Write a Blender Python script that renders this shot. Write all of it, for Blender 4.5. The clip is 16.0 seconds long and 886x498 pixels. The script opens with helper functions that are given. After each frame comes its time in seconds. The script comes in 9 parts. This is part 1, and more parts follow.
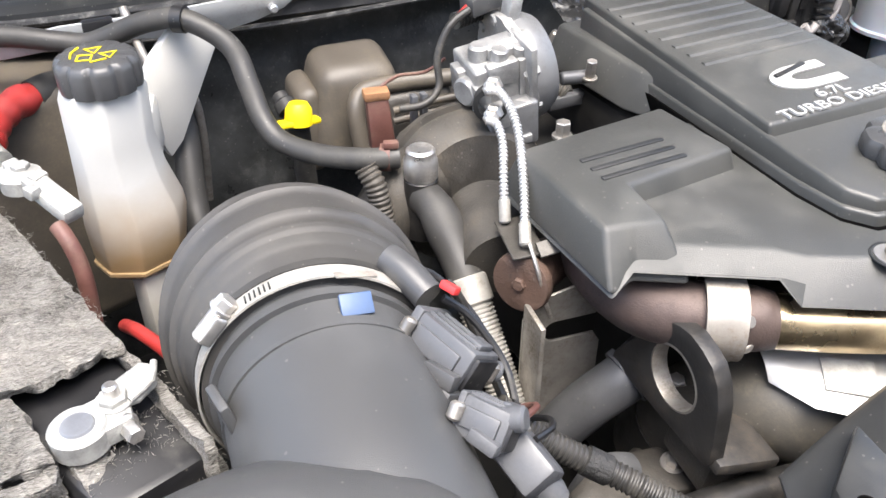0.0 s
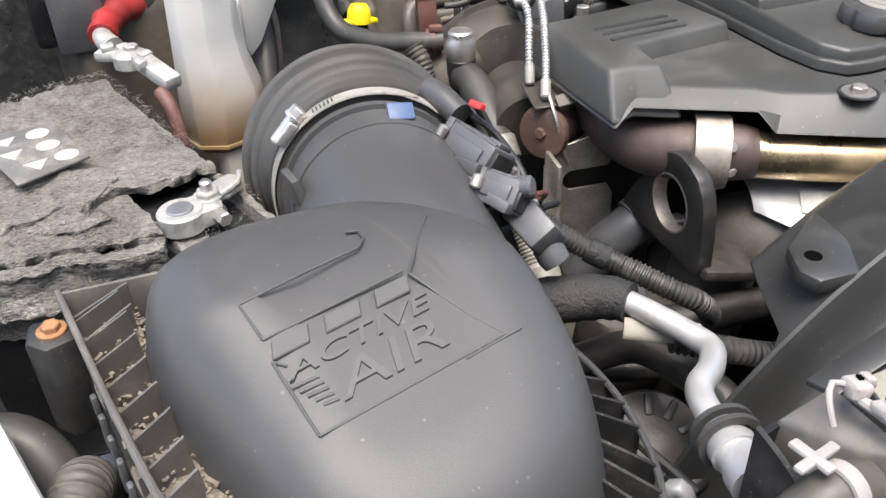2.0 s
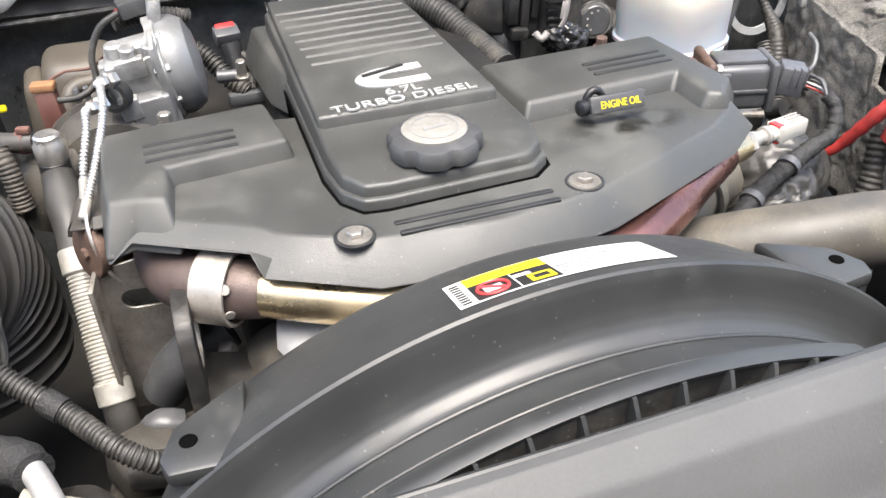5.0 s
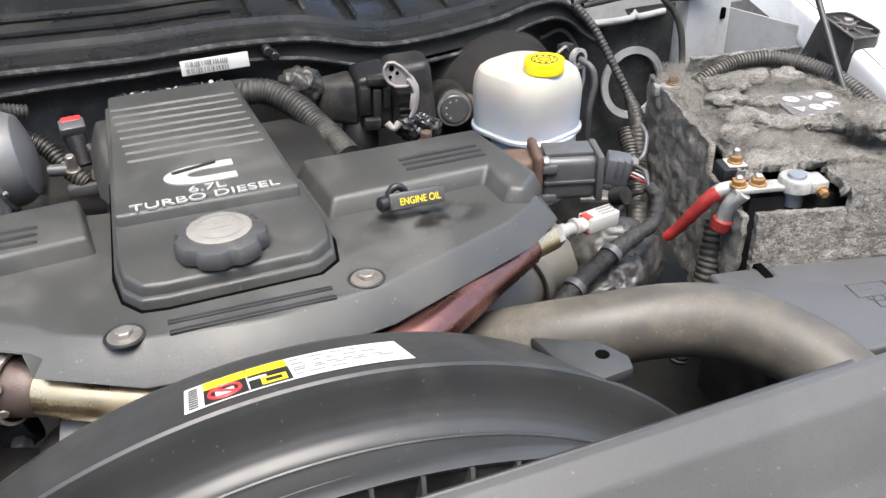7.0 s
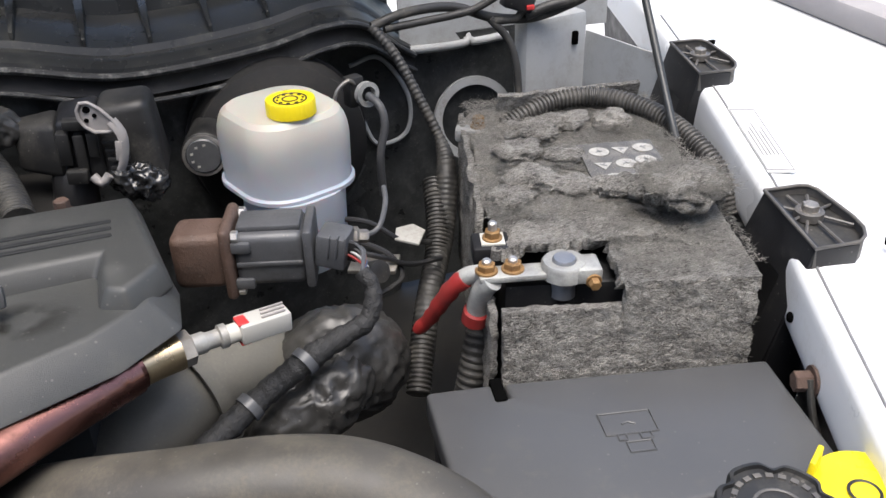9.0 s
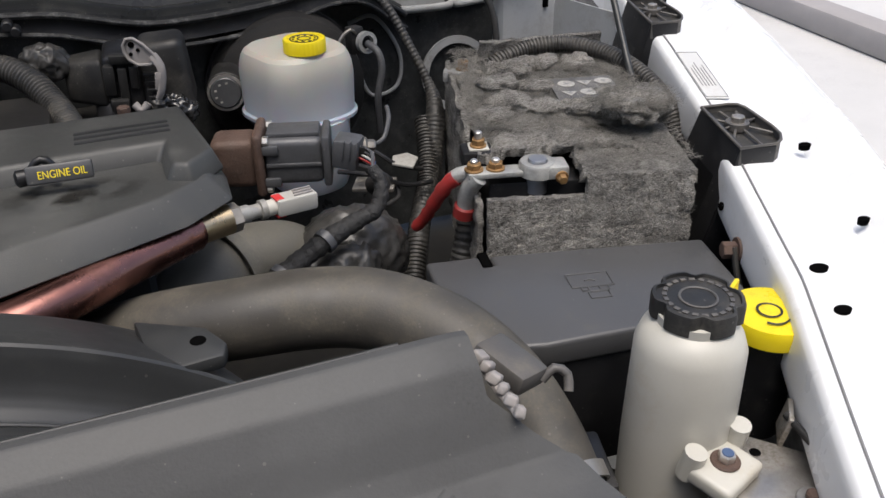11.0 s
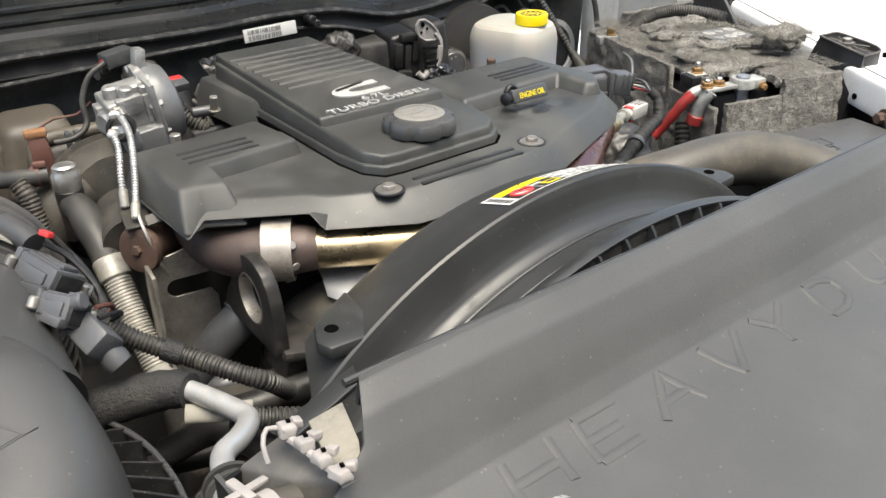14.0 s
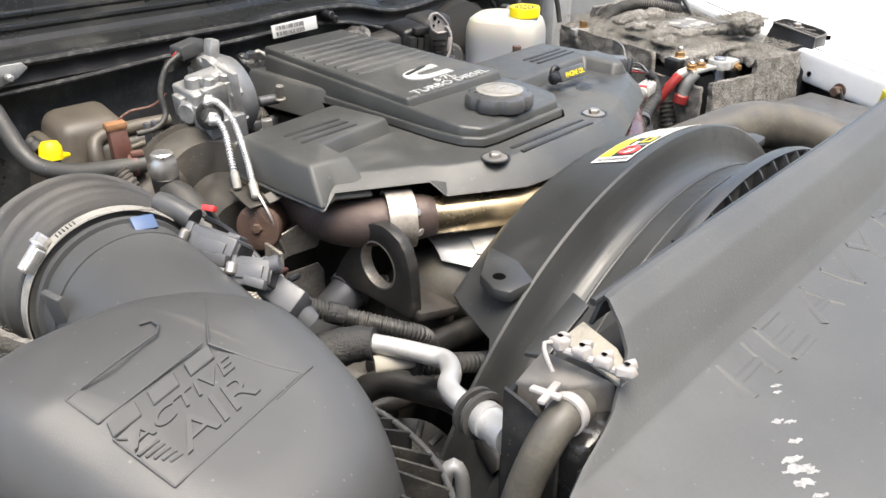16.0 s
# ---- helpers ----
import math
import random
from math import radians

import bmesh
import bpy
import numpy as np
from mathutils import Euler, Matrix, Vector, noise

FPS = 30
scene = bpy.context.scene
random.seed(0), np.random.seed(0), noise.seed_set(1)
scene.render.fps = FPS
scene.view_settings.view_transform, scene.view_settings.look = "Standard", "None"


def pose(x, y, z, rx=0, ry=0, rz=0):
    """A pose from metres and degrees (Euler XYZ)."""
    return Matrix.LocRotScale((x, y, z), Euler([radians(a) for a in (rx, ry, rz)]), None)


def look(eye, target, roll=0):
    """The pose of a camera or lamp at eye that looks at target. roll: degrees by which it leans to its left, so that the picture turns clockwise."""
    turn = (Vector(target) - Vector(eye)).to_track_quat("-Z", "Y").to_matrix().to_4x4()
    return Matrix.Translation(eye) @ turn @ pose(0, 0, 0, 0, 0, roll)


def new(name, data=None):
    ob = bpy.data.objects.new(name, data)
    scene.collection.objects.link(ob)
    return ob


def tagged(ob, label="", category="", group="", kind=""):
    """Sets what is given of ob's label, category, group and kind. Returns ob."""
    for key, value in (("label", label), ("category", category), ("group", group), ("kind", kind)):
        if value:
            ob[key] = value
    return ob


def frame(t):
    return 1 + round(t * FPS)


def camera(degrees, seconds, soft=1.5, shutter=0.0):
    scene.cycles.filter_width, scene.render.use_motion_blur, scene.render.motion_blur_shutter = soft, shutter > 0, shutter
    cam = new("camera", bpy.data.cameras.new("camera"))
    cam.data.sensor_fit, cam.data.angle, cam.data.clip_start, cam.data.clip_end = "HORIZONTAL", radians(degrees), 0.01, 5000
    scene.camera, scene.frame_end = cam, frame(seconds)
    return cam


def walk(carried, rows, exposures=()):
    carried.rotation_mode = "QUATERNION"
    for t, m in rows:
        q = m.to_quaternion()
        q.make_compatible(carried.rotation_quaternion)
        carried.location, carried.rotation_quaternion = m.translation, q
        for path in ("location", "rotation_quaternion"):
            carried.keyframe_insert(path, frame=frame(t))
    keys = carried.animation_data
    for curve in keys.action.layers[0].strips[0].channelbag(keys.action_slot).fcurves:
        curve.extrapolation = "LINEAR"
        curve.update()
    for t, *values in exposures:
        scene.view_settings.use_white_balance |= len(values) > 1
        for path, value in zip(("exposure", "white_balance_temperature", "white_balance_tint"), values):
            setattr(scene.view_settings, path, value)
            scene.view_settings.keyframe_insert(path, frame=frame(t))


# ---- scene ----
cam = camera(54.7, 16.0)
METRES, EYE, TILT, LEAN, TURN = 2.4, 1.60, -36.0, 0.0, -26.5
ROWS = [
    (0.0, 0.0, 0.0, 0.0, -0.0, 0.0, 0.0),
    (0.5, -0.0175, -0.015, -0.0113, -0.9, 0.16, 0.6),
    (1.0, -0.0123, -0.0284, -0.0313, -0.03, 0.31, 0.35),
    (1.5, -0.0023, -0.0399, -0.0488, 2.08, 0.84, 0.01),
    (2.0, 0.0102, -0.0457, -0.0582, 4.11, 1.51, -0.7),
    (2.5, 0.0239, -0.0499, -0.0576, 5.37, 1.36, -1.59),
    (3.0, 0.0516, -0.0521, -0.0504, 5.76, 1.02, -2.27),
    (3.5, 0.0936, -0.0462, -0.0378, 5.86, 0.56, -2.75),
    (4.0, 0.1242, -0.0358, -0.0255, 5.87, 0.42, -2.74),
    (4.5, 0.1487, -0.0233, -0.0133, 6.06, 0.17, -2.4),
    (7.0, 0.2319, -0.0218, 0.0059, 4.73, 4.75, -1.83),
    (7.5, 0.2627, -0.0059, 0.011, 5.53, 5.19, -2.15),
    (8.0, 0.2977, 0.0207, 0.027, 6.23, 5.3, -2.45),
    (8.5, 0.3255, 0.0499, 0.0427, 6.72, 5.22, -2.55),
    (9.0, 0.3459, 0.0717, 0.0499, 6.22, 5.12, -2.79),
    (11.5, 0.3195, -0.0027, -0.0112, 2.88, 6.04, -1.89),
    (12.0, 0.2688, -0.0227, -0.0196, 0.02, 5.98, -0.79),
    (12.5, 0.2223, -0.0412, -0.0311, -3.17, 5.84, 1.44),
    (13.0, 0.1793, -0.0708, -0.0478, -5.88, 5.86, 4.37),
    (13.5, 0.1349, -0.0841, -0.0608, -7.67, 6.65, 6.5),
    (14.0, 0.0768, -0.0882, -0.0677, -9.54, 7.5, 7.77),
    (14.5, 0.0194, -0.0849, -0.0743, -12.08, 8.04, 9.11),
    (15.0, -0.0199, -0.0882, -0.078, -14.62, 8.26, 10.8),
    (15.5, -0.0336, -0.091, -0.0797, -16.52, 7.66, 11.97),
    (16.0, -0.0235, -0.088, -0.0741, -18.02, 6.96, 12.59),
]
walk(cam, [(t, pose(0, 0, EYE, TILT, LEAN, TURN) @ pose(METRES * x, METRES * y, METRES * z, 90 + pitch, roll, yaw)) for t, x, y, z, yaw, pitch, roll in ROWS], [(0.0, 2.27, 6650, 10), (0.5, 2.33, 6650, 10), (1.0, 2.25, 6650, 10), (1.5, 1.90, 6700, 10), (2.5, 1.72, 6700, 10), (3.0, 1.87, 6700, 9), (3.5, 2.23, 6700, 9), (4.0, 2.33, 6750, 9), (4.5, 2.30, 6750, 9), (7.0, 1.82, 6600, 9), (8.0, 1.74, 6550, 10), (9.0, 1.17, 6500, 10), (11.5, 0.55, 6700, 10), (12.5, 1.15, 6900, 7), (13.5, 1.30, 7050, 5), (15.0, 1.90, 7050, 7), (16.0, 1.92, 7000, 8)])

# ---- light: soft daylight in front of the open truck ----
SUN_UP, SUN_TURN = 75.0, 195.0
world = bpy.data.worlds.new("sky")
scene.world = world
world.use_nodes = True
wn = world.node_tree.nodes
sky = wn.new("ShaderNodeTexSky")
sky.sky_type, sky.sun_disc = "NISHITA", False
sky.sun_elevation, sky.sun_rotation = radians(SUN_UP), radians(SUN_TURN)
sky.air_density, sky.dust_density, sky.ozone_density = 1.0, 4.0, 1.2
world.node_tree.links.new(sky.outputs[0], wn["Background"].inputs[0])
wn["Background"].inputs[1].default_value = 0.15
sun = new("sun", bpy.data.lights.new("sun", "SUN"))
sun.data.energy, sun.data.angle, sun.data.color = 1.5, radians(40), (1.0, 0.985, 0.95)
sun.matrix_world = look((0.55 + 5 * math.sin(radians(SUN_TURN)), 0.4 + 5 * math.cos(radians(SUN_TURN)), 1.2 + 5 * math.tan(radians(SUN_UP))), (0.55, 0.4, 1.2))

# ---- materials ----
def M(name, base, rough=0.5, metal=0.0, var=0.25, scale=40.0, bump=0.15, fine=400.0, dirt=None, amount=0.3, dirt_scale=14.0, coat=0.0, see=0.0, spec=0.5, speck=0.0, gloss=1.0):
    """A surface: grain, uneven tone, roughness and relief at two sizes, and a second colour of dust or wear in patches."""
    m = bpy.data.materials.new(name)
    m.use_nodes = True
    t = m.node_tree
    N, L = t.nodes, t.links
    b = N["Principled BSDF"]
    co = N.new("ShaderNodeTexCoord").outputs["Object"]

    def tex(sc, detail=4.0, rgh=0.6):
        n = N.new("ShaderNodeTexNoise")
        n.inputs["Scale"].default_value, n.inputs["Detail"].default_value, n.inputs["Roughness"].default_value = sc, detail, rgh
        L.new(co, n.inputs["Vector"])
        return n.outputs["Fac"]

    def ramp(src, a, z):
        r = N.new("ShaderNodeMapRange")
        r.inputs["From Min"].default_value, r.inputs["From Max"].default_value = a, z
        L.new(src, r.inputs["Value"])
        return r.outputs["Result"]

    big, small = tex(scale), tex(fine, 3.0)
    mix = N.new("ShaderNodeMix")
    mix.data_type = "RGBA"
    dark = [max(0.0, c * (1 - var)) for c in base[:3]]
    lite = [min(1.0, c * (1 + var)) for c in base[:3]]
    mix.inputs["A"].default_value, mix.inputs["B"].default_value = (*dark, 1), (*lite, 1)
    add = N.new("ShaderNodeMath")
    add.operation = "MULTIPLY_ADD"
    add.inputs[1].default_value = 0.35
    L.new(small, add.inputs[0])
    sub = N.new("ShaderNodeMath")
    sub.operation = "MULTIPLY_ADD"
    sub.inputs[1].default_value, sub.inputs[2].default_value = 1.3, -0.33
    L.new(big, sub.inputs[0])
    L.new(sub.outputs[0], add.inputs[2])
    L.new(add.outputs[0], mix.inputs["Factor"])
    colour = mix.outputs["Result"]
    rsum = ramp(big, 0.3, 0.7)
    rr = N.new("ShaderNodeMapRange")
    rr.inputs["To Min"].default_value, rr.inputs["To Max"].default_value = max(0.02, rough - 0.12 * gloss), min(1.0, rough + 0.14 * gloss)
    L.new(rsum, rr.inputs["Value"])
    rough_out = rr.outputs["Result"]
    if dirt:
        d = ramp(tex(dirt_scale, 6.0, 0.7), 0.62 - amount * 0.5, 0.78 - amount * 0.28)
        g = N.new("ShaderNodeMath")
        g.operation = "MULTIPLY"
        L.new(d, g.inputs[0])
        L.new(ramp(small, 0.2, 0.7), g.inputs[1])
        dm = N.new("ShaderNodeMix")
        dm.data_type = "RGBA"
        dm.inputs["B"].default_value = (*dirt, 1)
        L.new(colour, dm.inputs["A"])
        L.new(g.outputs[0], dm.inputs["Factor"])
        colour = dm.outputs["Result"]
        r2 = N.new("ShaderNodeMix")
        r2.inputs["B"].default_value = 0.85
        L.new(rough_out, r2.inputs["A"])
        L.new(g.outputs[0], r2.inputs["Factor"])
        rough_out = r2.outputs["Result"]
    if speck:
        vo = N.new("ShaderNodeTexVoronoi")
        vo.inputs["Scale"].default_value = 330.0
        L.new(co, vo.inputs["Vector"])
        pick = N.new("ShaderNodeSeparateColor")
        L.new(vo.outputs["Color"], pick.inputs[0])
        near = N.new("ShaderNodeMath")
        near.operation = "LESS_THAN"
        L.new(vo.outputs["Distance"], near.inputs[0])
        size = N.new("ShaderNodeMath")
        size.operation = "MULTIPLY"
        size.inputs[1].default_value = 0.34
        L.new(pick.outputs[1], size.inputs[0])
        L.new(size.outputs[0], near.inputs[1])
        some = N.new("ShaderNodeMath")
        some.operation = "GREATER_THAN"
        some.inputs[1].default_value = 1 - speck
        L.new(pick.outputs[0], some.inputs[0])
        both = N.new("ShaderNodeMath")
        both.operation = "MULTIPLY"
        L.new(near.outputs[0], both.inputs[0])
        L.new(some.outputs[0], both.inputs[1])
        half = N.new("ShaderNodeMath")
        half.operation = "MULTIPLY"
        half.inputs[1].default_value = 0.22
        L.new(both.outputs[0], half.inputs[0])
        sm = N.new("ShaderNodeMix")
        sm.data_type = "RGBA"
        sm.inputs["B"].default_value = (0.26, 0.245, 0.215, 1)
        L.new(colour, sm.inputs["A"])
        L.new(half.outputs[0], sm.inputs["Factor"])
        colour = sm.outputs["Result"]
    L.new(colour, b.inputs["Base Color"])
    L.new(rough_out, b.inputs["Roughness"])
    b.inputs["Metallic"].default_value = metal
    b.inputs["Coat Weight"].default_value = coat
    b.inputs["Specular IOR Level"].default_value = spec
    if see:
        b.inputs["Transmission Weight"].default_value = see
        b.inputs["IOR"].default_value = 1.3
    if bump:
        bp = N.new("ShaderNodeBump")
        bp.inputs["Strength"].default_value, bp.inputs["Distance"].default_value = bump, 0.0015
        L.new(add.outputs[0], bp.inputs["Height"])
        L.new(bp.outputs[0], b.inputs["Normal"])
    return m


MAT = dict(
    plastic=M("moulded_plastic", (0.055, 0.056, 0.058), 0.34, var=0.2, scale=9, bump=0.25, fine=1500, dirt=(0.085, 0.085, 0.085), amount=0.12, dirt_scale=10, speck=0.05),
    cover=M("cover_plastic", (0.046, 0.047, 0.045), 0.42, var=0.3, scale=11, bump=0.45, fine=1300, dirt=(0.080, 0.079, 0.072), amount=0.21, dirt_scale=11, speck=0.12, spec=0.5),
    lid=M("airbox_plastic", (0.053, 0.054, 0.055), 0.42, var=0.2, scale=6, bump=0.3, fine=1700, dirt=(0.082, 0.083, 0.084), amount=0.16, dirt_scale=6, speck=0.06, spec=0.38, gloss=0.4),
    shroud=M("shroud_plastic", (0.028, 0.029, 0.029), 0.39, var=0.4, scale=9, bump=0.05, fine=900, dirt=(0.05, 0.05, 0.046), amount=0.14, dirt_scale=16, speck=0.05, spec=0.5),
    shield=M("shield_plastic", (0.068, 0.0685, 0.0675), 0.5, var=0.28, scale=7, bump=0.4, fine=480, dirt=(0.056, 0.056, 0.055), amount=0.15, dirt_scale=5, spec=0.28, speck=0.04, gloss=0.3),
    black=M("black_plastic", (0.010, 0.010, 0.011), 0.45, var=0.3, scale=30, dirt=(0.06, 0.057, 0.05), amount=0.16, dirt_scale=18, speck=0.06),
    blackdusty=M("dusty_black_plastic", (0.012, 0.012, 0.012), 0.55, var=0.3, scale=25, dirt=(0.075, 0.07, 0.06), amount=0.34, dirt_scale=16, speck=0.15),
    rubber=M("rubber", (0.034, 0.033, 0.031), 0.55, var=0.2, scale=30, bump=0.15, dirt=(0.085, 0.08, 0.068), amount=0.2, dirt_scale=15, speck=0.08),
    hose=M("dusty_rubber_hose", (0.056, 0.051, 0.043), 0.5, var=0.2, scale=18, bump=0.25, dirt=(0.13, 0.115, 0.085), amount=0.34, dirt_scale=24, speck=0.12),
    bellows=M("bellows_rubber", (0.045, 0.0435, 0.0415), 0.5, var=0.2, scale=16, bump=0.12, dirt=(0.078, 0.073, 0.065), amount=0.28, dirt_scale=9, speck=0.08),
    loom=M("loom_plastic", (0.030, 0.029, 0.027), 0.5, var=0.3, scale=50, dirt=(0.10, 0.092, 0.075), amount=0.26, dirt_scale=25, speck=0.1),
    greyplastic=M("grey_connector_plastic", (0.078, 0.081, 0.087), 0.42, var=0.2, scale=40, dirt=(0.035, 0.035, 0.035), amount=0.25, dirt_scale=40),
    steel=M("steel", (0.62, 0.60, 0.57), 0.38, 0.9, var=0.3, scale=60, bump=0.15, dirt=(0.2, 0.15, 0.1), amount=0.25, dirt_scale=45),
    dullsteel=M("dull_sheet_steel", (0.40, 0.38, 0.35), 0.42, 0.85, var=0.35, scale=35, bump=0.2, dirt=(0.13, 0.105, 0.075), amount=0.35, dirt_scale=22),
    castalu=M("cast_aluminium", (0.33, 0.33, 0.325), 0.48, 0.65, var=0.35, scale=55, bump=0.7, fine=600, dirt=(0.58, 0.58, 0.57), amount=0.26, dirt_scale=32),
    alu=M("aluminium_pipe", (0.48, 0.48, 0.475), 0.42, 0.6, var=0.12, scale=50, bump=0.08, dirt=(0.35, 0.32, 0.28), amount=0.14, dirt_scale=25),
    darkalu=M("grey_painted_casting", (0.085, 0.087, 0.092), 0.42, 0.2, var=0.25, scale=40, bump=0.25, dirt=(0.045, 0.043, 0.038), amount=0.25, speck=0.08),
    iron=M("cast_iron", (0.052, 0.048, 0.042), 0.5, 0.2, var=0.4, scale=40, bump=0.7, fine=500, dirt=(0.095, 0.08, 0.06), amount=0.25, dirt_scale=22, speck=0.12),
    blackiron=M("black_bracket_iron", (0.026, 0.025, 0.024), 0.45, 0.3, var=0.35, scale=50, bump=0.25, dirt=(0.09, 0.075, 0.06), amount=0.22, dirt_scale=30),
    rust=M("rusty_steel", (0.112, 0.070, 0.053), 0.6, 0.2, var=0.5, scale=70, bump=0.8, fine=600, dirt=(0.045, 0.034, 0.029), amount=0.4, dirt_scale=35, speck=0.1),
    rustlight=M("light_rust", (0.30, 0.15, 0.07), 0.75, 0.15, var=0.45, scale=90, bump=0.6, fine=600, dirt=(0.13, 0.07, 0.04), amount=0.35, dirt_scale=60),
    heat=M("heat_stained_pipe", (0.088, 0.064, 0.056), 0.5, 0.35, var=0.35, scale=30, bump=0.6, fine=700, dirt=(0.045, 0.034, 0.032), amount=0.35, dirt_scale=20),
    gold=M("heat_tinted_steel", (0.58, 0.46, 0.29), 0.3, 0.95, var=0.3, scale=12, bump=0.06, dirt=(0.38, 0.30, 0.19), amount=0.3, dirt_scale=18),
    copper=M("copper_tinted_steel", (0.26, 0.125, 0.105), 0.27, 0.95, var=0.4, scale=14, bump=0.12, dirt=(0.06, 0.036, 0.032), amount=0.25, dirt_scale=22),
    bandsteel=M("stamped_band_steel", (0.40, 0.37, 0.33), 0.46, 0.6, var=0.3, scale=40, bump=0.15, dirt=(0.2, 0.16, 0.12), amount=0.3, dirt_scale=35),
    sealrubber=M("dusty_seal_rubber", (0.022, 0.022, 0.022), 0.5, var=0.3, scale=40, bump=0.3, dirt=(0.20, 0.20, 0.185), amount=0.24, dirt_scale=70, speck=0.3),
    brass=M("tarnished_brass", (0.34, 0.205, 0.085), 0.5, 0.55, var=0.4, scale=70, bump=0.4, dirt=(0.16, 0.085, 0.045), amount=0.4, dirt_scale=60),
    milk=M("milky_plastic", (0.52, 0.515, 0.49), 0.4, var=0.06, scale=14, bump=0.1, dirt=(0.5, 0.43, 0.32), amount=0.1, dirt_scale=9),
    milkgrey=M("milky_reservoir_plastic", (0.43, 0.42, 0.385), 0.36, var=0.10, scale=14, bump=0.12, dirt=(0.36, 0.33, 0.26), amount=0.25, dirt_scale=9),
    cream=M("cream_plastic", (0.50, 0.485, 0.43), 0.4, var=0.08, scale=12, bump=0.1, dirt=(0.4, 0.33, 0.22), amount=0.2, dirt_scale=10),
    tan=M("dusty_grey_brown_plastic", (0.085, 0.074, 0.060), 0.5, var=0.25, scale=16, bump=0.15, dirt=(0.17, 0.14, 0.095), amount=0.32, dirt_scale=12),
    redbrown=M("faded_red_plastic", (0.105, 0.045, 0.036), 0.5, var=0.3, scale=50, dirt=(0.15, 0.10, 0.07), amount=0.3, dirt_scale=40),
    yellow=M("yellow_plastic", (0.76, 0.60, 0.01), 0.36, var=0.08, scale=30, bump=0.05, dirt=(0.3, 0.22, 0.03), amount=0.1, dirt_scale=40),
    red=M("red_rubber_boot", (0.30, 0.028, 0.026), 0.36, var=0.2, scale=40, bump=0.15, dirt=(0.22, 0.04, 0.035), amount=0.22),
    blue=M("blue_tag", (0.05, 0.088, 0.175), 0.5, var=0.2, scale=60, dirt=(0.06, 0.08, 0.12), amount=0.25, dirt_scale=70),
    white=M("white_label", (0.58, 0.58, 0.56), 0.4, var=0.06, scale=40, bump=0.05, dirt=(0.45, 0.43, 0.4), amount=0.18, dirt_scale=40),
    ink=M("label_ink", (0.015, 0.015, 0.015), 0.5, var=0.2, scale=60, bump=0),
    # near-black that paints the shade of holes and gaps on uncut surfaces
    void=M("painted_hole_shade", (0.003, 0.003, 0.003), 1.0, var=0.2, scale=60, bump=0, spec=0.0),
    inkgrey=M("label_grey_ink", (0.2, 0.2, 0.2), 0.5, var=0.2, scale=60, bump=0),
    inkyellow=M("label_yellow_ink", (0.78, 0.62, 0.02), 0.4, var=0.06, scale=60, bump=0),
    inkred=M("label_red_ink", (0.55, 0.04, 0.04), 0.4, var=0.06, scale=60, bump=0),
    badge=M("badge_silver", (0.40, 0.40, 0.39), 0.42, 0.1, var=0.15, scale=60, bump=0.1, dirt=(0.26, 0.255, 0.24), amount=0.25, dirt_scale=50),
    capprint=M("worn_cap_print", (0.20, 0.197, 0.185), 0.38, var=0.25, scale=90, bump=0.15, dirt=(0.17, 0.15, 0.12), amount=0.42, dirt_scale=160),
    paint=M("white_body_paint", (0.78, 0.79, 0.79), 0.3, var=0.03, scale=9, bump=0.02, dirt=(0.55, 0.53, 0.48), amount=0.12, dirt_scale=10, coat=0.4),
    dirtypaint=M("dirty_body_paint", (0.38, 0.39, 0.39), 0.42, var=0.14, scale=10, bump=0.06, dirt=(0.22, 0.2, 0.17), amount=0.3, dirt_scale=12),
    lead=M("corroded_lead", (0.34, 0.34, 0.325), 0.5, 0.4, var=0.4, scale=60, bump=0.6, fine=500, dirt=(0.50, 0.51, 0.48), amount=0.36, dirt_scale=45),
    postlead=M("battery_post_lead", (0.30, 0.31, 0.33), 0.4, 0.7, var=0.2, scale=60, bump=0.2),
    firewall=M("firewall_coating", (0.038, 0.040, 0.040), 0.36, var=0.6, scale=26, bump=1.0, fine=120, dirt=(0.095, 0.097, 0.092), amount=0.26, dirt_scale=55, speck=0.2),
    cowl=M("cowl_plastic", (0.017, 0.018, 0.0185), 0.30, var=0.3, scale=9, bump=0.1, fine=900, dirt=(0.085, 0.082, 0.068), amount=0.17, dirt_scale=10, spec=0.32, speck=0.2),
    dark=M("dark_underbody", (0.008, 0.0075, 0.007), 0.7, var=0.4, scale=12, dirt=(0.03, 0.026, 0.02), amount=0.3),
    ground=M("concrete", (0.5, 0.49, 0.47), 0.85, var=0.1, scale=3, bump=0.2, fine=60, dirt=(0.36, 0.35, 0.34), amount=0.25, dirt_scale=1.5),
    kerb=M("dark_kerb", (0.3, 0.28, 0.27), 0.85, var=0.15, scale=6),
    film=M("wet_black_film", (0.02, 0.02, 0.02), 0.14, var=0.4, scale=40, bump=0.3, fine=150, dirt=(0.09, 0.09, 0.085), amount=0.2, dirt_scale=40),
    labelfilm=M("grey_label_film", (0.10, 0.096, 0.09), 0.5, var=0.15, scale=50, bump=0.2, dirt=(0.26, 0.245, 0.22), amount=0.3, dirt_scale=50),
    labelprint=M("faded_label_print", (0.38, 0.37, 0.34), 0.6, var=0.2, scale=90, bump=0.1, dirt=(0.22, 0.21, 0.19), amount=0.4, dirt_scale=120),
    greyrim=M("satin_grey_plastic", (0.085, 0.08, 0.075), 0.5, var=0.2, scale=30, bump=0.2, dirt=(0.16, 0.145, 0.12), amount=0.3, dirt_scale=30),
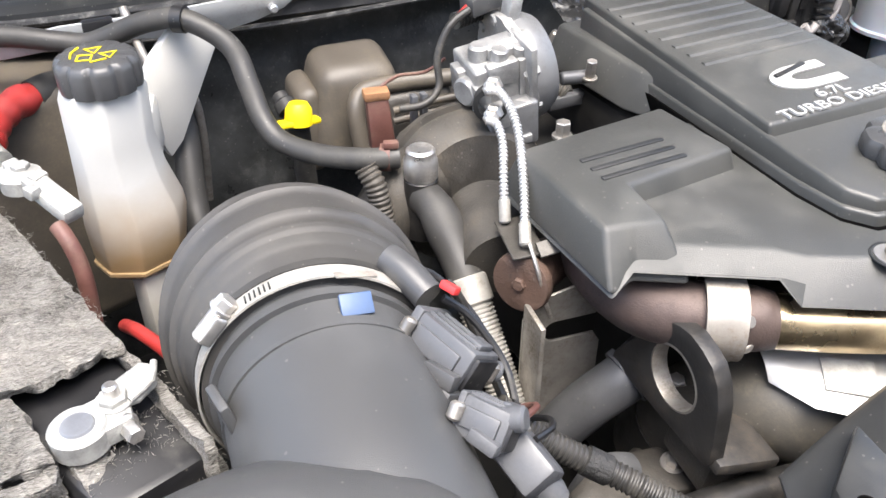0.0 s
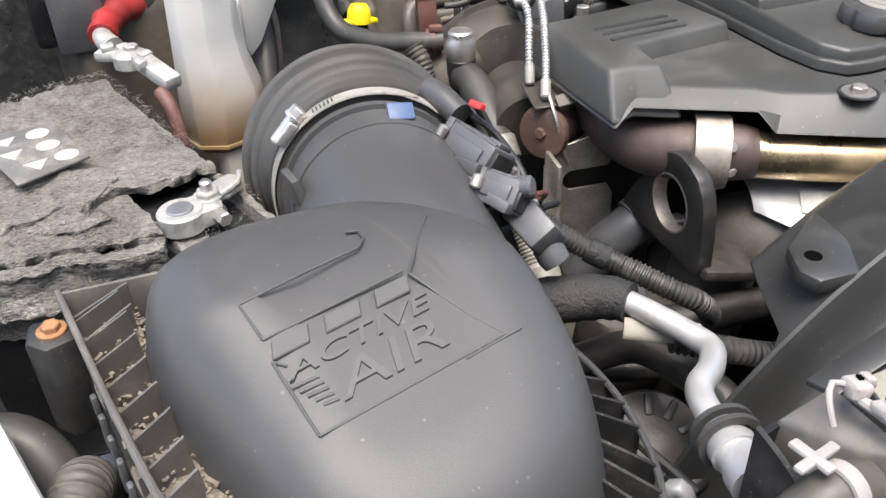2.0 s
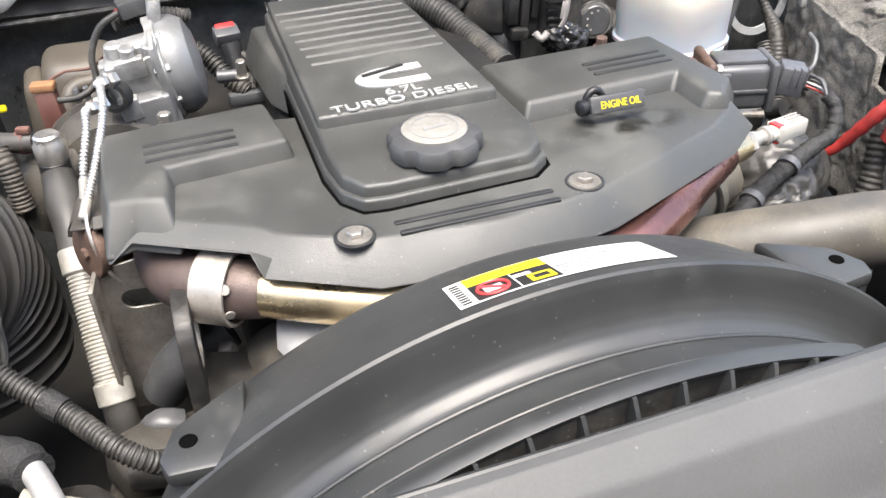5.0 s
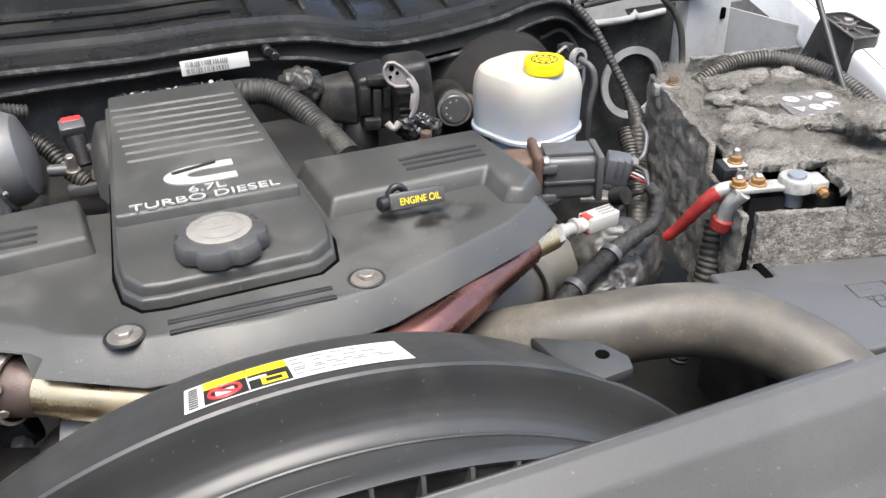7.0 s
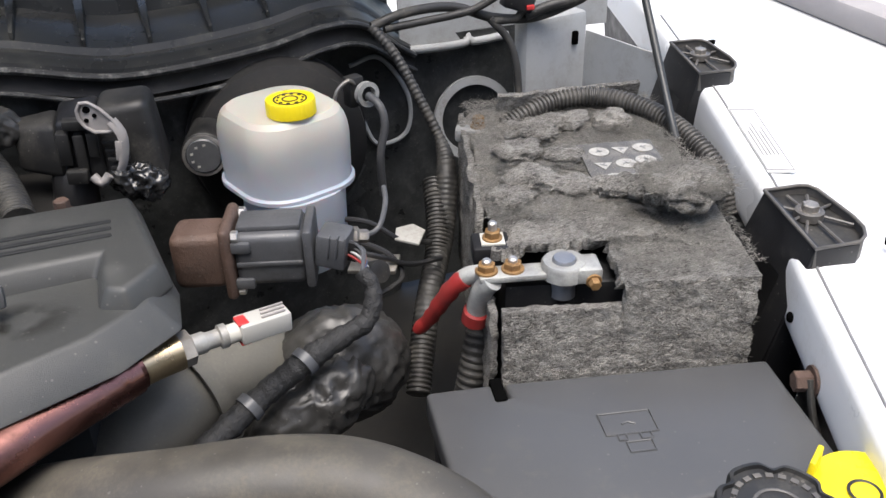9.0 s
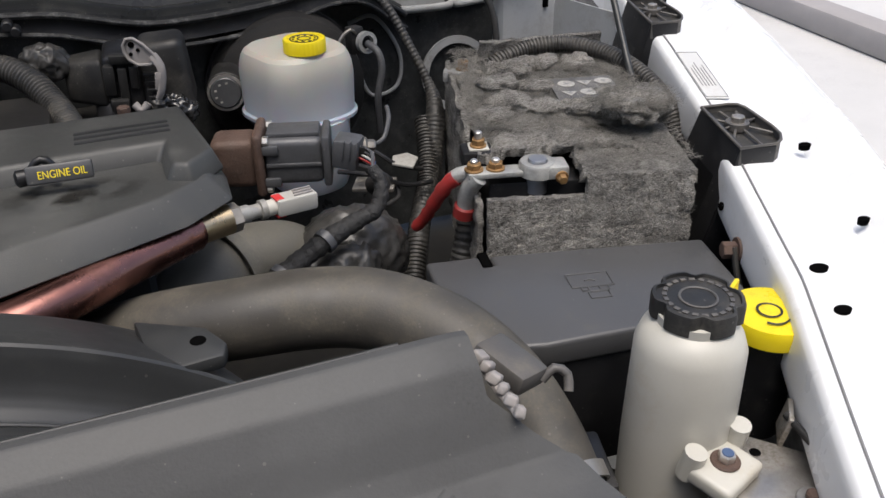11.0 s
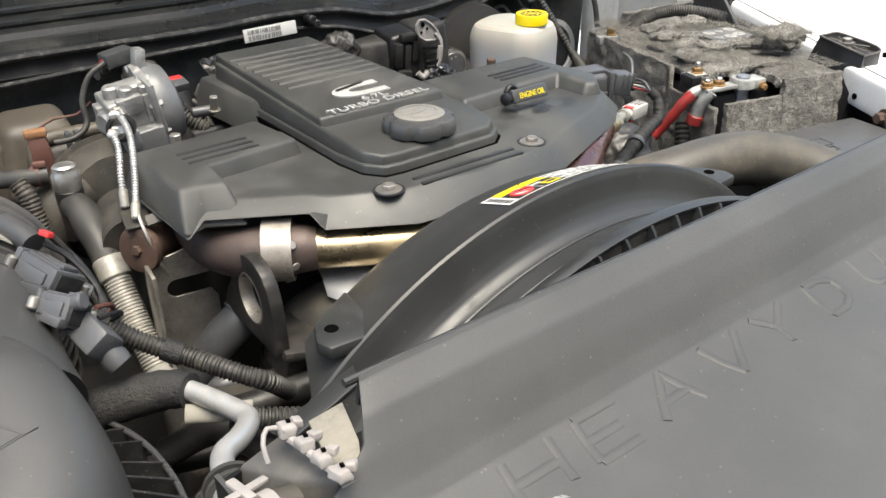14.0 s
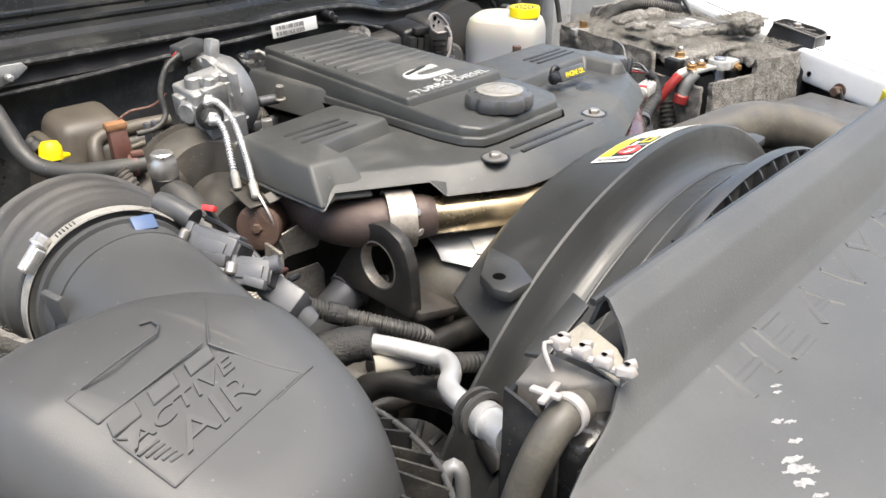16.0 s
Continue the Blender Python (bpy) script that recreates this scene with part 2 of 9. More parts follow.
    conduit=M("dusty_conduit_plastic", (0.055, 0.052, 0.048), 0.5, var=0.25, scale=40, dirt=(0.14, 0.13, 0.11), amount=0.35, dirt_scale=25),
    # dark tone that paints the shade inside slots and bolt recesses
    slot=M("painted_slot_shade", (0.016, 0.017, 0.018), 0.5, var=0.2, scale=30),
    scrape=M("scraped_plastic", (0.24, 0.24, 0.235), 0.5, var=0.3, scale=200, bump=0.6, dirt=(0.1, 0.1, 0.1), amount=0.35, dirt_scale=200),
    card=M("dirty_beige_card", (0.24, 0.225, 0.19), 0.75, var=0.2, scale=25, bump=0.2, dirt=(0.13, 0.12, 0.1), amount=0.35, dirt_scale=30),
    weave=M("woven_black_sleeve", (0.018, 0.018, 0.018), 0.6, var=0.35, scale=300, bump=1.0, fine=700, dirt=(0.05, 0.047, 0.042), amount=0.2, dirt_scale=30),
    braidsteel=M("dull_braided_steel", (0.36, 0.35, 0.325), 0.4, 0.3, var=0.3, scale=60, bump=0.3, dirt=(0.2, 0.18, 0.14), amount=0.3, dirt_scale=40),
    clipwhite=M("dirty_white_clip_plastic", (0.27, 0.255, 0.245), 0.55, var=0.15, scale=90, bump=0.2, dirt=(0.3, 0.27, 0.25), amount=0.35, dirt_scale=90),
    wallpaint=M("dark_grey_render", (0.16, 0.157, 0.15), 0.8, var=0.12, scale=4, bump=0.2, fine=80),
    fusebox=M("fuse_box_plastic", (0.070, 0.0705, 0.0715), 0.34, var=0.15, scale=8, bump=0.25, fine=1200, dirt=(0.10, 0.098, 0.09), amount=0.10, dirt_scale=60, speck=0.03, gloss=0.3),
    domegrey=M("satin_grey_casting", (0.165, 0.168, 0.172), 0.42, 0.3, var=0.15, scale=40, bump=0.15, fine=700, dirt=(0.09, 0.088, 0.082), amount=0.22, dirt_scale=26),
    dustpipe=M("dusty_grey_pipe", (0.135, 0.128, 0.108), 0.55, var=0.25, scale=14, bump=0.15, dirt=(0.20, 0.185, 0.15), amount=0.3, dirt_scale=12, speck=0.1),
    wrap=M("dusty_black_wrap_film", (0.032, 0.031, 0.029), 0.34, var=0.35, scale=30, bump=0.5, fine=180, dirt=(0.10, 0.095, 0.085), amount=0.3, dirt_scale=24, speck=0.15),
    leafdirt=M("dry_debris", (0.15, 0.135, 0.11), 0.9, var=0.5, scale=60, bump=0.8, fine=300, dirt=(0.09, 0.065, 0.04), amount=0.4, dirt_scale=50),
)


def felt_material(name, low, high):
    """Matted fibres: stretched, twisted noise in three directions over a blotchy grey."""
    m = bpy.data.materials.new(name)
    m.use_nodes = True
    N, L = m.node_tree.nodes, m.node_tree.links
    b = N["Principled BSDF"]
    b.inputs["Roughness"].default_value, b.inputs["Specular IOR Level"].default_value = 0.95, 0.1
    co = N.new("ShaderNodeTexCoord").outputs["Object"]
    total = None
    for turn_z, tilt, sc, amount in ((0.3, 0.4, 150, 0.34), (1.5, -0.5, 190, 0.3), (2.5, 0.9, 120, 0.24), (0.0, 0.0, 26, 0.26)):
        mp = N.new("ShaderNodeMapping")
        mp.inputs["Rotation"].default_value = (tilt, tilt * 0.5, turn_z)
        mp.inputs["Scale"].default_value = (1, 7, 4) if sc > 50 else (1, 1, 1)
        L.new(co, mp.inputs["Vector"])
        n = N.new("ShaderNodeTexNoise")
        n.inputs["Scale"].default_value, n.inputs["Detail"].default_value, n.inputs["Distortion"].default_value = sc, 5.0, 1.4
        L.new(mp.outputs[0], n.inputs["Vector"])
        k = N.new("ShaderNodeMath")
        k.operation = "MULTIPLY_ADD"
        k.inputs[1].default_value = amount
        L.new(n.outputs["Fac"], k.inputs[0])
        if total is not None:
            L.new(total, k.inputs[2])
        else:
            k.inputs[2].default_value = -0.07
        total = k.outputs[0]
    r = N.new("ShaderNodeMapRange")
    r.inputs["From Min"].default_value, r.inputs["From Max"].default_value = 0.385, 0.635
    L.new(total, r.inputs["Value"])
    mix = N.new("ShaderNodeMix")
    mix.data_type = "RGBA"
    mix.inputs["A"].default_value, mix.inputs["B"].default_value = (*low, 1), (*high, 1)
    L.new(r.outputs[0], mix.inputs["Factor"])
    L.new(mix.outputs["Result"], b.inputs["Base Color"])
    bp = N.new("ShaderNodeBump")
    bp.inputs["Strength"].default_value, bp.inputs["Distance"].default_value = 1.0, 0.003
    L.new(r.outputs[0], bp.inputs["Height"])
    L.new(bp.outputs[0], b.inputs["Normal"])
    return m


MAT["shield"].node_tree.nodes["Principled BSDF"].inputs["IOR"].default_value = 1.55
MAT["felt"] = felt_material("grey_felt", (0.085, 0.080, 0.072), (0.60, 0.575, 0.53))
MAT["feltlight"] = felt_material("pale_felt_fibre", (0.2, 0.19, 0.17), (0.5, 0.48, 0.44))


def stained_material(name, clean, stain, z0, z1):
    """Milky plastic with a brown tide mark between two heights above its foot."""
    m = M(name, clean, 0.4, var=0.05, scale=14, bump=0.1)
    N, L = m.node_tree.nodes, m.node_tree.links
    b = N["Principled BSDF"]
    co = N.new("ShaderNodeTexCoord").outputs["Object"]
    n = N.new("ShaderNodeTexNoise")
    n.inputs["Scale"].default_value, n.inputs["Detail"].default_value = 26.0, 4.0
    L.new(co, n.inputs["Vector"])
    xyz = N.new("ShaderNodeSeparateXYZ")
    L.new(co, xyz.inputs[0])
    add = N.new("ShaderNodeMath")
    add.operation = "MULTIPLY_ADD"
    add.inputs[1].default_value = 0.05
    L.new(n.outputs["Fac"], add.inputs[0])
    L.new(xyz.outputs["Z"], add.inputs[2])
    r = N.new("ShaderNodeMapRange")
    r.inputs["From Min"].default_value, r.inputs["From Max"].default_value = z1 + 0.025, z0 + 0.025
    L.new(add.outputs[0], r.inputs["Value"])
    mix = N.new("ShaderNodeMix")
    mix.data_type = "RGBA"
    mix.inputs["B"].default_value = (*stain, 1)
    old = b.inputs["Base Color"].links[0].from_socket
    L.new(old, mix.inputs["A"])
    L.new(r.outputs[0], mix.inputs["Factor"])
    L.new(mix.outputs["Result"], b.inputs["Base Color"])
    return m


MAT["reservoir"] = stained_material("cloudy_reservoir_plastic", (0.42, 0.405, 0.355), (0.36, 0.39, 0.44), 0.12, 0.175)
MAT["reservoir"].node_tree.nodes["Principled BSDF"].inputs["Subsurface Weight"].default_value = 0.35
MAT["reservoir"].node_tree.nodes["Principled BSDF"].inputs["Subsurface Scale"].default_value = 0.02


def oil_material():
    """A dark oily film that thins out in blots towards its rim."""
    m = M("oily_film", (0.014, 0.013, 0.011), 0.32, var=0.3, scale=30, bump=0.05)
    N, L = m.node_tree.nodes, m.node_tree.links
    tc = N.new("ShaderNodeTexCoord")
    off = N.new("ShaderNodeVectorMath")
    off.operation, off.inputs[1].default_value = "SUBTRACT", (0.5, 0.5, 0.5)
    L.new(tc.outputs["Generated"], off.inputs[0])
    far = N.new("ShaderNodeVectorMath")
    far.operation = "LENGTH"
    flat = N.new("ShaderNodeVectorMath")
    flat.operation, flat.inputs[1].default_value = "MULTIPLY", (1, 1, 0)
    L.new(off.outputs[0], flat.inputs[0])
    L.new(flat.outputs[0], far.inputs[0])
    rim = N.new("ShaderNodeMapRange")
    rim.inputs["From Min"].default_value, rim.inputs["From Max"].default_value = 0.48, 0.15
    L.new(far.outputs["Value"], rim.inputs["Value"])
    n = N.new("ShaderNodeTexNoise")
    n.inputs["Scale"].default_value, n.inputs["Detail"].default_value = 42.0, 5.0
    L.new(tc.outputs["Object"], n.inputs["Vector"])
    blot = N.new("ShaderNodeMapRange")
    blot.inputs["From Min"].default_value, blot.inputs["From Max"].default_value, blot.inputs["To Max"].default_value = 0.42, 0.62, 0.75
    L.new(n.outputs["Fac"], blot.inputs["Value"])
    k = N.new("ShaderNodeMath")
    k.operation = "MULTIPLY"
    L.new(rim.outputs[0], k.inputs[0])
    L.new(blot.outputs[0], k.inputs[1])
    L.new(k.outputs[0], N["Principled BSDF"].inputs["Alpha"])
    return m


MAT["oil"] = oil_material()
MAT["stained"] = stained_material("stained_bottle_plastic", (0.45, 0.448, 0.43), (0.29, 0.20, 0.105), 0.060, 0.130)


# ---- mesh helpers ----
ROOT = {}


def thing(name, label, category, at, group="", kind=""):
    ob = new(name)
    ob.location = at
    ob.empty_display_size = 0.02
    ROOT[ob] = Vector(at)
    return tagged(ob, label, category, group, kind)


def finish(name, bm, material, base, angle=38):
    bmesh.ops.recalc_face_normals(bm, faces=bm.faces)
    me = bpy.data.meshes.new(name)
    bmesh.ops.translate(bm, verts=bm.verts, vec=-base)
    bm.to_mesh(me)
    bm.free()
    for p in me.polygons:
        p.use_smooth = True
    me.set_sharp_from_angle(angle=radians(angle))
    me.materials.append(MAT[material])
    return me


def part(name, bm, material, parent, label="", angle=38):
    """One mesh under a thing or under a part; bm holds world coordinates."""
    base = ROOT[parent]
    ob = new(name, finish(name, bm, material, base, angle))
    ob.parent = parent
    ROOT[ob] = base
    return tagged(ob, label)


def solo(name, bm, material, label, category, at=None, group="", kind="", angle=38):
    """A thing that is a single mesh."""
    low = Vector(at) if at else Vector((sum((v.co.x for v in bm.verts)) / len(bm.verts), sum((v.co.y for v in bm.verts)) / len(bm.verts), min(v.co.z for v in bm.verts)))
    ob = new(name, finish(name, bm, material, low, angle))
    ob.location = low
    ROOT[ob] = low
    return tagged(ob, label, category, group, kind)


def B():
    return bmesh.new()


def loft(bm, rings, cap=True, close=True):
    """Joins rings of equally many points into a skin."""
    vs = [[bm.verts.new(p) for p in r] for r in rings]
    n = len(rings[0])
    for a, b in zip(vs, vs[1:]):
        for i in range(n if close else n - 1):
            j = (i + 1) % n
            bm.faces.new((a[i], a[j], b[j], b[i]))
    if cap and close:
        bm.faces.new(vs[0][::-1])
        bm.faces.new(vs[-1])
    return bm


def bev(bm, w, seg=2, limit=25):
    bmesh.ops.recalc_face_normals(bm, faces=bm.faces)
    es = [e for e in bm.edges if len(e.link_faces) == 2 and e.calc_face_angle(0) > radians(limit)]
    if w > 0 and es:
        bmesh.ops.bevel(bm, geom=es, offset=w, offset_type="OFFSET", segments=seg, profile=0.5, affect="EDGES", clamp_overlap=True)
    return bm


def merge(bm, other):
    """Adds the mesh of other to bm."""
    me = bpy.data.meshes.new("tmp")
    other.to_mesh(me)
    other.free()
    bm.from_mesh(me)
    bpy.data.meshes.remove(me)
    return bm


def prism(poly, z0, z1, w=0.002, inset=0.0, seg=2):
    """A plan outline raised from z0 to z1 with rounded edges; inset draws the top in."""
    c = Vector((sum(p[0] for p in poly) / len(poly), sum(p[1] for p in poly) / len(poly)))
    top = []
    for p in poly:
        d = c - Vector(p[:2])
        d = d.normalized() * inset if d.length else d
        top.append((p[0] + d.x, p[1] + d.y, z1(p[0], p[1]) if callable(z1) else z1))
    return bev(loft(B(), [[(p[0], p[1], z0) for p in poly], top]), w, seg)


def box(c, s, w=0.002, m=None, seg=2):
    """A rounded box of size s about c; m turns it about c."""
    x, y, z = (v / 2 for v in s)
    bm = loft(B(), [[(-x, -y, -z), (x, -y, -z), (x, y, -z), (-x, y, -z)], [(-x, -y, z), (x, -y, z), (x, y, z), (-x, y, z)]])
    bev(bm, w, seg)
    if m:
        bm.transform(m.to_4x4())
    bmesh.ops.translate(bm, verts=bm.verts, vec=c)
    return bm


def turn(rx=0, ry=0, rz=0):
    return Euler([radians(a) for a in (rx, ry, rz)]).to_matrix()


def aim(a, b):
    """A frame at a whose z axis points to b."""
    d = Vector(b) - Vector(a)
    return Matrix.Translation(a) @ d.to_track_quat("Z", "Y").to_matrix().to_4x4()


def lathe(prof, m=None, seg=24, lobes=0, depth=0.0, hollow=False):
    """Turns (radius, height) pairs about z; lobes cut grips into the rim."""
    rings = []
    for r, z in prof:
        ring = []
        for i in range(seg):
            a = 2 * math.pi * i / seg
            k = 1 - (depth * max(0, math.cos(a * lobes)) ** 2 if lobes else 0)
            ring.append((r * k * math.cos(a), r * k * math.sin(a), z))
        rings.append(ring)
    bm = loft(B(), rings + [rings[0]], False) if hollow else loft(B(), rings)
    if hollow:
        bmesh.ops.remove_doubles(bm, verts=bm.verts, dist=1e-6)
    if m is not None:
        bm.transform(m)
    return bm


def cyl(a, b, r, r2=None, seg=20, w=0.0015):
    r2 = r if r2 is None else r2
    h = (Vector(b) - Vector(a)).length
    w = min(w, h / 3, r / 3)
    return lathe([(max(r - w, 1e-4), 0), (r, w), (r2, h - w), (max(r2 - w, 1e-4), h)], aim(a, b), seg)


def hexbolt(a, b, r, washer=0.0):
    """A hexagon head from a towards b, with a washer under it."""
    bm = cyl(a, b, r, seg=6, w=0.0008)
    if washer:
        d = (Vector(b) - Vector(a)).normalized()
        merge(bm, cyl(Vector(a) - d * 0.0005, Vector(a) + d * 0.002, washer, seg=20, w=0.0004))
    return bm


def spline(pts, step=0.006):
    """Catmull-Rom points along a line of bends."""
    P = [Vector(p) for p in pts]
    P = [P[0] * 2 - P[1]] + P + [P[-1] * 2 - P[-2]]
    out = []
    for i in range(1, len(P) - 2):
        a, b, c, d = P[i - 1:i + 3]
        n = max(2, int((c - b).length / step))
        for k in range(n):
            t = k / n
            out.append(0.5 * ((2 * b) + (c - a) * t + (2 * a - 5 * b + 4 * c - d) * t * t + (3 * b - a - 3 * c + d) * t ** 3))
    out.append(P[-2])
    return out


def tube(pts, r, seg=14, step=0.006, smooth=True, rib=0.0, pitch=0.006, cap=True, flat=1.0):
    """A hose or pipe; r is a number or a function of the share of its length; rib gives it corrugations."""
    if rib:
        step = pitch / 4
    P = spline(pts, step) if smooth else [Vector(p) for p in pts]
    n = len(P)
    rings, up = [], None
    run = 0.0
    for i, p in enumerate(P):
        d = (P[min(i + 1, n - 1)] - P[max(i - 1, 0)]).normalized()
        if up is None:
            up = d.orthogonal().normalized()
        up = (up - d * up.dot(d)).normalized()
        side = d.cross(up)
        if i:
            run += (p - P[i - 1]).length
        rad = r(i / (n - 1)) if callable(r) else r
        if rib:
            k = (run / pitch) % 1.0
            rad += rib * (0.5 if k < 0.5 else -0.5)
        rings.append([p + (up * math.cos(2 * math.pi * j / seg) + side * math.sin(2 * math.pi * j / seg) * flat) * rad for j in range(seg)])
    return loft(B(), rings, cap)


def ring(c, normal, r, thick, seg=40, width=None):
    """A band round a pipe: thick outwards, width along it."""
    w = width or thick
    return lathe([(r, -w / 2), (r + thick, -w / 2 + 0.0003), (r + thick, w / 2 - 0.0003), (r, w / 2), (r - 0.0008, 0)], aim(c, Vector(c) + Vector(normal)), seg, hollow=True)


def wordmesh(text, size, m, deep=0.001, wide=1.0):
    cu = bpy.data.curves.new("word", "FONT")
    cu.body, cu.size, cu.extrude, cu.align_x, cu.align_y = text, size, deep, "CENTER", "CENTER"
    ob = bpy.data.objects.new("word", cu)
    scene.collection.objects.link(ob)
    dg = bpy.context.evaluated_depsgraph_get()
    dg.update()
    me = bpy.data.meshes.new_from_object(ob.evaluated_get(dg))
    bm = B()
    bm.from_mesh(me)
    bpy.data.objects.remove(ob)
    bpy.data.curves.remove(cu)
    bpy.data.meshes.remove(me)
    bm.transform(m @ Matrix.Diagonal((wide, 1, 1, 1)))
    return bm


def grid(nx, ny, f):
    """A skin of points f(u, v), u and v from 0 to 1."""
    return loft(B(), [[f(i / nx, j / ny) for i in range(nx + 1)] for j in range(ny + 1)], False, False)


def shell(bm, thick):
    """Gives a skin thickness."""
    bmesh.ops.recalc_face_normals(bm, faces=bm.faces)
    bmesh.ops.solidify(bm, geom=bm.faces[:], thickness=thick)
    return bm


def rrect(w, h, r, n=5):
    """A rounded rectangle about the origin."""
    out = []
    for cx, cy, a0 in ((w / 2 - r, h / 2 - r, 0), (-w / 2 + r, h / 2 - r, 90), (-w / 2 + r, -h / 2 + r, 180), (w / 2 - r, -h / 2 + r, 270)):
        for i in range(n + 1):
            a = radians(a0 + 90 * i / n)
            out.append((cx + r * math.cos(a), cy + r * math.sin(a)))
    return out


def rough_up(bm, amp, scale, along=None):
    """Pushes the points of a mesh about by noise."""
    bm.normal_update()
    for v in bm.verts:
        k = noise.fractal(v.co * scale, 0.8, 2.0, 4)
        v.co += (along or v.normal) * (k * amp)
    return bm


def crumple(c, size, rot, amp, scale):
    """A crushed lump of film or cloth."""
    bm = B()
    bmesh.ops.create_icosphere(bm, subdivisions=5, radius=1)
    bm.transform(rot.to_4x4() @ Matrix.Diagonal((*size, 1)))
    bm.normal_update()
    for v in bm.verts:
        k = 1 - abs(noise.noise((v.co + Vector(c)) * scale)) * 2 + 0.5 * (1 - abs(noise.noise((v.co + Vector(c)) * scale * 2.3)) * 2)
        v.co += v.normal * amp * k
    bmesh.ops.translate(bm, verts=bm.verts, vec=c)
    return bm

# ---- setting: ground, bay floor, walls of the bay, cowl, fenders, open hood ----
MID = 0.547


def mirror(p):
    return (2 * MID - p[0], *p[1:])


solo("ground", grid(2, 2, lambda u, v: (-60 + 120 * u, -60 + 120 * v, 0)), "ground", "pale sunlit concrete ground round the truck", "ground", (0, 0, 0), kind="structure")
solo("kerb", box((5.0, 3.6, 0.08), (0.22, 16, 0.16), 0.03, turn(0, 0, -4)), "kerb", "dark weathered kerb beyond the truck", "kerb", kind="structure")
# unseen wall, added to block sky light and darken reflections from the front
solo("light_block_wall", box((-0.5, -4.6, 2.6), (14.0, 0.2, 5.2), 0.02), "wallpaint", "plain dark grey unseen wall added to block light from the front", "wall", kind="structure")
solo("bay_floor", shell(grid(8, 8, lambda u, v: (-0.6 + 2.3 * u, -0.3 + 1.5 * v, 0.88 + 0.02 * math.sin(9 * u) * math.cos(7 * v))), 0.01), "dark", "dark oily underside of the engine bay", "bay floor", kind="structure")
solo("lower_body", box((MID, 0.45, 0.435), (2.26, 1.54, 0.87), 0.04), "paint", "plain white lower body of the truck under the engine bay", "truck body", kind="structure")
solo("front_bulkhead", box((MID, -0.34, 0.95), (2.2, 0.02, 0.5), 0.004), "dark", "dark grille support at the front of the bay", "bulkhead", kind="structure")

def along(x, table):
    """Straight lines between the (x, value...) rows of a table."""
    if x <= table[0][0]:
        return table[0][1:]
    for a, b in zip(table, table[1:]):
        if x <= b[0]:
            f = (x - a[0]) / (b[0] - a[0])
            return tuple(p + (q - p) * f for p, q in zip(a[1:], b[1:]))
    return table[-1][1:]


COWL = [(-0.18, 0.90, 1.31), (0.0, 0.82, 1.322), (0.2, 0.765, 1.336), (0.35, 0.748, 1.337), (0.5, 0.733, 1.337), (0.6, 0.742, 1.338), (0.70, 0.745, 1.332), (0.76, 0.747, 1.316), (0.80, 0.75, 1.307), (0.86, 0.755, 1.307), (0.92, 0.765, 1.309), (0.98, 0.775, 1.314), (1.025, 0.78, 1.326), (1.08, 0.795, 1.322), (1.12, 0.81, 1.288), (1.15, 0.82, 1.26)]


def cowl_front(x):
    """y and z of the cowl's lower front edge."""
    v = [along(x + d, COWL) for d in (-0.02, -0.01, 0, 0.01, 0.02)]
    return sum(a for a, b in v) / 5, sum(b for a, b in v) / 5


# firewall with sound-deadening, and the cowl over it
fw = thing("firewall", "black textured firewall with a white label", "firewall", (MID, 0.8, 0.88), kind="structure")
part("panel", shell(rough_up(grid(60, 20, lambda u, v: (-0.25 + 1.38 * u, cowl_front(-0.25 + 1.38 * u)[0] + 0.012 + 0.02 * math.sin(5 * u) ** 2 + (0.02 if u > 0.7 else 0), 0.88 + (cowl_front(-0.25 + 1.38 * u)[1] - 0.90) * v)), 0.012, 26), 0.01), "firewall", fw)
lab = part("label", box((0.5855, 0.728, 1.3145), (0.079, 0.002, 0.0175), 0.0005, turn(-8, -1, 0)), "white", fw, "white printed label with a bar code")
for k in range(2):
    b = B()
    random.seed(5 + k)
    x = 0.552
    while x < 0.60:
        w = random.choice((0.0012, 0.002, 0.0008))
        merge(b, box((x, 0.7262 - 0.001 * k, 1.3185 - 0.008 * k), (w, 0.001, 0.0055), 0, turn(-8, -1, 0)))
        x += w + random.choice((0.0012, 0.0018))
    part("print", b, "inkgrey", lab)
for x in (0.648, 0.655):
    part("grommet", cyl((x, 0.74, 1.322 - (x - 0.648)), (x, 0.72, 1.322 - (x - 0.648)), 0.006), "black", fw)


def cowl_skin(u, v):
    x = -0.18 + 1.33 * u
    y, z = cowl_front(x)
    lip = [(0.0, -0.012), (0.004, 0.0), (0.018, 0.006), (0.03, 0.007), (0.034, 0.014), (0.06, 0.02), (0.11, 0.03), (0.115, 0.045), (0.2, 0.07), (0.34, 0.10)]
    k = v * (len(lip) - 1)
    i = min(int(k), len(lip) - 2)
    f = k - i
    dy = lip[i][0] * (1 - f) + lip[i + 1][0] * f
    dz = lip[i][1] * (1 - f) + lip[i + 1][1] * f
    return (x, y + dy, z + dz)


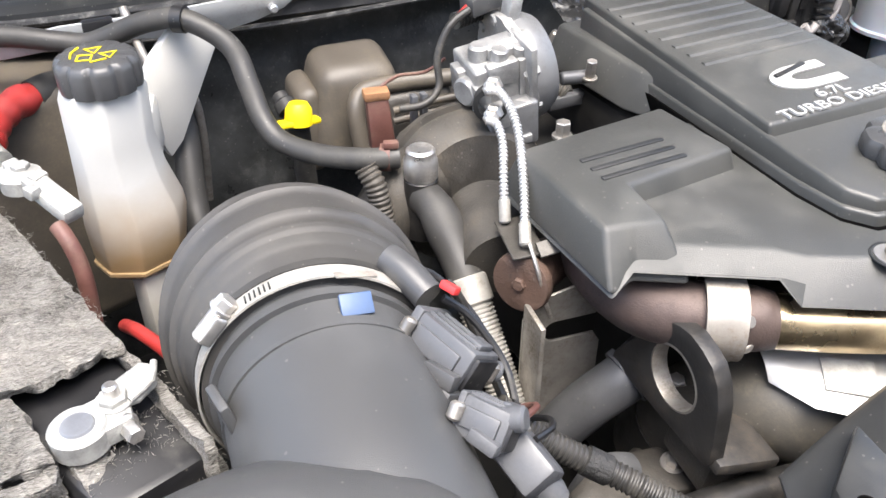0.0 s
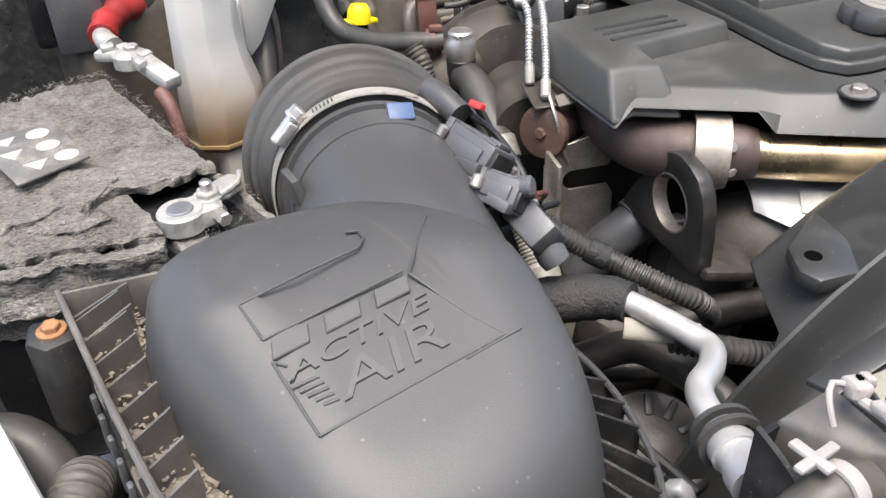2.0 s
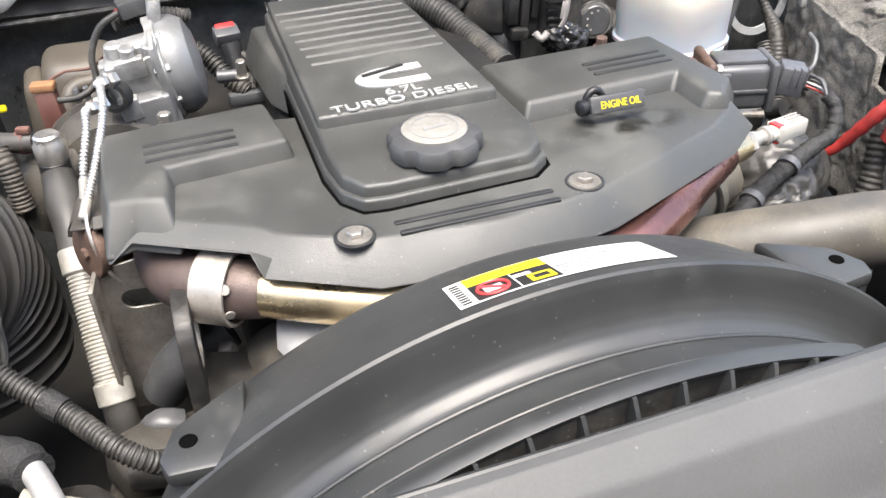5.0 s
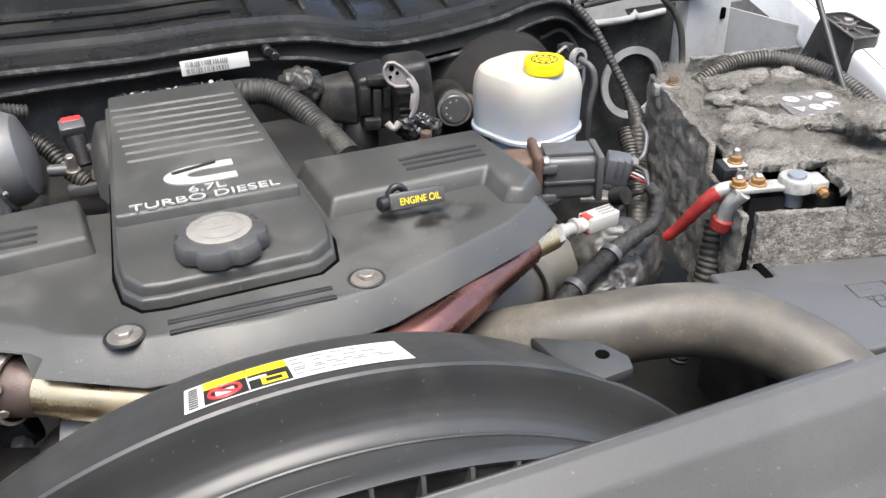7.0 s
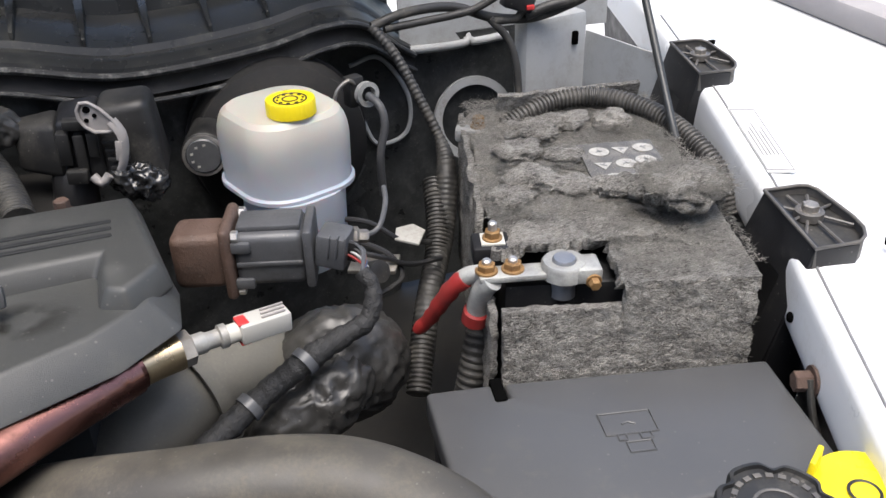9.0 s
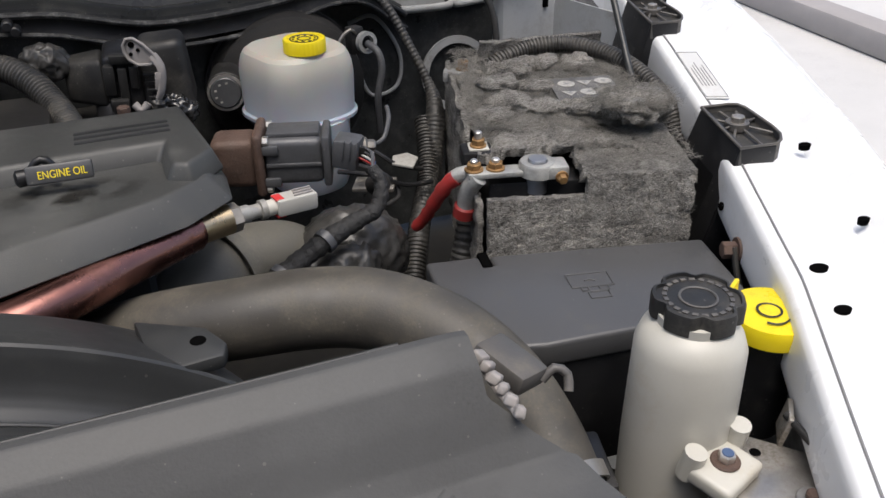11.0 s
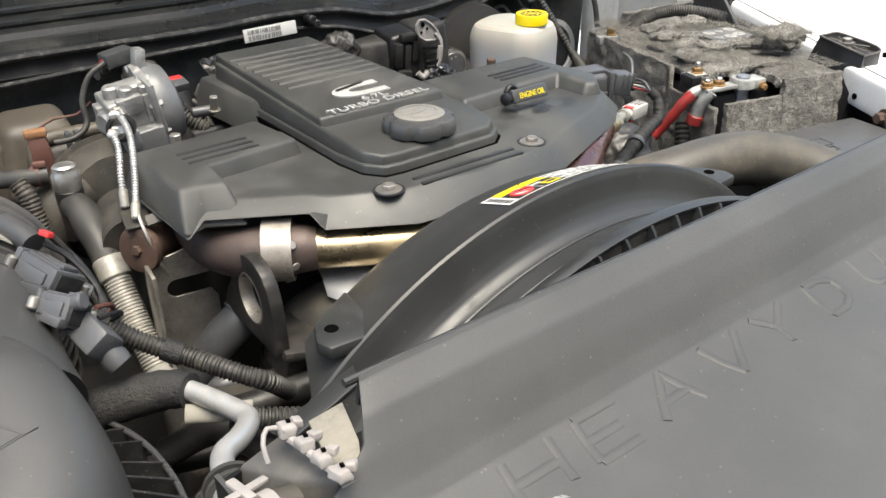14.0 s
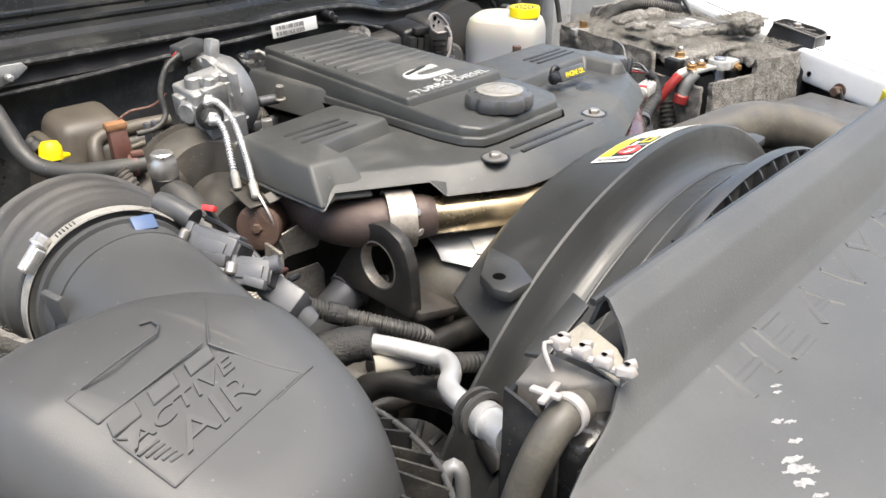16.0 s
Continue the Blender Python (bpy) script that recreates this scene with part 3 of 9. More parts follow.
cw = thing("cowl_panel", "black plastic cowl panel with dusty ribs", "cowl panel", (MID, 0.75, 1.33), kind="structure")
part("panel", shell(grid(90, 27, cowl_skin), 0.003), "cowl", cw)
for x in [0.640 + 0.0665 * i for i in range(7)]:
    y, z = cowl_front(x)
    part("rib", prism([(x, y + 0.036), (x + 0.004, y + 0.036), (x + 0.006, y + 0.112), (x - 0.004, y + 0.112)], z + 0.01, lambda a, b, y=y, z=z: z + 0.022 + (b - y - 0.036) * 0.32, 0.001), "cowl", cw)
for dy, dz in ((0.052, 0.0195), (0.088, 0.027)):
    part("ridge", tube([(x, cowl_front(x)[0] + dy, cowl_front(x)[1] + dz) for x in [-0.17 + 0.79 * i / 30 for i in range(31)]], 0.0042, 8, 0.03, flat=1.6), "cowl", cw)
seal = [(-0.18 + 1.33 * i / 60, *cowl_front(-0.18 + 1.33 * i / 60)) for i in range(61)]
part("seal_edge", tube([(x, y - 0.004, z - 0.006) for x, y, z in seal], 0.004, 8, 0.02), "sealrubber", cw)
part("seal_edge", tube([(x, y - 0.006, z - 0.03 - 0.006 * math.sin(x * 9)) for x, y, z in seal], 0.003, 8, 0.02), "sealrubber", cw)
part("seal_web", shell(grid(60, 3, lambda u, v: (-0.18 + 1.33 * u, cowl_front(-0.18 + 1.33 * u)[0] - 0.002 + 0.004 * math.sin(3 * v), cowl_front(-0.18 + 1.33 * u)[1] - 0.006 - 0.024 * v)), 0.002), "black", cw)

# painted inner structure at the corners of the bay
for side in (1, -1):
    f = (lambda p: p) if side == 1 else mirror
    ap = thing("inner_panel", "dirty white-painted inner body panel with holes" if side == 1 else "dark inner body panel behind the battery", "body panel", f((1.3, 0.85, 0.9)), kind="structure")
    if side == 1:
        part("panel", shell(grid(16, 10, lambda u, v: f((1.135 + 0.295 * u, 0.83 + 0.03 * u - 0.06 * max(0, u - 0.6) + 0.03 * v * v, 1.262 + 0.19 * v))), 0.003), "dirtypaint", ap)
    if side == 1:
        part("upright", box(f((1.330, 0.80, 1.16)), (0.10, 0.03, 0.27), 0.008, turn(0, 0, 12 * side)), "dirtypaint", ap)
    part("wall", shell(grid(10, 10, lambda u, v: f((1.375 + 0.06 * u + 0.02 * v, 0.82 - 0.25 * u, 0.95 + 0.31 * v))), 0.003), "dirtypaint" if side == 1 else "firewall", ap)
    part("dark_wall", shell(grid(10, 6, lambda u, v: f((1.02 + 0.3 * u, 0.86 - 0.022 * v, 0.9 + 0.375 * v))), 0.003), "firewall", ap)
    for hx, hz, hw in ((1.318, 1.245, 0.006), (1.36, 1.262, 0.009), (1.30, 1.215, 0.005)) if side == 1 else ():
        part("slot", box(f((hx, 0.802 if hx < 1.31 else 0.79, hz)), (hw, 0.006, hw * 2), 0.002), "void", ap)
    if side == 1:
        part("lip", tube([(1.137, 0.828, 1.272), (1.142, 0.825, 1.264), (1.19, 0.826, 1.2615), (1.224, 0.830, 1.262), (1.229, 0.834, 1.268), (1.234, 0.830, 1.262), (1.285, 0.836, 1.263)], 0.0055, 10), "dirtypaint", ap, "rounded lower lip of the panel")
        part("plug_hole", cyl((1.138, 0.842, 1.372), (1.138, 0.836, 1.374), 0.011, seg=20), "void", ap)
        part("hoop", ring(f((1.234, 0.828, 1.157)), (0, -1, 0.15), 0.046, 0.011, 40, 0.006), "dirtypaint", ap, "pale ring of an opening in the panel")


wg_ = [(-0.06, 1.322), (0.02, 1.331), (0.10, 1.331), (0.17, 1.334), (0.218, 1.333), (0.224, 1.326), (0.212, 1.316), (0.186, 1.308), (0.150, 1.301), (0.120, 1.303), (0.05, 1.312), (-0.06, 1.306)]
wing = thing("corner_wing", "pale grey painted body wing under the cowl corner", "body panel", (0.1, 0.75, 1.3), kind="structure")
part("panel", bev(loft(B(), [[(x, 0.752 + 0.05 * max(0, 0.12 - x) - 0.25 * (z - 1.32), z) for x, z in wg_], [(x, 0.756 + 0.05 * max(0, 0.12 - x) - 0.25 * (z - 1.32), z) for x, z in wg_]]), 0.001), "dirtypaint", wing)
part("stud", cyl((0.200, 0.752, 1.320), (0.200, 0.742, 1.320), 0.004, seg=14), "alu", wing, "bright stud")
part("socket", box((0.050, 0.757, 1.322), (0.026, 0.010, 0.020), 0.002), "black", wing, "black plastic socket")

# fenders: a rounded white rail that falls away outwards
def fender_line(s):
    """The inner edge of the right fender's top, from front (0) to back (1)."""
    pts = [(1.06, -0.20, 1.180), (1.14, -0.045, 1.200), (1.212, 0.09, 1.217), (1.286, 0.258, 1.229), (1.336, 0.374, 1.241), (1.386, 0.54, 1.266), (1.44, 0.75, 1.295), (1.5, 1.0, 1.32)]
    k = s * (len(pts) - 1)
    i = min(int(k), len(pts) - 2)
    return Vector(pts[i]).lerp(Vector(pts[i + 1]), k - i)


def fender_skin(u, v):
    p = fender_line(u)
    prof = [(0.006, -0.056), (-0.004, -0.050), (-0.003, -0.028), (-0.001, -0.006), (0.003, 0.0), (0.02, 0.001), (0.060, -0.003), (0.080, -0.012), (0.092, -0.014), (0.112, 0.006), (0.14, 0.002), (0.17, -0.018), (0.195, -0.06), (0.21, -0.15), (0.215, -0.35)]
    k = v * (len(prof) - 1)
    i = min(int(k), len(prof) - 2)
    f = k - i
    d = prof[i][0] * (1 - f) + prof[i + 1][0] * f
    z = prof[i][1] * (1 - f) + prof[i + 1][1] * f
    return p + Vector((d * 0.93, -d * 0.37, z))


for side in (1, -1):
    f = (lambda p: Vector(p)) if side == 1 else (lambda p: Vector(mirror(p)))
    fe = thing("fender", "white painted steel fender with a folded inner rail", "fender", f((1.33, 0.3, 1.0)), kind="structure")
    part("skin", shell(grid(42, 48, lambda u, v: f(fender_skin(u, v))), 0.0015), "paint", fe)
    for s, d, rx in ((0.482, 0.086, 0.0070), (0.357, 0.094, 0.0060), (0.300, 0.031, 0.0085), (0.254, 0.035, 0.0075), (0.80, 0.05, 0.005)):
        p = fender_line(s) + Vector((d * 0.93, -d * 0.37, 0.0))
        # the rail is not pierced: a black disc paints each hole's dark inside
        part("hole", lathe([(0.0005, 0.0012), (rx, 0.0016), (rx, 0.001), (rx * 0.9, -0.004)], Matrix.Translation(f(p)) @ Matrix.Diagonal((1.0, 0.7, 1, 1)), 20), "void", fe)
    part("liner", shell(grid(30, 4, lambda u, v: f(fender_line(u) + Vector((0.016 + 0.03 * v, -0.006 - 0.01 * v, -0.045 - 0.30 * v)))), 0.003), "black", fe, "dark wheel arch under the rail")
    ln = B()
    merge(ln, tube([f(fender_line(0.45 + 0.4 * i / 12) + Vector((0.012, -0.005, 0.0012))) for i in range(13)], 0.0011, 6, 0.02))
    part("seam", ln, "inkgrey", fe)
    ln = tube([f(fender_line(0.08 + 0.36 * i / 12) + Vector((0.012, -0.005, 0.0012))) for i in range(13)], 0.0011, 6, 0.02)
    part("seam", ln, "inkgrey", fe)
    if side == 1:
        a, c = fender_line(0.590), fender_line(0.687)
        q = [a + Vector((0.011, -0.004, 0.002)), a + Vector((0.035, -0.014, 0.002)), c + Vector((0.035, -0.014, 0.002)), c + Vector((0.011, -0.004, 0.002))]
        lb = part("label", loft(B(), [q, [p + Vector((0, 0, 0.0006)) for p in q]]), "white", fe, "white paper label with small grey print")
        up = Vector((0, 0, 0.0009))
        part("print", tube([p.lerp(sum(q, Vector()) / 4, 0.06) + up for p in q + q[:1]], 0.0004, 6, 0.05, smooth=False), "inkgrey", lb)
        for i in range(5):
            t = 0.22 + 0.14 * i
            e0, e1 = q[0].lerp(q[1], t), q[3].lerp(q[2], t)
            part("print", tube([e0.lerp(e1, 0.25) + up, e0.lerp(e1, 0.62 + 0.06 * (i % 3)) + up], 0.00045, 6, 0.05, smooth=False), "inkgrey", lb)
        bp = fender_line(0.372) + Vector((-0.004, 0.002, -0.042))
        part("bolt", hexbolt(bp, bp + Vector((-0.014, 0.005, 0)), 0.008, 0.012), "rust", fe, "rusty bolt")
        part("strap", tube([bp + Vector((-0.004, 0.0, 0.004)), bp + Vector((-0.006, -0.012, -0.020)), bp + Vector((-0.006, -0.030, -0.045)), bp + Vector((0.0, -0.045, -0.075))], 0.0062, 10, flat=0.5), "rubber", fe, "black rubber strap under the bolt")
        part("hole", cyl(fender_line(0.425) + Vector((-0.003, 0, -0.036)), fender_line(0.425) + Vector((-0.007, 0.002, -0.036)), 0.0045), "void", fe)
        part("hole", cyl(fender_line(0.56) + Vector((-0.004, 0, -0.03)), fender_line(0.56) + Vector((-0.008, 0.002, -0.03)), 0.007), "void", fe)

# the raised hood above, hinged at the cowl
solo("hood", shell(grid(14, 10, lambda u, v: (MID - 0.72 + 1.44 * u, 1.02 - 0.42 * v, 1.46 + 1.0 * v + 0.03 * math.sin(math.pi * u))), 0.02), "dark", "raised hood with a dark lined underside over the engine bay", "hood", kind="structure")
solo("windscreen_panel", box((MID, 1.3, 1.5), (1.6, 0.02, 0.3), 0.004, turn(-40)), "cowl", "dark glass and panel behind the cowl", "panel", kind="structure")

# ---- engine cover ----
ec = thing("engine_cover", "dark grey moulded plastic diesel engine cover, lightly dusty", "engine cover", (MID, 0.33, 1.255))
low = [(0.278, 0.321), (0.298, 0.327), (0.373, 0.281), (0.377, 0.264), (0.452, 0.224), (0.547, 0.212), (0.636, 0.227), (0.783, 0.286), (0.824, 0.318), (0.826, 0.362), (0.806, 0.468), (0.62, 0.468), (0.615, 0.462), (0.47, 0.462), (0.42, 0.472), (0.274, 0.464)]
high = [(0.296, 0.350), (0.310, 0.344), (0.384, 0.300), (0.396, 0.284), (0.457, 0.252), (0.547, 0.240), (0.632, 0.249), (0.765, 0.300), (0.805, 0.330), (0.815, 0.365), (0.798, 0.460), (0.62, 0.460), (0.615, 0.455), (0.47, 0.455), (0.42, 0.464), (0.294, 0.455)]
lowz = [1.258, 1.270, 1.270, 1.258, 1.257, 1.257, 1.257, 1.258, 1.260, 1.26, 1.262, 1.262, 1.262, 1.262, 1.262, 1.262]
part("deck", bev(loft(B(), [[(x, y, z) for (x, y), z in zip(low, lowz)], [(x, y, 1.2815) for i, (x, y) in enumerate(high)]]), 0.003, 3, 20), "cover", ec)


def block(name, foot, head, z0, z1, w=0.004):
    return part(name, bev(loft(B(), [[(x, y, z0) for x, y in foot], [(x, y, z1(x, y) if callable(z1) else z1) for x, y in head]]), w, 3, 20), "cover", ec)


block("left_block", [(0.277, 0.466), (0.428, 0.474), (0.436, 0.382), (0.340, 0.376), (0.332, 0.3085), (0.299, 0.3285), (0.2775, 0.3225)],
      [(0.288, 0.457), (0.422, 0.466), (0.428, 0.391), (0.332, 0.384), (0.329, 0.341), (0.306, 0.346), (0.287, 0.350)], 1.262, lambda x, y: 1.2975 - 0.05 * max(0, 0.385 - y))
block("right_block", [(0.615, 0.470), (0.808, 0.470), (0.824, 0.350), (0.795, 0.318), (0.770, 0.328), (0.770, 0.370), (0.620, 0.362)],
      [(0.624, 0.462), (0.801, 0.462), (0.815, 0.352), (0.792, 0.328), (0.781, 0.335), (0.781, 0.381), (0.630, 0.375)], 1.274, lambda x, y: 1.2975 - 0.05 * max(0, 0.385 - y))
# no slots are cut: dark strips on the cover carry their shade as colour
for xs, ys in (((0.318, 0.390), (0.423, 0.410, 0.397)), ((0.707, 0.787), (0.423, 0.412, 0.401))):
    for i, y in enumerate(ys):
        part("slot_shade_strip", box(((xs[0] + xs[1]) / 2, y, 1.2972), (xs[1] - xs[0], 0.005, 0.003), 0.0012, turn(0, 0, 0.6)), "slot", ec, "narrow dark strip coloured as the shade in a vent slot")
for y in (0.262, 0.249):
    part("slot_shade_strip", box((0.536, y, 1.2815), (0.122, 0.005, 0.003), 0.0012, turn(0, 0, -1.5)), "slot", ec, "narrow dark strip coloured as the shade in a vent slot")
# centre plate over the filler
fl = [(0.442, 0.340), (0.446, 0.304), (0.459, 0.285), (0.478, 0.282), (0.595, 0.283), (0.612, 0.297), (0.618, 0.330), (0.598, 0.638), (0.454, 0.638)]


def shrink(poly, k, c=(0.532, 0.45)):
    return [(x + (c[0] - x) * k / max(0.01, math.hypot(c[0] - x, c[1] - y)), y + (c[1] - y) * k / max(0.01, math.hypot(c[0] - x, c[1] - y))) for x, y in poly]


rise = lambda x, y: 1.2990 + 0.094 * (min(y, 0.372) - 0.29) + 0.04 * max(0, y - 0.372)
# black rim just above the deck, paints the shade of the plate's gap
gap = part("gap_shade", prism(shrink(fl, -0.0014), 1.262, 1.2821, 0.0003), "void", ec, "black rim coloured as the shaded gap round the centre plate")
part("plate_flange", prism(fl, 1.262, 1.2905, 0.0025, 0.0025, 3), "cover", ec)
part("plate_top", prism(shrink(fl, 0.006), 1.286, lambda x, y: rise(x, y), 0.003, 0.003, 3), "cover", ec)
SKIRT = [(0.452, 0.490), (0.436, 0.530), (0.430, 0.648), (0.612, 0.652), (0.606, 0.52)]
part("plate_skirt", bev(loft(B(), [[(x, y, 1.262) for x, y in SKIRT], [(x + 0.16 * (0.52 - x), y, 1.298) for x, y in SKIRT]]), 0.004, 3), "cover", ec)
hi = [(0.4515, 0.378), (0.6035, 0.374), (0.590, 0.636), (0.462, 0.636)]
raised = part("plate_hood", bev(loft(B(), [[(x, y, 1.295) for x, y in hi], [(x + 0.0, y + (0.006 if y < 0.4 else 0), 1.3135 + 0.045 * (y - 0.372)) for x, y in hi]]), 0.003, 3), "cover", ec)
for i in range(8):
    y = 0.478 + 0.0172 * i
    part("ridge", tube([(0.470 - 0.001 * i, y, 1.3112 + 0.045 * (y - 0.372)), (0.53, y - 0.001, 1.3122 + 0.045 * (y - 0.372)), (0.592 - 0.0008 * i, y, 1.3112 + 0.045 * (y - 0.372))], 0.0040, 12, 0.01, flat=0.8), "cover", ec)
zt = lambda y: 1.3135 + 0.045 * (y - 0.372) + 0.0004
slope = Matrix.Rotation(math.atan(0.045), 4, "X")
words = part("lettering", wordmesh("TURBO DIESEL", 0.0148, Matrix.Translation((0.526, 0.3875, zt(0.3875) + 0.0006)) @ slope, 0.0009, 1.28), "badge", ec, "silver raised letters")
part("lettering", wordmesh("6.7L", 0.0150, Matrix.Translation((0.529, 0.4015, zt(0.4015) + 0.0006)) @ slope, 0.0009, 1.25), "badge", ec, "silver raised letters")
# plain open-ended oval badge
outer, inner = [], []
for i in range(25):
    a = math.pi / 2 + math.pi * i / 24
    outer.append((0.527 + 0.031 * math.cos(a), 0.4285 + 0.0175 * math.sin(a)))
    inner.append((0.530 + 0.014 * math.cos(a), 0.4285 + 0.0065 * math.sin(a)))
outer = [(0.557, 0.446)] + outer + [(0.557, 0.411)]
inner = [(0.557, 0.435)] + inner + [(0.557, 0.422)]
bm = B()
vo = [bm.verts.new((x, y, zt(y) + 0.0012)) for x, y in outer]
vi = [bm.verts.new((x, y, zt(y) + 0.0012)) for x, y in inner]
for k in range(len(vo) - 1):
    bm.faces.new((vo[k], vo[k + 1], vi[k + 1], vi[k]))
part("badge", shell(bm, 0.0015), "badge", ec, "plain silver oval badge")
part("badge_bar", box((0.523, 0.4395, zt(0.4395) + 0.0022), (0.04, 0.0042, 0.0008), 0.0003, turn(0, 0, 14)), "ink", ec)
for x, y in ((0.445, 0.260), (0.625, 0.263)):
    # almost flat ring, the recess's shade is put into its dark colour
    bt = part("bolt_shade_ring", lathe([(0.0150, 1.2812), (0.0148, 1.2820), (0.0136, 1.2822), (0.0128, 1.2812), (0.003, 1.2811)], Matrix.Translation((x, y, 0)), 32), "slot", ec, "dark ring coloured as the shade in the bolt's recess")
    part("washer", lathe([(0.0042, 1.2814), (0.0122, 1.2815), (0.0120, 1.2824), (0.0042, 1.2826)], Matrix.Translation((x, y, 0)), 28), "dullsteel", bt, "dull steel washer")
    part("bolt", hexbolt((x, y, 1.2822), (x, y, 1.2868), 0.0062, 0.0), "dullsteel", bt)
part("cover_stud", hexbolt((0.34, 0.478, 1.285), (0.34, 0.478, 1.298), 0.006, 0.008), "dullsteel", ec)
part("cover_stud", hexbolt((0.752, 0.468, 1.29), (0.752, 0.468, 1.301), 0.006, 0.008), "rust", ec)

part("oil_stain", grid(24, 12, lambda u, v: (0.632 + 0.136 * u, 0.306 + 0.054 * v + 0.004 * math.sin(9 * u), 1.2820)), "oil", ec, "dark oily stain under the dipstick")

# oil filler cap
oc = thing("oil_filler_cap", "black scalloped oil filler cap with a worn printed top", "oil cap", (0.527, 0.321, 1.298))
at = Matrix.Translation((0.527, 0.321, 0)) @ Matrix.Rotation(0.3, 4, "Z")
part("skirt", lathe([(0.020, 1.296), (0.026, 1.2975), (0.029, 1.300), (0.0355, 1.302), (0.0365, 1.305), (0.0365, 1.3120), (0.0345, 1.3155), (0.025, 1.318)], at, 84, 7, 0.11), "plastic", oc)
top = part("top", lathe([(0.025, 1.314), (0.025, 1.3192), (0.0235, 1.3202), (0.0008, 1.3202)], at, 40), "capprint", oc, "pale worn printed disc")
part("print", lathe([(0.0185, 1.3203), (0.0185, 1.3206), (0.0176, 1.3206), (0.0176, 1.3203)], at, 40, hollow=True), "inkgrey", top)
part("print", box((0.527, 0.321, 1.3204), (0.018, 0.004, 0.0006), 0.0002, turn(0, 0, 8)), "inkgrey", top)

# dipstick with its tag
ds = thing("dipstick", "black dipstick with a lettered handle tag above the engine cover", "dipstick", (0.672, 0.35, 1.29))
part("loop", tube([(0.676, 0.356, 1.287), (0.676, 0.357, 1.300), (0.683, 0.358, 1.305), (0.690, 0.357, 1.300), (0.690, 0.356, 1.287)], 0.0035, 10), "black", ds)
part("knob", lathe([(0.004, 0), (0.0065, 0.001), (0.0065, 0.004), (0.005, 0.005), (0.0068, 0.007), (0.0068, 0.013), (0.004, 0.015)], aim((0.677, 0.349, 1.296), (0.655, 0.345, 1.296)), 20), "black", ds)
tg = part("tag", box((0.696, 0.342, 1.2985), (0.050, 0.006, 0.015), 0.002, turn(-24, 0, -2)), "plastic", ds)
part("lettering", wordmesh("ENGINE OIL", 0.0088, Matrix.Translation((0.698, 0.3385, 1.2990)) @ Matrix.Rotation(radians(-2), 4, "Z") @ Matrix.Rotation(radians(66), 4, "X"), 0.0003, 0.78), "inkyellow", tg, "yellow letters")

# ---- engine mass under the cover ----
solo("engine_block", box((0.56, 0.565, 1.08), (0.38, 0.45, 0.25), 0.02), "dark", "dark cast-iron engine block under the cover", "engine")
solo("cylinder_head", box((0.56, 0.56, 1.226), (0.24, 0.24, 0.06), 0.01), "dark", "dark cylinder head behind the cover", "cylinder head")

# ---- exhaust crossover pipe in front of the cover ----
xp = thing("crossover_pipe", "heat-tinted steel exhaust crossover pipe with band clamp", "exhaust pipe", (0.42, 0.27, 1.21))
part("elbow", tube([(0.322, 0.43, 1.236), (0.318, 0.395, 1.233), (0.318, 0.362, 1.2305), (0.324, 0.335, 1.231), (0.338, 0.313, 1.234), (0.354, 0.301, 1.235)], lambda s: 0.0215 + 0.003 * math.sin(3 * s), 28), "heat", xp, "purple-brown heat-stained elbow")
cl = part("band_clamp", lathe([(0.026, -0.013), (0.0285, -0.013), (0.0285, 0.013), (0.026, 0.013)], aim((0.352, 0.302, 1.235), (0.372, 0.289, 1.235)), 40, hollow=True), "bandsteel", xp, "stamped steel band clamp")
for a in (-60, -10, 30):
    d = Vector((0.54 * 0, -0.84 * math.cos(radians(a)), math.sin(radians(a))))
    p = Vector((0.352, 0.302, 1.235)) + Vector((-0.0, -0.0285 * math.cos(radians(a)), 0.0285 * math.sin(radians(a))))
    part("rivet", cyl(p, p + d * 0.002, 0.004), "dullsteel", cl)
part("collar", tube([(0.360, 0.297, 1.235), (0.371, 0.290, 1.235), (0.376, 0.287, 1.2345), (0.381, 0.284, 1.2345)], lambda s: 0.0232 - 0.0040 * s, 28), "heat", xp)
part("pipe", tube([(0.378, 0.286, 1.2345), (0.42, 0.262, 1.233), (0.47, 0.239, 1.232), (0.53, 0.223, 1.232), (0.59, 0.219, 1.232)], 0.0190, 24), "gold", xp, "straw-gold tinted steel pipe")
part("pipe", tube([(0.585, 0.213, 1.233), (0.642, 0.225, 1.237), (0.693, 0.250, 1.240), (0.738, 0.280, 1.241), (0.786, 0.3105, 1.241)], lambda s: 0.0182 - 0.0022 * s, 28), "copper", xp, "copper-red heat-tinted pipe")
part("weld", tube([(0.762, 0.2955, 1.2425), (0.776, 0.304, 1.2425), (0.789, 0.3120, 1.2425)], lambda s: 0.0158 - 0.0012 * s + 0.0008 * math.sin(40 * s), 20), "copper", xp)
# gas temperature sensor on the end of the pipe
gs = thing("temperature_sensor", "steel sensor with a white and red connector on the pipe", "sensor", (0.83, 0.33, 1.22))
part("sleeve", tube([(0.783, 0.3100, 1.241), (0.800, 0.3170, 1.241), (0.818, 0.3225, 1.241)], lambda s: 0.0136 - 0.0006 * s, 24), "gold", gs)
part("nut", hexbolt((0.817, 0.3222, 1.241), (0.826, 0.3250, 1.241), 0.0128, 0), "bandsteel", gs)
part("body", lathe([(0.0078, 0), (0.0078, 0.010), (0.0064, 0.012), (0.0064, 0.020), (0.0088, 0.021), (0.0088, 0.026), (0.004, 0.028)], aim((0.825, 0.3248, 1.241), (0.86, 0.333, 1.240)), 20), "braidsteel", gs)
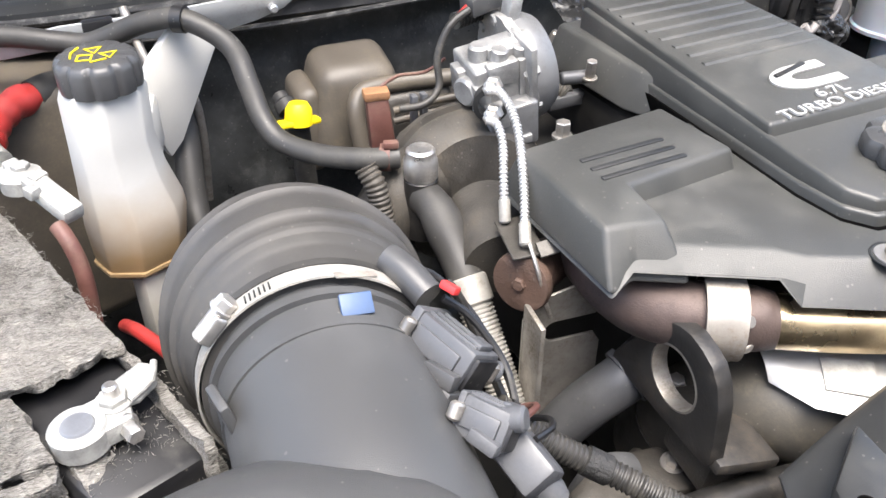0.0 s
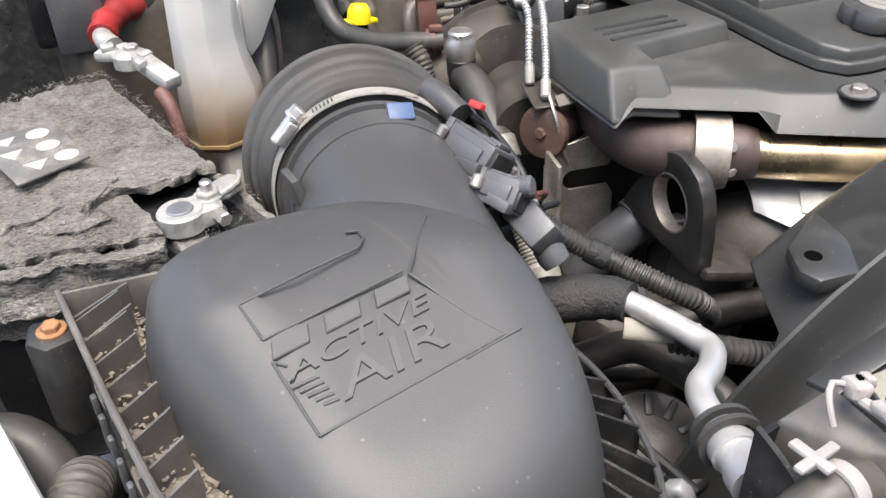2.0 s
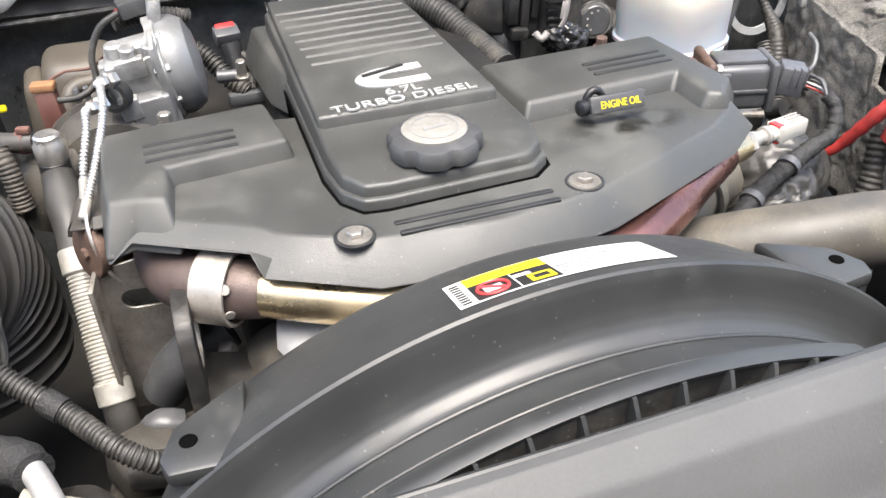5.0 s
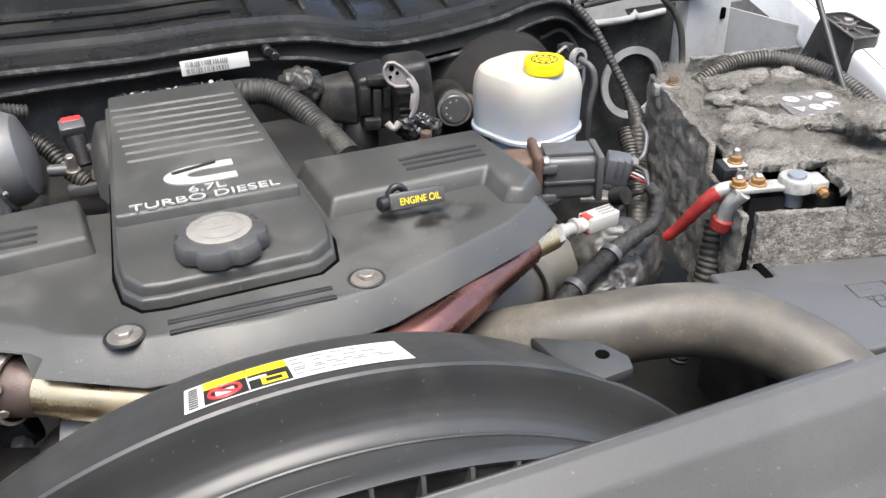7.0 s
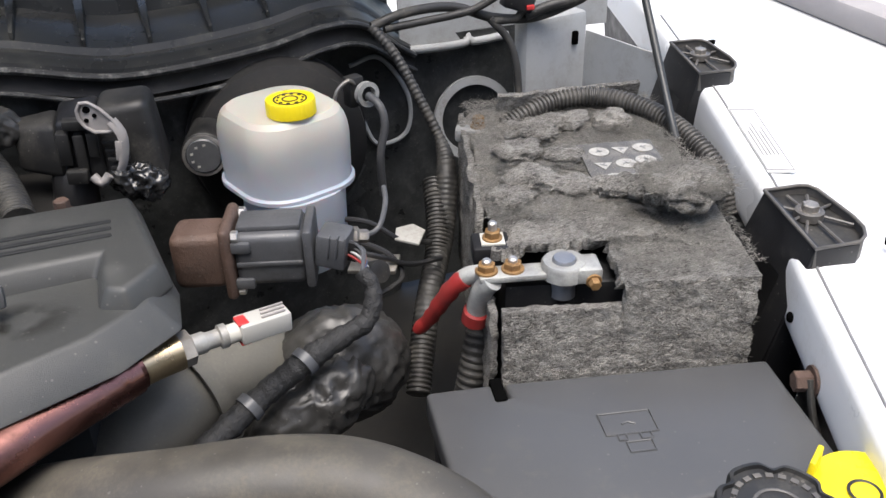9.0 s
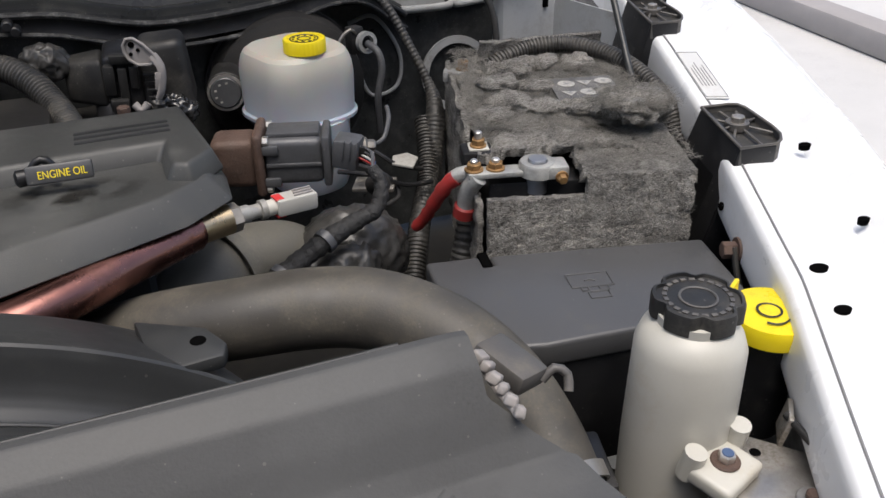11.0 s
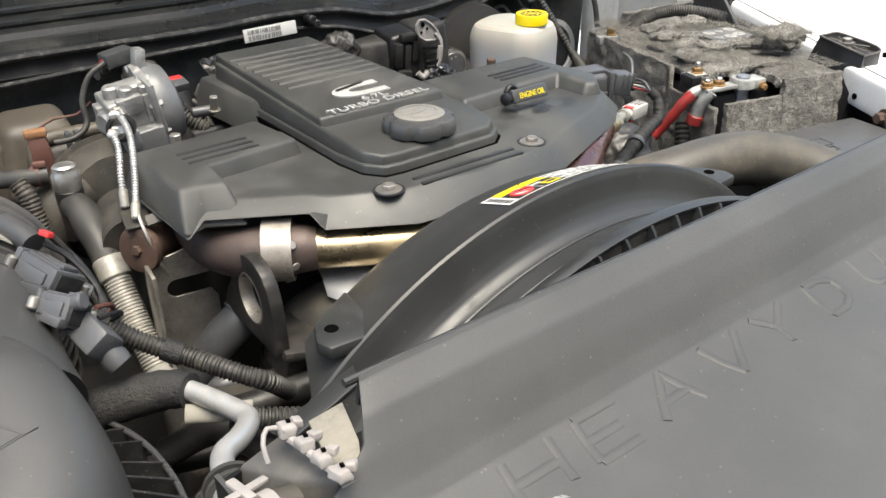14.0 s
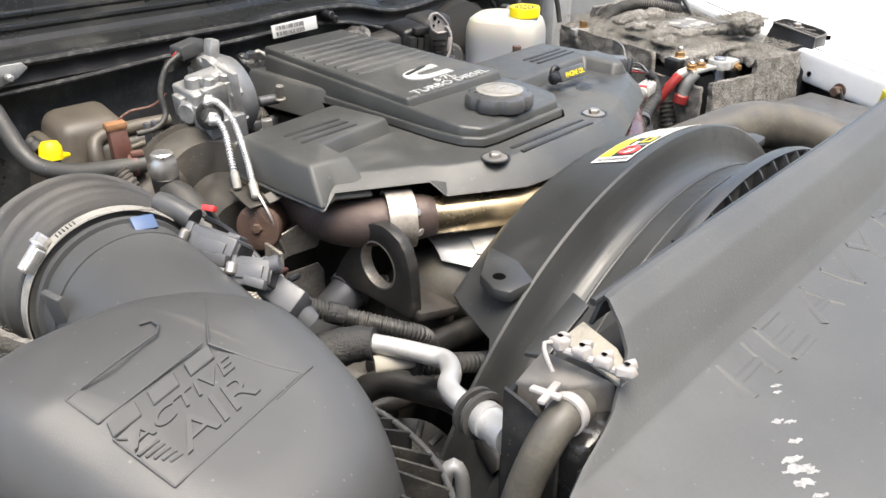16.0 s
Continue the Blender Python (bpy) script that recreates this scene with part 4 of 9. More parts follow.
part("neck", tube([(0.849, 0.3300, 1.240), (0.860, 0.3325, 1.240)], 0.0072, 14), "cream", gs)
cn = part("connector", box((0.877, 0.3365, 1.2395), (0.038, 0.019, 0.0155), 0.002, turn(0, 3, 14)), "milkgrey", gs, "white connector housing")
for dz in (-0.0082, 0.0082):
    part("lock", box((0.862, 0.3330, 1.2395 + dz), (0.008, 0.012, 0.0020), 0.0006, turn(0, 3, 14)), "inkred", cn, "red lock")
for dy in (-0.0050, 0.0, 0.0050):
    part("rib", box((0.885, 0.3385 + dy, 1.2475), (0.018, 0.0018, 0.002), 0.0004, turn(0, 3, 14)), "clipwhite", cn)
# ---- lifting eye ----
le = thing("lifting_eye", "black steel engine lifting eye with a large worn hole", "lifting eye", (0.308, 0.275, 1.15))
eye_m = Matrix.Translation((0.321, 0.294, 1.202)) @ Matrix.Rotation(radians(87), 4, "Z") @ Matrix.Rotation(radians(90), 4, "X")
bm = B()
rim, hol = [], []
shape = [(0.066, -0.038), (0.064, -0.030), (0.054, -0.014), (0.033, 0.014), (0.022, 0.031), (0.014, 0.038), (0.004, 0.042), (-0.008, 0.0435), (-0.019, 0.041), (-0.030, 0.036), (-0.038, 0.026), (-0.043, 0.012), (-0.0455, -0.010), (-0.047, -0.036), (-0.044, -0.0395), (-0.030, -0.0405), (0.005, -0.040), (0.040, -0.0395)]
SPOKES = 72
for i in range(SPOKES):
    a = 2 * math.pi * i / SPOKES
    c, s = math.cos(a), math.sin(a)
    hol.append((0.0240 * c, 0.0240 * s))
    best = 0.03
    for (x0, y0), (x1, y1) in zip(shape, shape[1:] + shape[:1]):
        den = c * (y1 - y0) - s * (x1 - x0)
        if abs(den) > 1e-9:
            t = (x0 * (y1 - y0) - y0 * (x1 - x0)) / den
            k = (x0 * s - y0 * c) / den
            if t > 0 and -1e-6 <= k <= 1 + 1e-6:
                best = max(best, t)
    rim.append((best * c, best * s))
fr = [[bm.verts.new((x, y, z)) for x, y in p] for z in (-0.006, 0.006) for p in (rim, hol)]
for i in range(SPOKES):
    j = (i + 1) % SPOKES
    bm.faces.new((fr[0][i], fr[0][j], fr[1][j], fr[1][i]))
    bm.faces.new((fr[2][i], fr[2][j], fr[3][j], fr[3][i]))
    bm.faces.new((fr[0][i], fr[0][j], fr[2][j], fr[2][i]))
    bm.faces.new((fr[1][i], fr[1][j], fr[3][j], fr[3][i]))
bev(bm, 0.001, 2, 40)
bm.transform(eye_m)
part("plate", bm, "blackiron", le)
part("rim", ring(eye_m @ Vector((0, 0, 0.0)), eye_m.to_3x3() @ Vector((0, 0, 1)), 0.0228, 0.0016, 40, 0.0124), "dullsteel", le, "bare worn rim of the hole")
part("foot", box((0.345, 0.275, 1.160), (0.05, 0.075, 0.010), 0.003, turn(0, 12, -8)), "blackiron", le)
part("foot", box((0.350, 0.275, 1.138), (0.05, 0.05, 0.035), 0.004, turn(0, 12, -8)), "iron", le)

# ---- wastegate drum, bracket and pipes below the cover ----
wg = thing("exhaust_valve", "rusty brown drum-shaped exhaust valve with a steel lever", "exhaust valve", (0.27, 0.41, 1.19))
wd = Vector((-0.86, -0.48, 0.14)).normalized()
wc = Vector((0.261, 0.399, 1.2275))
part("drum", lathe([(0.0145, -0.045), (0.0175, -0.041), (0.0175, -0.006), (0.0218, -0.005), (0.0228, -0.001), (0.0218, 0.003), (0.019, 0.004), (0.006, 0.0035)], aim(wc, wc + wd), 36), "rust", wg)
part("bolt", hexbolt(wc + wd * 0.003, wc + wd * 0.007, 0.005, 0.0), "rust", wg)
part("lever", tube([(0.266, 0.404, 1.262), (0.265, 0.391, 1.250), (0.267, 0.384, 1.235), (0.272, 0.383, 1.215), (0.279, 0.386, 1.198)], 0.0016, 8), "steel", wg, "thin bright steel rod")
part("lever_plate", bev(merge(box((0.2675, 0.416, 1.2530), (0.024, 0.044, 0.0022), 0, turn(4, -4, -12)), box((0.277, 0.393, 1.256), (0.016, 0.012, 0.0022), 0, turn(30, -10, -12))), 0.0006, 1), "iron", wg, "bent dirty plate under the braided lines")
part("spring", tube([(0.284, 0.43, 1.262), (0.300, 0.425, 1.260)], 0.006, 12, rib=0.002, pitch=0.0025), "steel", wg)

bk = thing("heat_bracket", "bare sheet-steel bracket with an oblong slot", "bracket", (0.30, 0.39, 1.06))
bm = B()
out = [(-0.03, -0.12), (0.03, -0.12), (0.034, -0.06), (0.034, -0.020), (0.028, -0.010)] + [(-0.004 + 0.009 * math.cos(radians(a)), -0.001 + 0.009 * math.sin(radians(a))) for a in range(270, 89, -20)] + [(0.028, 0.008), (0.034, 0.020), (0.026, 0.033), (0.008, 0.038), (-0.018, 0.032), (-0.03, 0.016)]
loft(bm, [[(x, y, -0.0012) for x, y in out], [(x, y, 0.0012) for x, y in out]])
bev(bm, 0.0005, 1, 40)
bm.transform(Matrix.Translation((0.287, 0.385, 1.185)) @ Matrix.Rotation(radians(-8), 4, "Z") @ Matrix.Rotation(radians(90), 4, "X"))
part("sheet", bm, "dullsteel", bk)
part("flange", box((0.258, 0.375, 1.145), (0.004, 0.03, 0.14), 0.001, turn(0, 0, -8)), "dullsteel", bk)

el = thing("coolant_elbow", "bare metal cast coolant elbow low beside the engine", "pipe elbow", (0.32, 0.36, 1.08))
part("elbow", tube([(0.288, 0.372, 1.092), (0.304, 0.360, 1.124), (0.326, 0.352, 1.146), (0.35, 0.354, 1.158)], 0.0195, 24), "darkalu", el)
part("lip", ring((0.330, 0.352, 1.148), (0.9, 0, 0.5), 0.0195, 0.003, 36, 0.007), "darkalu", el)
part("bolt", hexbolt((0.345, 0.32, 1.158), (0.345, 0.318, 1.168), 0.006, 0.009), "steel", el)

ch = thing("charge_pipe", "large dusty brown charge-air hose under the crossover pipe", "hose", (0.44, 0.27, 1.08))
part("hose", tube([(0.382, 0.35, 1.05), (0.384, 0.328, 1.105), (0.396, 0.295, 1.144), (0.432, 0.258, 1.152), (0.52, 0.236, 1.14)], 0.041, 30), "hose", ch)
part("collar", tube([(0.382, 0.352, 1.045), (0.384, 0.335, 1.09)], 0.044, 26), "blackiron", ch)
hs = thing("heat_shield", "bare aluminium heat shield sheet with a pale label", "heat shield", (0.44, 0.25, 1.18))
edge_far = [(0.389, 0.304), (0.43, 0.272), (0.47, 0.250), (0.53, 0.232), (0.58, 0.228)]
edge_near = [(0.380, 0.272), (0.390, 0.240), (0.418, 0.213), (0.47, 0.192), (0.56, 0.18)]


def shield_sheet(u, v, lift=0.0):
    k = min(int(u * 4), 3)
    f = u * 4 - k
    a, b = Vector(edge_far[k]).lerp(Vector(edge_far[k + 1]), f), Vector(edge_near[k]).lerp(Vector(edge_near[k + 1]), f)
    p = a.lerp(b, v)
    return (p.x, p.y, 1.2055 - 0.004 * v - 0.012 * v ** 3 + lift)


part("sheet", shell(grid(24, 10, shield_sheet), 0.0015), "alu", hs)
part("label", shell(grid(4, 3, lambda u, v: shield_sheet(0.22 + 0.2 * u + 0.05 * v, 0.35 + 0.45 * v, 0.0022)), 0.0004), "labelprint", hs, "pale stuck-on label")

kb = thing("cast_bracket", "brown-grey cast bracket plate low beside the loom", "bracket", (0.33, 0.26, 1.07))
part("plate", rough_up(prism([(0.292, 0.302), (0.302, 0.318), (0.335, 0.315), (0.352, 0.278), (0.346, 0.262), (0.318, 0.268), (0.300, 0.285)], 1.085, lambda x, y: 1.112 + 0.08 * (0.32 - x), 0.004, 0.003), 0.001, 60), "iron", kb)
part("arm", tube([(0.268, 0.318, 1.085), (0.272, 0.310, 1.112), (0.284, 0.302, 1.124), (0.300, 0.300, 1.118)], lambda s: 0.011, 14, flat=0.6), "darkalu", kb, "pale cast arm")
part("bolt", hexbolt((0.330, 0.292, 1.112), (0.330, 0.290, 1.120), 0.006, 0.009), "dullsteel", kb)
# dark machinery low in front of the engine: belts, pump and brackets
for nm, lbl, c, s, rz in (("water_pump", "dirty cast pump body low in the bay", (0.35, 0.31, 1.03), (0.09, 0.08, 0.09), 20), ("alternator_bracket", "dirty cast bracket low in the bay", (0.27, 0.30, 1.03), (0.08, 0.07, 0.09), -12), ("support_casting", "dirty grey casting beside the lifting eye", (0.270, 0.285, 1.10), (0.06, 0.05, 0.05), 28)):
    solo(nm, rough_up(box(c, s, 0.012, turn(8, 6, rz), 3), 0.003, 40), "iron", lbl, nm.replace("_", " "))
al = thing("alternator", "black alternator with a slotted end housing", "alternator", (0.235, 0.185, 1.02))
am = aim((0.238, 0.190, 1.055), (0.220, 0.155, 1.12))
part("body", lathe([(0.02, -0.02), (0.042, -0.018), (0.046, 0.0), (0.046, 0.03), (0.041, 0.042), (0.02, 0.046)], am, 40), "blackiron", al)
for i in range(12):
    a = 2 * math.pi * i / 12
    p = am @ Vector((0.031 * math.cos(a), 0.031 * math.sin(a), 0.0445))
    # black block on the closed housing, paints the dark of a vent slot
    part("vent", box(p, (0.016, 0.006, 0.004), 0.001, am.to_3x3() @ Matrix.Rotation(a, 3, "Z")), "ink", al)
part("hub", lathe([(0.016, 0.04), (0.016, 0.052), (0.006, 0.054)], am, 24), "blackiron", al)
for i, pts in enumerate([[(0.262, 0.250, 1.128), (0.292, 0.242, 1.13), (0.34, 0.237, 1.13), (0.40, 0.23, 1.125)], [(0.20, 0.235, 1.13), (0.235, 0.212, 1.15), (0.250, 0.175, 1.153), (0.258, 0.135, 1.15), (0.25, 0.09, 1.12)], [(0.17, 0.27, 1.10), (0.25, 0.235, 1.105), (0.33, 0.22, 1.10)], [(0.22, 0.12, 1.11), (0.28, 0.13, 1.12), (0.33, 0.16, 1.14)]]):
    solo("coolant_pipe", tube(pts, 0.014 - 0.002 * i, 16), "blackiron", "dark steel pipe crossing low in the bay", "pipe", group="low pipes")

# ---- fan shroud: an arch of black plastic round the fan ----
SX, SZ = 0.540, 0.915


def arch(y, r, a):
    """A point of the shroud at depth y, radius r and angle a from the top, in degrees."""
    return (SX + r * math.sin(radians(a)), y, SZ + r * math.cos(radians(a)))


PROFILE = [(0.205, 0.350), (0.202, 0.366), (0.199, 0.3685), (0.182, 0.3745), (0.165, 0.381), (0.128, 0.3935), (0.1245, 0.3945), (0.1225, 0.393), (0.1205, 0.388), (0.1185, 0.380), (0.116, 0.3715), (0.1125, 0.3645), (0.108, 0.359), (0.102, 0.3555), (0.096, 0.3545), (0.0935, 0.356), (0.0925, 0.3595), (0.0905, 0.3605), (0.075, 0.3655), (0.060, 0.3705), (0.048, 0.3755), (0.044, 0.379)]


def shroud_skin(u, v):
    k = v * (len(PROFILE) - 1)
    i = min(int(k), len(PROFILE) - 2)
    f = k - i
    a, y, r = -78 + 156 * u, PROFILE[i][0] * (1 - f) + PROFILE[i + 1][0] * f, PROFILE[i][1] * (1 - f) + PROFILE[i + 1][1] * f
    if y > 0.1245:
        # below the ears only the front wall of the arch goes on
        k = max(0.02, min(1.0, (42 - abs(a)) / 4))
        y, r = 0.1245 + (y - 0.1245) * k, 0.3935 + (r - 0.3935) * k
    return arch(y, r, a)


fs = thing("fan_shroud", "glossy black plastic radiator fan shroud with a warning sticker", "fan shroud", (SX, 0.12, 0.95))
part("arch", shell(grid(120, 63, shroud_skin), 0.0025), "shroud", fs, angle=24)
for y, r, t in ((0.0915, 0.3608, 0.0016), (0.066, 0.3690, 0.0013)):
    part("ridge", tube([arch(y, r, -44 + 84 * i / 42) for i in range(43)], t, 8, 0.01, smooth=False), "shroud", fs)
for a in (-23, -3.5, 8, 22, 34):
    p, q = Vector(arch(0.1075, 0.3545, a)), Vector(arch(0.104, 0.360, a))
    part("rivet", cyl(p, p + (q - p).normalized() * 0.0035, 0.0034, seg=16), "black", fs)
for s in (1, -1):
    ear = part("ear", prism([(SX + s * 0.200, 0.122), (SX + s * 0.243, 0.126), (SX + s * 0.247, 0.140), (SX + s * 0.236, 0.163), (SX + s * 0.19, 0.19)][::s], 1.234, lambda x, y: 1.2455, 0.003), "shroud", fs, "screw ear of the shroud")
    part("hole", cyl((SX + s * 0.229, 0.148, 1.2447), (SX + s * 0.229, 0.148, 1.2462), 0.0055), "void", ear)


# sticker that follows the arch
def on_arch(u, v, lift):
    """u across the sticker, v from its front to its back edge."""
    y = 0.134 + 0.038 * v
    r = 0.3935 - (y - 0.128) * 0.337 + 0.0007 + lift
    return arch(y, r, -9.6 + 21.2 * u)


def decal(name, u0, u1, v0, v1, lift, mat_name, parent, label="", nx=10, ny=2):
    return part(name, shell(grid(nx, ny, lambda a, b: on_arch(u0 + (u1 - u0) * a, v0 + (v1 - v0) * b, lift)), 0.00025), mat_name, parent, label)


st = decal("sticker", 0, 1, 0, 1, 0.0003, "white", fs, "white, yellow and black warning sticker", 30, 4)
decal("band", 0.085, 0.46, 0.66, 0.97, 0.0007, "inkyellow", st)
decal("field", 0.085, 0.46, 0.04, 0.64, 0.0007, "ink", st)
decal("mark", 0.33, 0.44, 0.10, 0.38, 0.0010, "inkyellow", st)
decal("mark", 0.35, 0.42, 0.17, 0.31, 0.0013, "ink", st)
decal("bars", 0.272, 0.278, 0.05, 0.62, 0.0010, "white", st)
for k in range(9):
    decal("bars", 0.018, 0.06, 0.08 + 0.095 * k, 0.13 + 0.095 * k, 0.0007, "ink", st, nx=2, ny=1)
rg = []
for k in range(25):
    a = 2 * math.pi * k / 24
    rg.append(Vector(on_arch(0.175 + 0.068 * math.cos(a), 0.33 + 0.24 * math.sin(a), 0.0012)))
part("prohibition", tube(rg, 0.0011, 6, 0.01, smooth=False), "inkred", st)
part("prohibition", tube([on_arch(0.12, 0.5, 0.0012), on_arch(0.175, 0.33, 0.0012), on_arch(0.23, 0.16, 0.0012)], 0.0011, 6), "inkred", st)
decal("mark", 0.135, 0.215, 0.22, 0.42, 0.0010, "white", st)
decal("mark", 0.28, 0.36, 0.42, 0.52, 0.0010, "white", st)
b = B()
merge(b, wordmesh("!", 0.007, Matrix.Translation(on_arch(0.275, 0.80, 0.0012)), 0.0002))
part("mark", b, "ink", st)
decal("rule", 0.47, 0.985, 0.06, 0.075, 0.0007, "inkgrey", st)
random.seed(11)
for row, (v, n) in enumerate(((0.86, 4), (0.66, 5), (0.46, 6), (0.36, 6), (0.18, 3))):
    u = 0.475
    for k in range(n):
        w = random.uniform(0.03, 0.075)
        if u + w < 0.985:
            decal("print", u, u + w, v - 0.03, v + 0.025, 0.0007, "inkgrey", st, nx=3, ny=1)
        u += w + random.uniform(0.02, 0.05)

# ---- radiator tank edge with its row of ribs ----
rt = thing("radiator_tank", "black plastic radiator tank with a ribbed upper edge", "radiator", (SX, 0.04, 1.0))
part("lip", shell(grid(60, 3, lambda u, v: arch(0.047 - 0.012 * v, 0.3895 + 0.0015 * math.sin(3 * v), -21 + 43 * u)), 0.003), "shroud", rt)
part("channel", shell(grid(60, 3, lambda u, v: arch(0.040, 0.388 - 0.035 * v, -24 + 49 * u)), 0.003), "blackdusty", rt)
for k in range(10):
    a = -19 + 4.3 * k
    p = [arch(0.038, 0.3885, a), arch(0.038, 0.362, a - 0.3), arch(0.012, 0.352, a - 0.5), arch(0.012, 0.358, a - 0.4), arch(0.034, 0.3885, a)]
    part("rib", loft(B(), [p, [Vector(q) + Vector((0.0025, 0, 0)) for q in p]]), "shroud", rt)
part("core", box((SX, 0.03, 1.035), (0.70, 0.05, 0.40), 0.01), "dark", rt)

# ---- grille closing panel with raised letters ----
SHIELD = [(0.030, 1.276), (0.022, 1.298), (0.018, 1.3035), (0.012, 1.304), (-0.004, 1.294), (-0.018, 1.277), (-0.030, 1.260), (-0.040, 1.2495), (-0.060, 1.2430), (-0.110, 1.2360), (-0.170, 1.2290), (-0.230, 1.217), (-0.30, 1.190)]


def shield_at(x, y):
    """The panel's height."""
    for (y0, z0), (y1, z1) in zip(SHIELD, SHIELD[1:]):
        if y <= y0 and y >= y1:
            return z0 + (z1 - z0) * (y0 - y) / (y0 - y1)
    return SHIELD[-1][1]


# the panel's edge by the air filter box: depth and x
CORNER = [(-0.03, 0.256), (-0.018, 0.252), (0.0, 0.242), (0.013, 0.234), (0.027, 0.197), (0.034, 0.157), (0.043, 0.120), (0.06, 0.098), (0.30, 0.07)]


def shield_skin(u, v):
    k = v * (len(SHIELD) - 1)
    i = min(int(k), len(SHIELD) - 2)
    f = k - i
    y = SHIELD[i][0] * (1 - f) + SHIELD[i + 1][0] * f
    z = SHIELD[i][1] * (1 - f) + SHIELD[i + 1][1] * f
    w = max(0.0, -y - 0.01)
    left = float(np.interp(-y, [p[0] for p in CORNER], [p[1] for p in CORNER]))
    right = 0.906 + 0.042 * min(1, max(0, w - 0.005) / 0.028) + 0.40 * max(0, w - 0.033)
    x = left + (right - left) * u
    edge = min(u, 1 - u) * (right - left)
    return (x, y, z - 0.0012 * math.exp(-edge / 0.006) + 0.0015 * math.sin(x * 7))


HOLE = (0.582, -0.214, 4.0, 0.038, 0.030)


def in_hole(p):
    """Inside the cut-out near the panel's front edge."""
    a, c = radians(HOLE[2]), Vector((p.x - HOLE[0], p.y - HOLE[1]))
    return abs(c.x * math.cos(a) + c.y * math.sin(a)) < HOLE[3] and abs(-c.x * math.sin(a) + c.y * math.cos(a)) < HOLE[4]


sp = thing("grille_shield", "satin dark grey plastic closing panel with raised HEAVY DUTY lettering", "panel", (0.56, -0.08, 1.2))
panel = grid(120, 84, shield_skin)
bmesh.ops.delete(panel, geom=[f for f in panel.faces if in_hole(f.calc_center_median())], context="FACES")
part("panel", shell(panel, 0.003), "shield", sp, angle=60)
# solid block, its near-black colour stands for the shade below the cut-out
part("cutout_shade", box((0.60, -0.196, 1.190), (0.17, 0.10, 0.04), 0.004, turn(0, 0, 12)), "dark", sp, "dark block coloured as the shade under the cut-out")
part("loose_film", crumple((0.592, -0.202, 1.207), (0.018, 0.012, 0.005), turn(0, 0, 40), 0.004, 60), "card", sp, "torn pale film in the cut-out", angle=60)
part("rim", tube([(0.244 + 0.657 * i / 20, 0.021, 1.2995 + 0.0015 * math.sin((0.244 + 0.657 * i / 20) * 7)) for i in range(20)], 0.0028, 8, 0.05), "shroud", sp)


def stroke(pts, r=0.0036):
    P = []
    fine = [Vector(a).lerp(Vector(b), k / 10) for a, b in zip(pts, pts[1:]) for k in range(10)] + [Vector(pts[-1])]
    for x, y in fine:
        P.append((x, y, shield_at(x, y) + 0.0015 * math.sin(x * 7)))
    b = tube(P, r, 14, 0.004, smooth=False)
    for v in b.verts:
        z = shield_at(v.co.x, v.co.y) + 0.0015 * math.sin(v.co.x * 7)
        k = (v.co.z - z) / r
        v.co.z = z - 0.00015 + (0.0012 * k if k > 0 else 0.002 * k)
    return b


GLYPH = {"H": [[(0, 0), (0, 1)], [(0.72, 0), (0.72, 1)], [(0, 0.5), (0.72, 0.5)]], "E": [[(0, 0), (0, 1)], [(0, 0), (0.7, 0)], [(0, 0.5), (0.6, 0.5)], [(0, 1), (0.7, 1)]],
         "A": [[(0, 0), (0.4, 1)], [(0.4, 1), (0.8, 0)], [(0.15, 0.38), (0.65, 0.38)]], "V": [[(0, 1), (0.4, 0)], [(0.4, 0), (0.8, 1)]], "Y": [[(0, 1), (0.38, 0.5)], [(0.76, 1), (0.38, 0.5)], [(0.38, 0.5), (0.38, 0)]],
         "D": [[(0, 0), (0, 1)], [(0, 1), (0.35, 1), (0.62, 0.82), (0.68, 0.5), (0.62, 0.18), (0.35, 0), (0, 0)]], "U": [[(0, 1), (0, 0.35), (0.1, 0.08), (0.34, 0), (0.58, 0.08), (0.68, 0.35), (0.68, 1)]], "T": [[(0, 1), (0.76, 1)], [(0.38, 1), (0.38, 0)]]}
for ch, x0 in (("H", 0.300), ("E", 0.360), ("A", 0.421), ("V", 0.485), ("Y", 0.546), ("D", 0.620), ("U", 0.688), ("T", 0.757), ("Y", 0.827)):
    b = B()
    for line in GLYPH[ch]:
        merge(b, stroke([(x0 + 0.052 * a + 0.006 * c, -0.0735 + 0.031 * c) for a, c in line]))
    part("letter", b, "shield", sp)
random.seed(3)
for x, y, s in ((0.321, -0.078, 0.004), (0.315, -0.081, 0.003), (0.288, -0.093, 0.004), (0.294, -0.099, 0.004), (0.279, -0.108, 0.005), (0.262, -0.113, 0.007), (0.256, -0.119, 0.009), (0.249, -0.126, 0.007), (0.246, -0.136, 0.005), (0.236, -0.146, 0.004), (0.262, -0.126, 0.004)):
    pts = [(s * (0.7 + random.random() * 0.7) * math.cos(a), s * 0.5 * (0.35 + random.random() * 0.9) * math.sin(a) - 0.5 * s * math.cos(a)) for a in [k * 0.42 for k in range(15)]]
    part("chip", prism([(x + a, y + b) for a, b in pts], shield_at(x, y) - 0.002, lambda a, b: shield_at(a, b) + 0.0015 * math.sin(a * 7) + 0.0003, 0), "scrape", sp, "pale scraped patch")
nb = part("clip_block", box((0.680, -0.164, 1.238), (0.034, 0.026, 0.024), 0.002, turn(4, 0, 2)), "black", sp, "black clip block with a hole")
part("clip_top", box((0.680, -0.164, 1.2506), (0.032, 0.024, 0.0014), 0.0005, turn(4, 0, 2)), "domegrey", nb, "grey plate with a round hole")
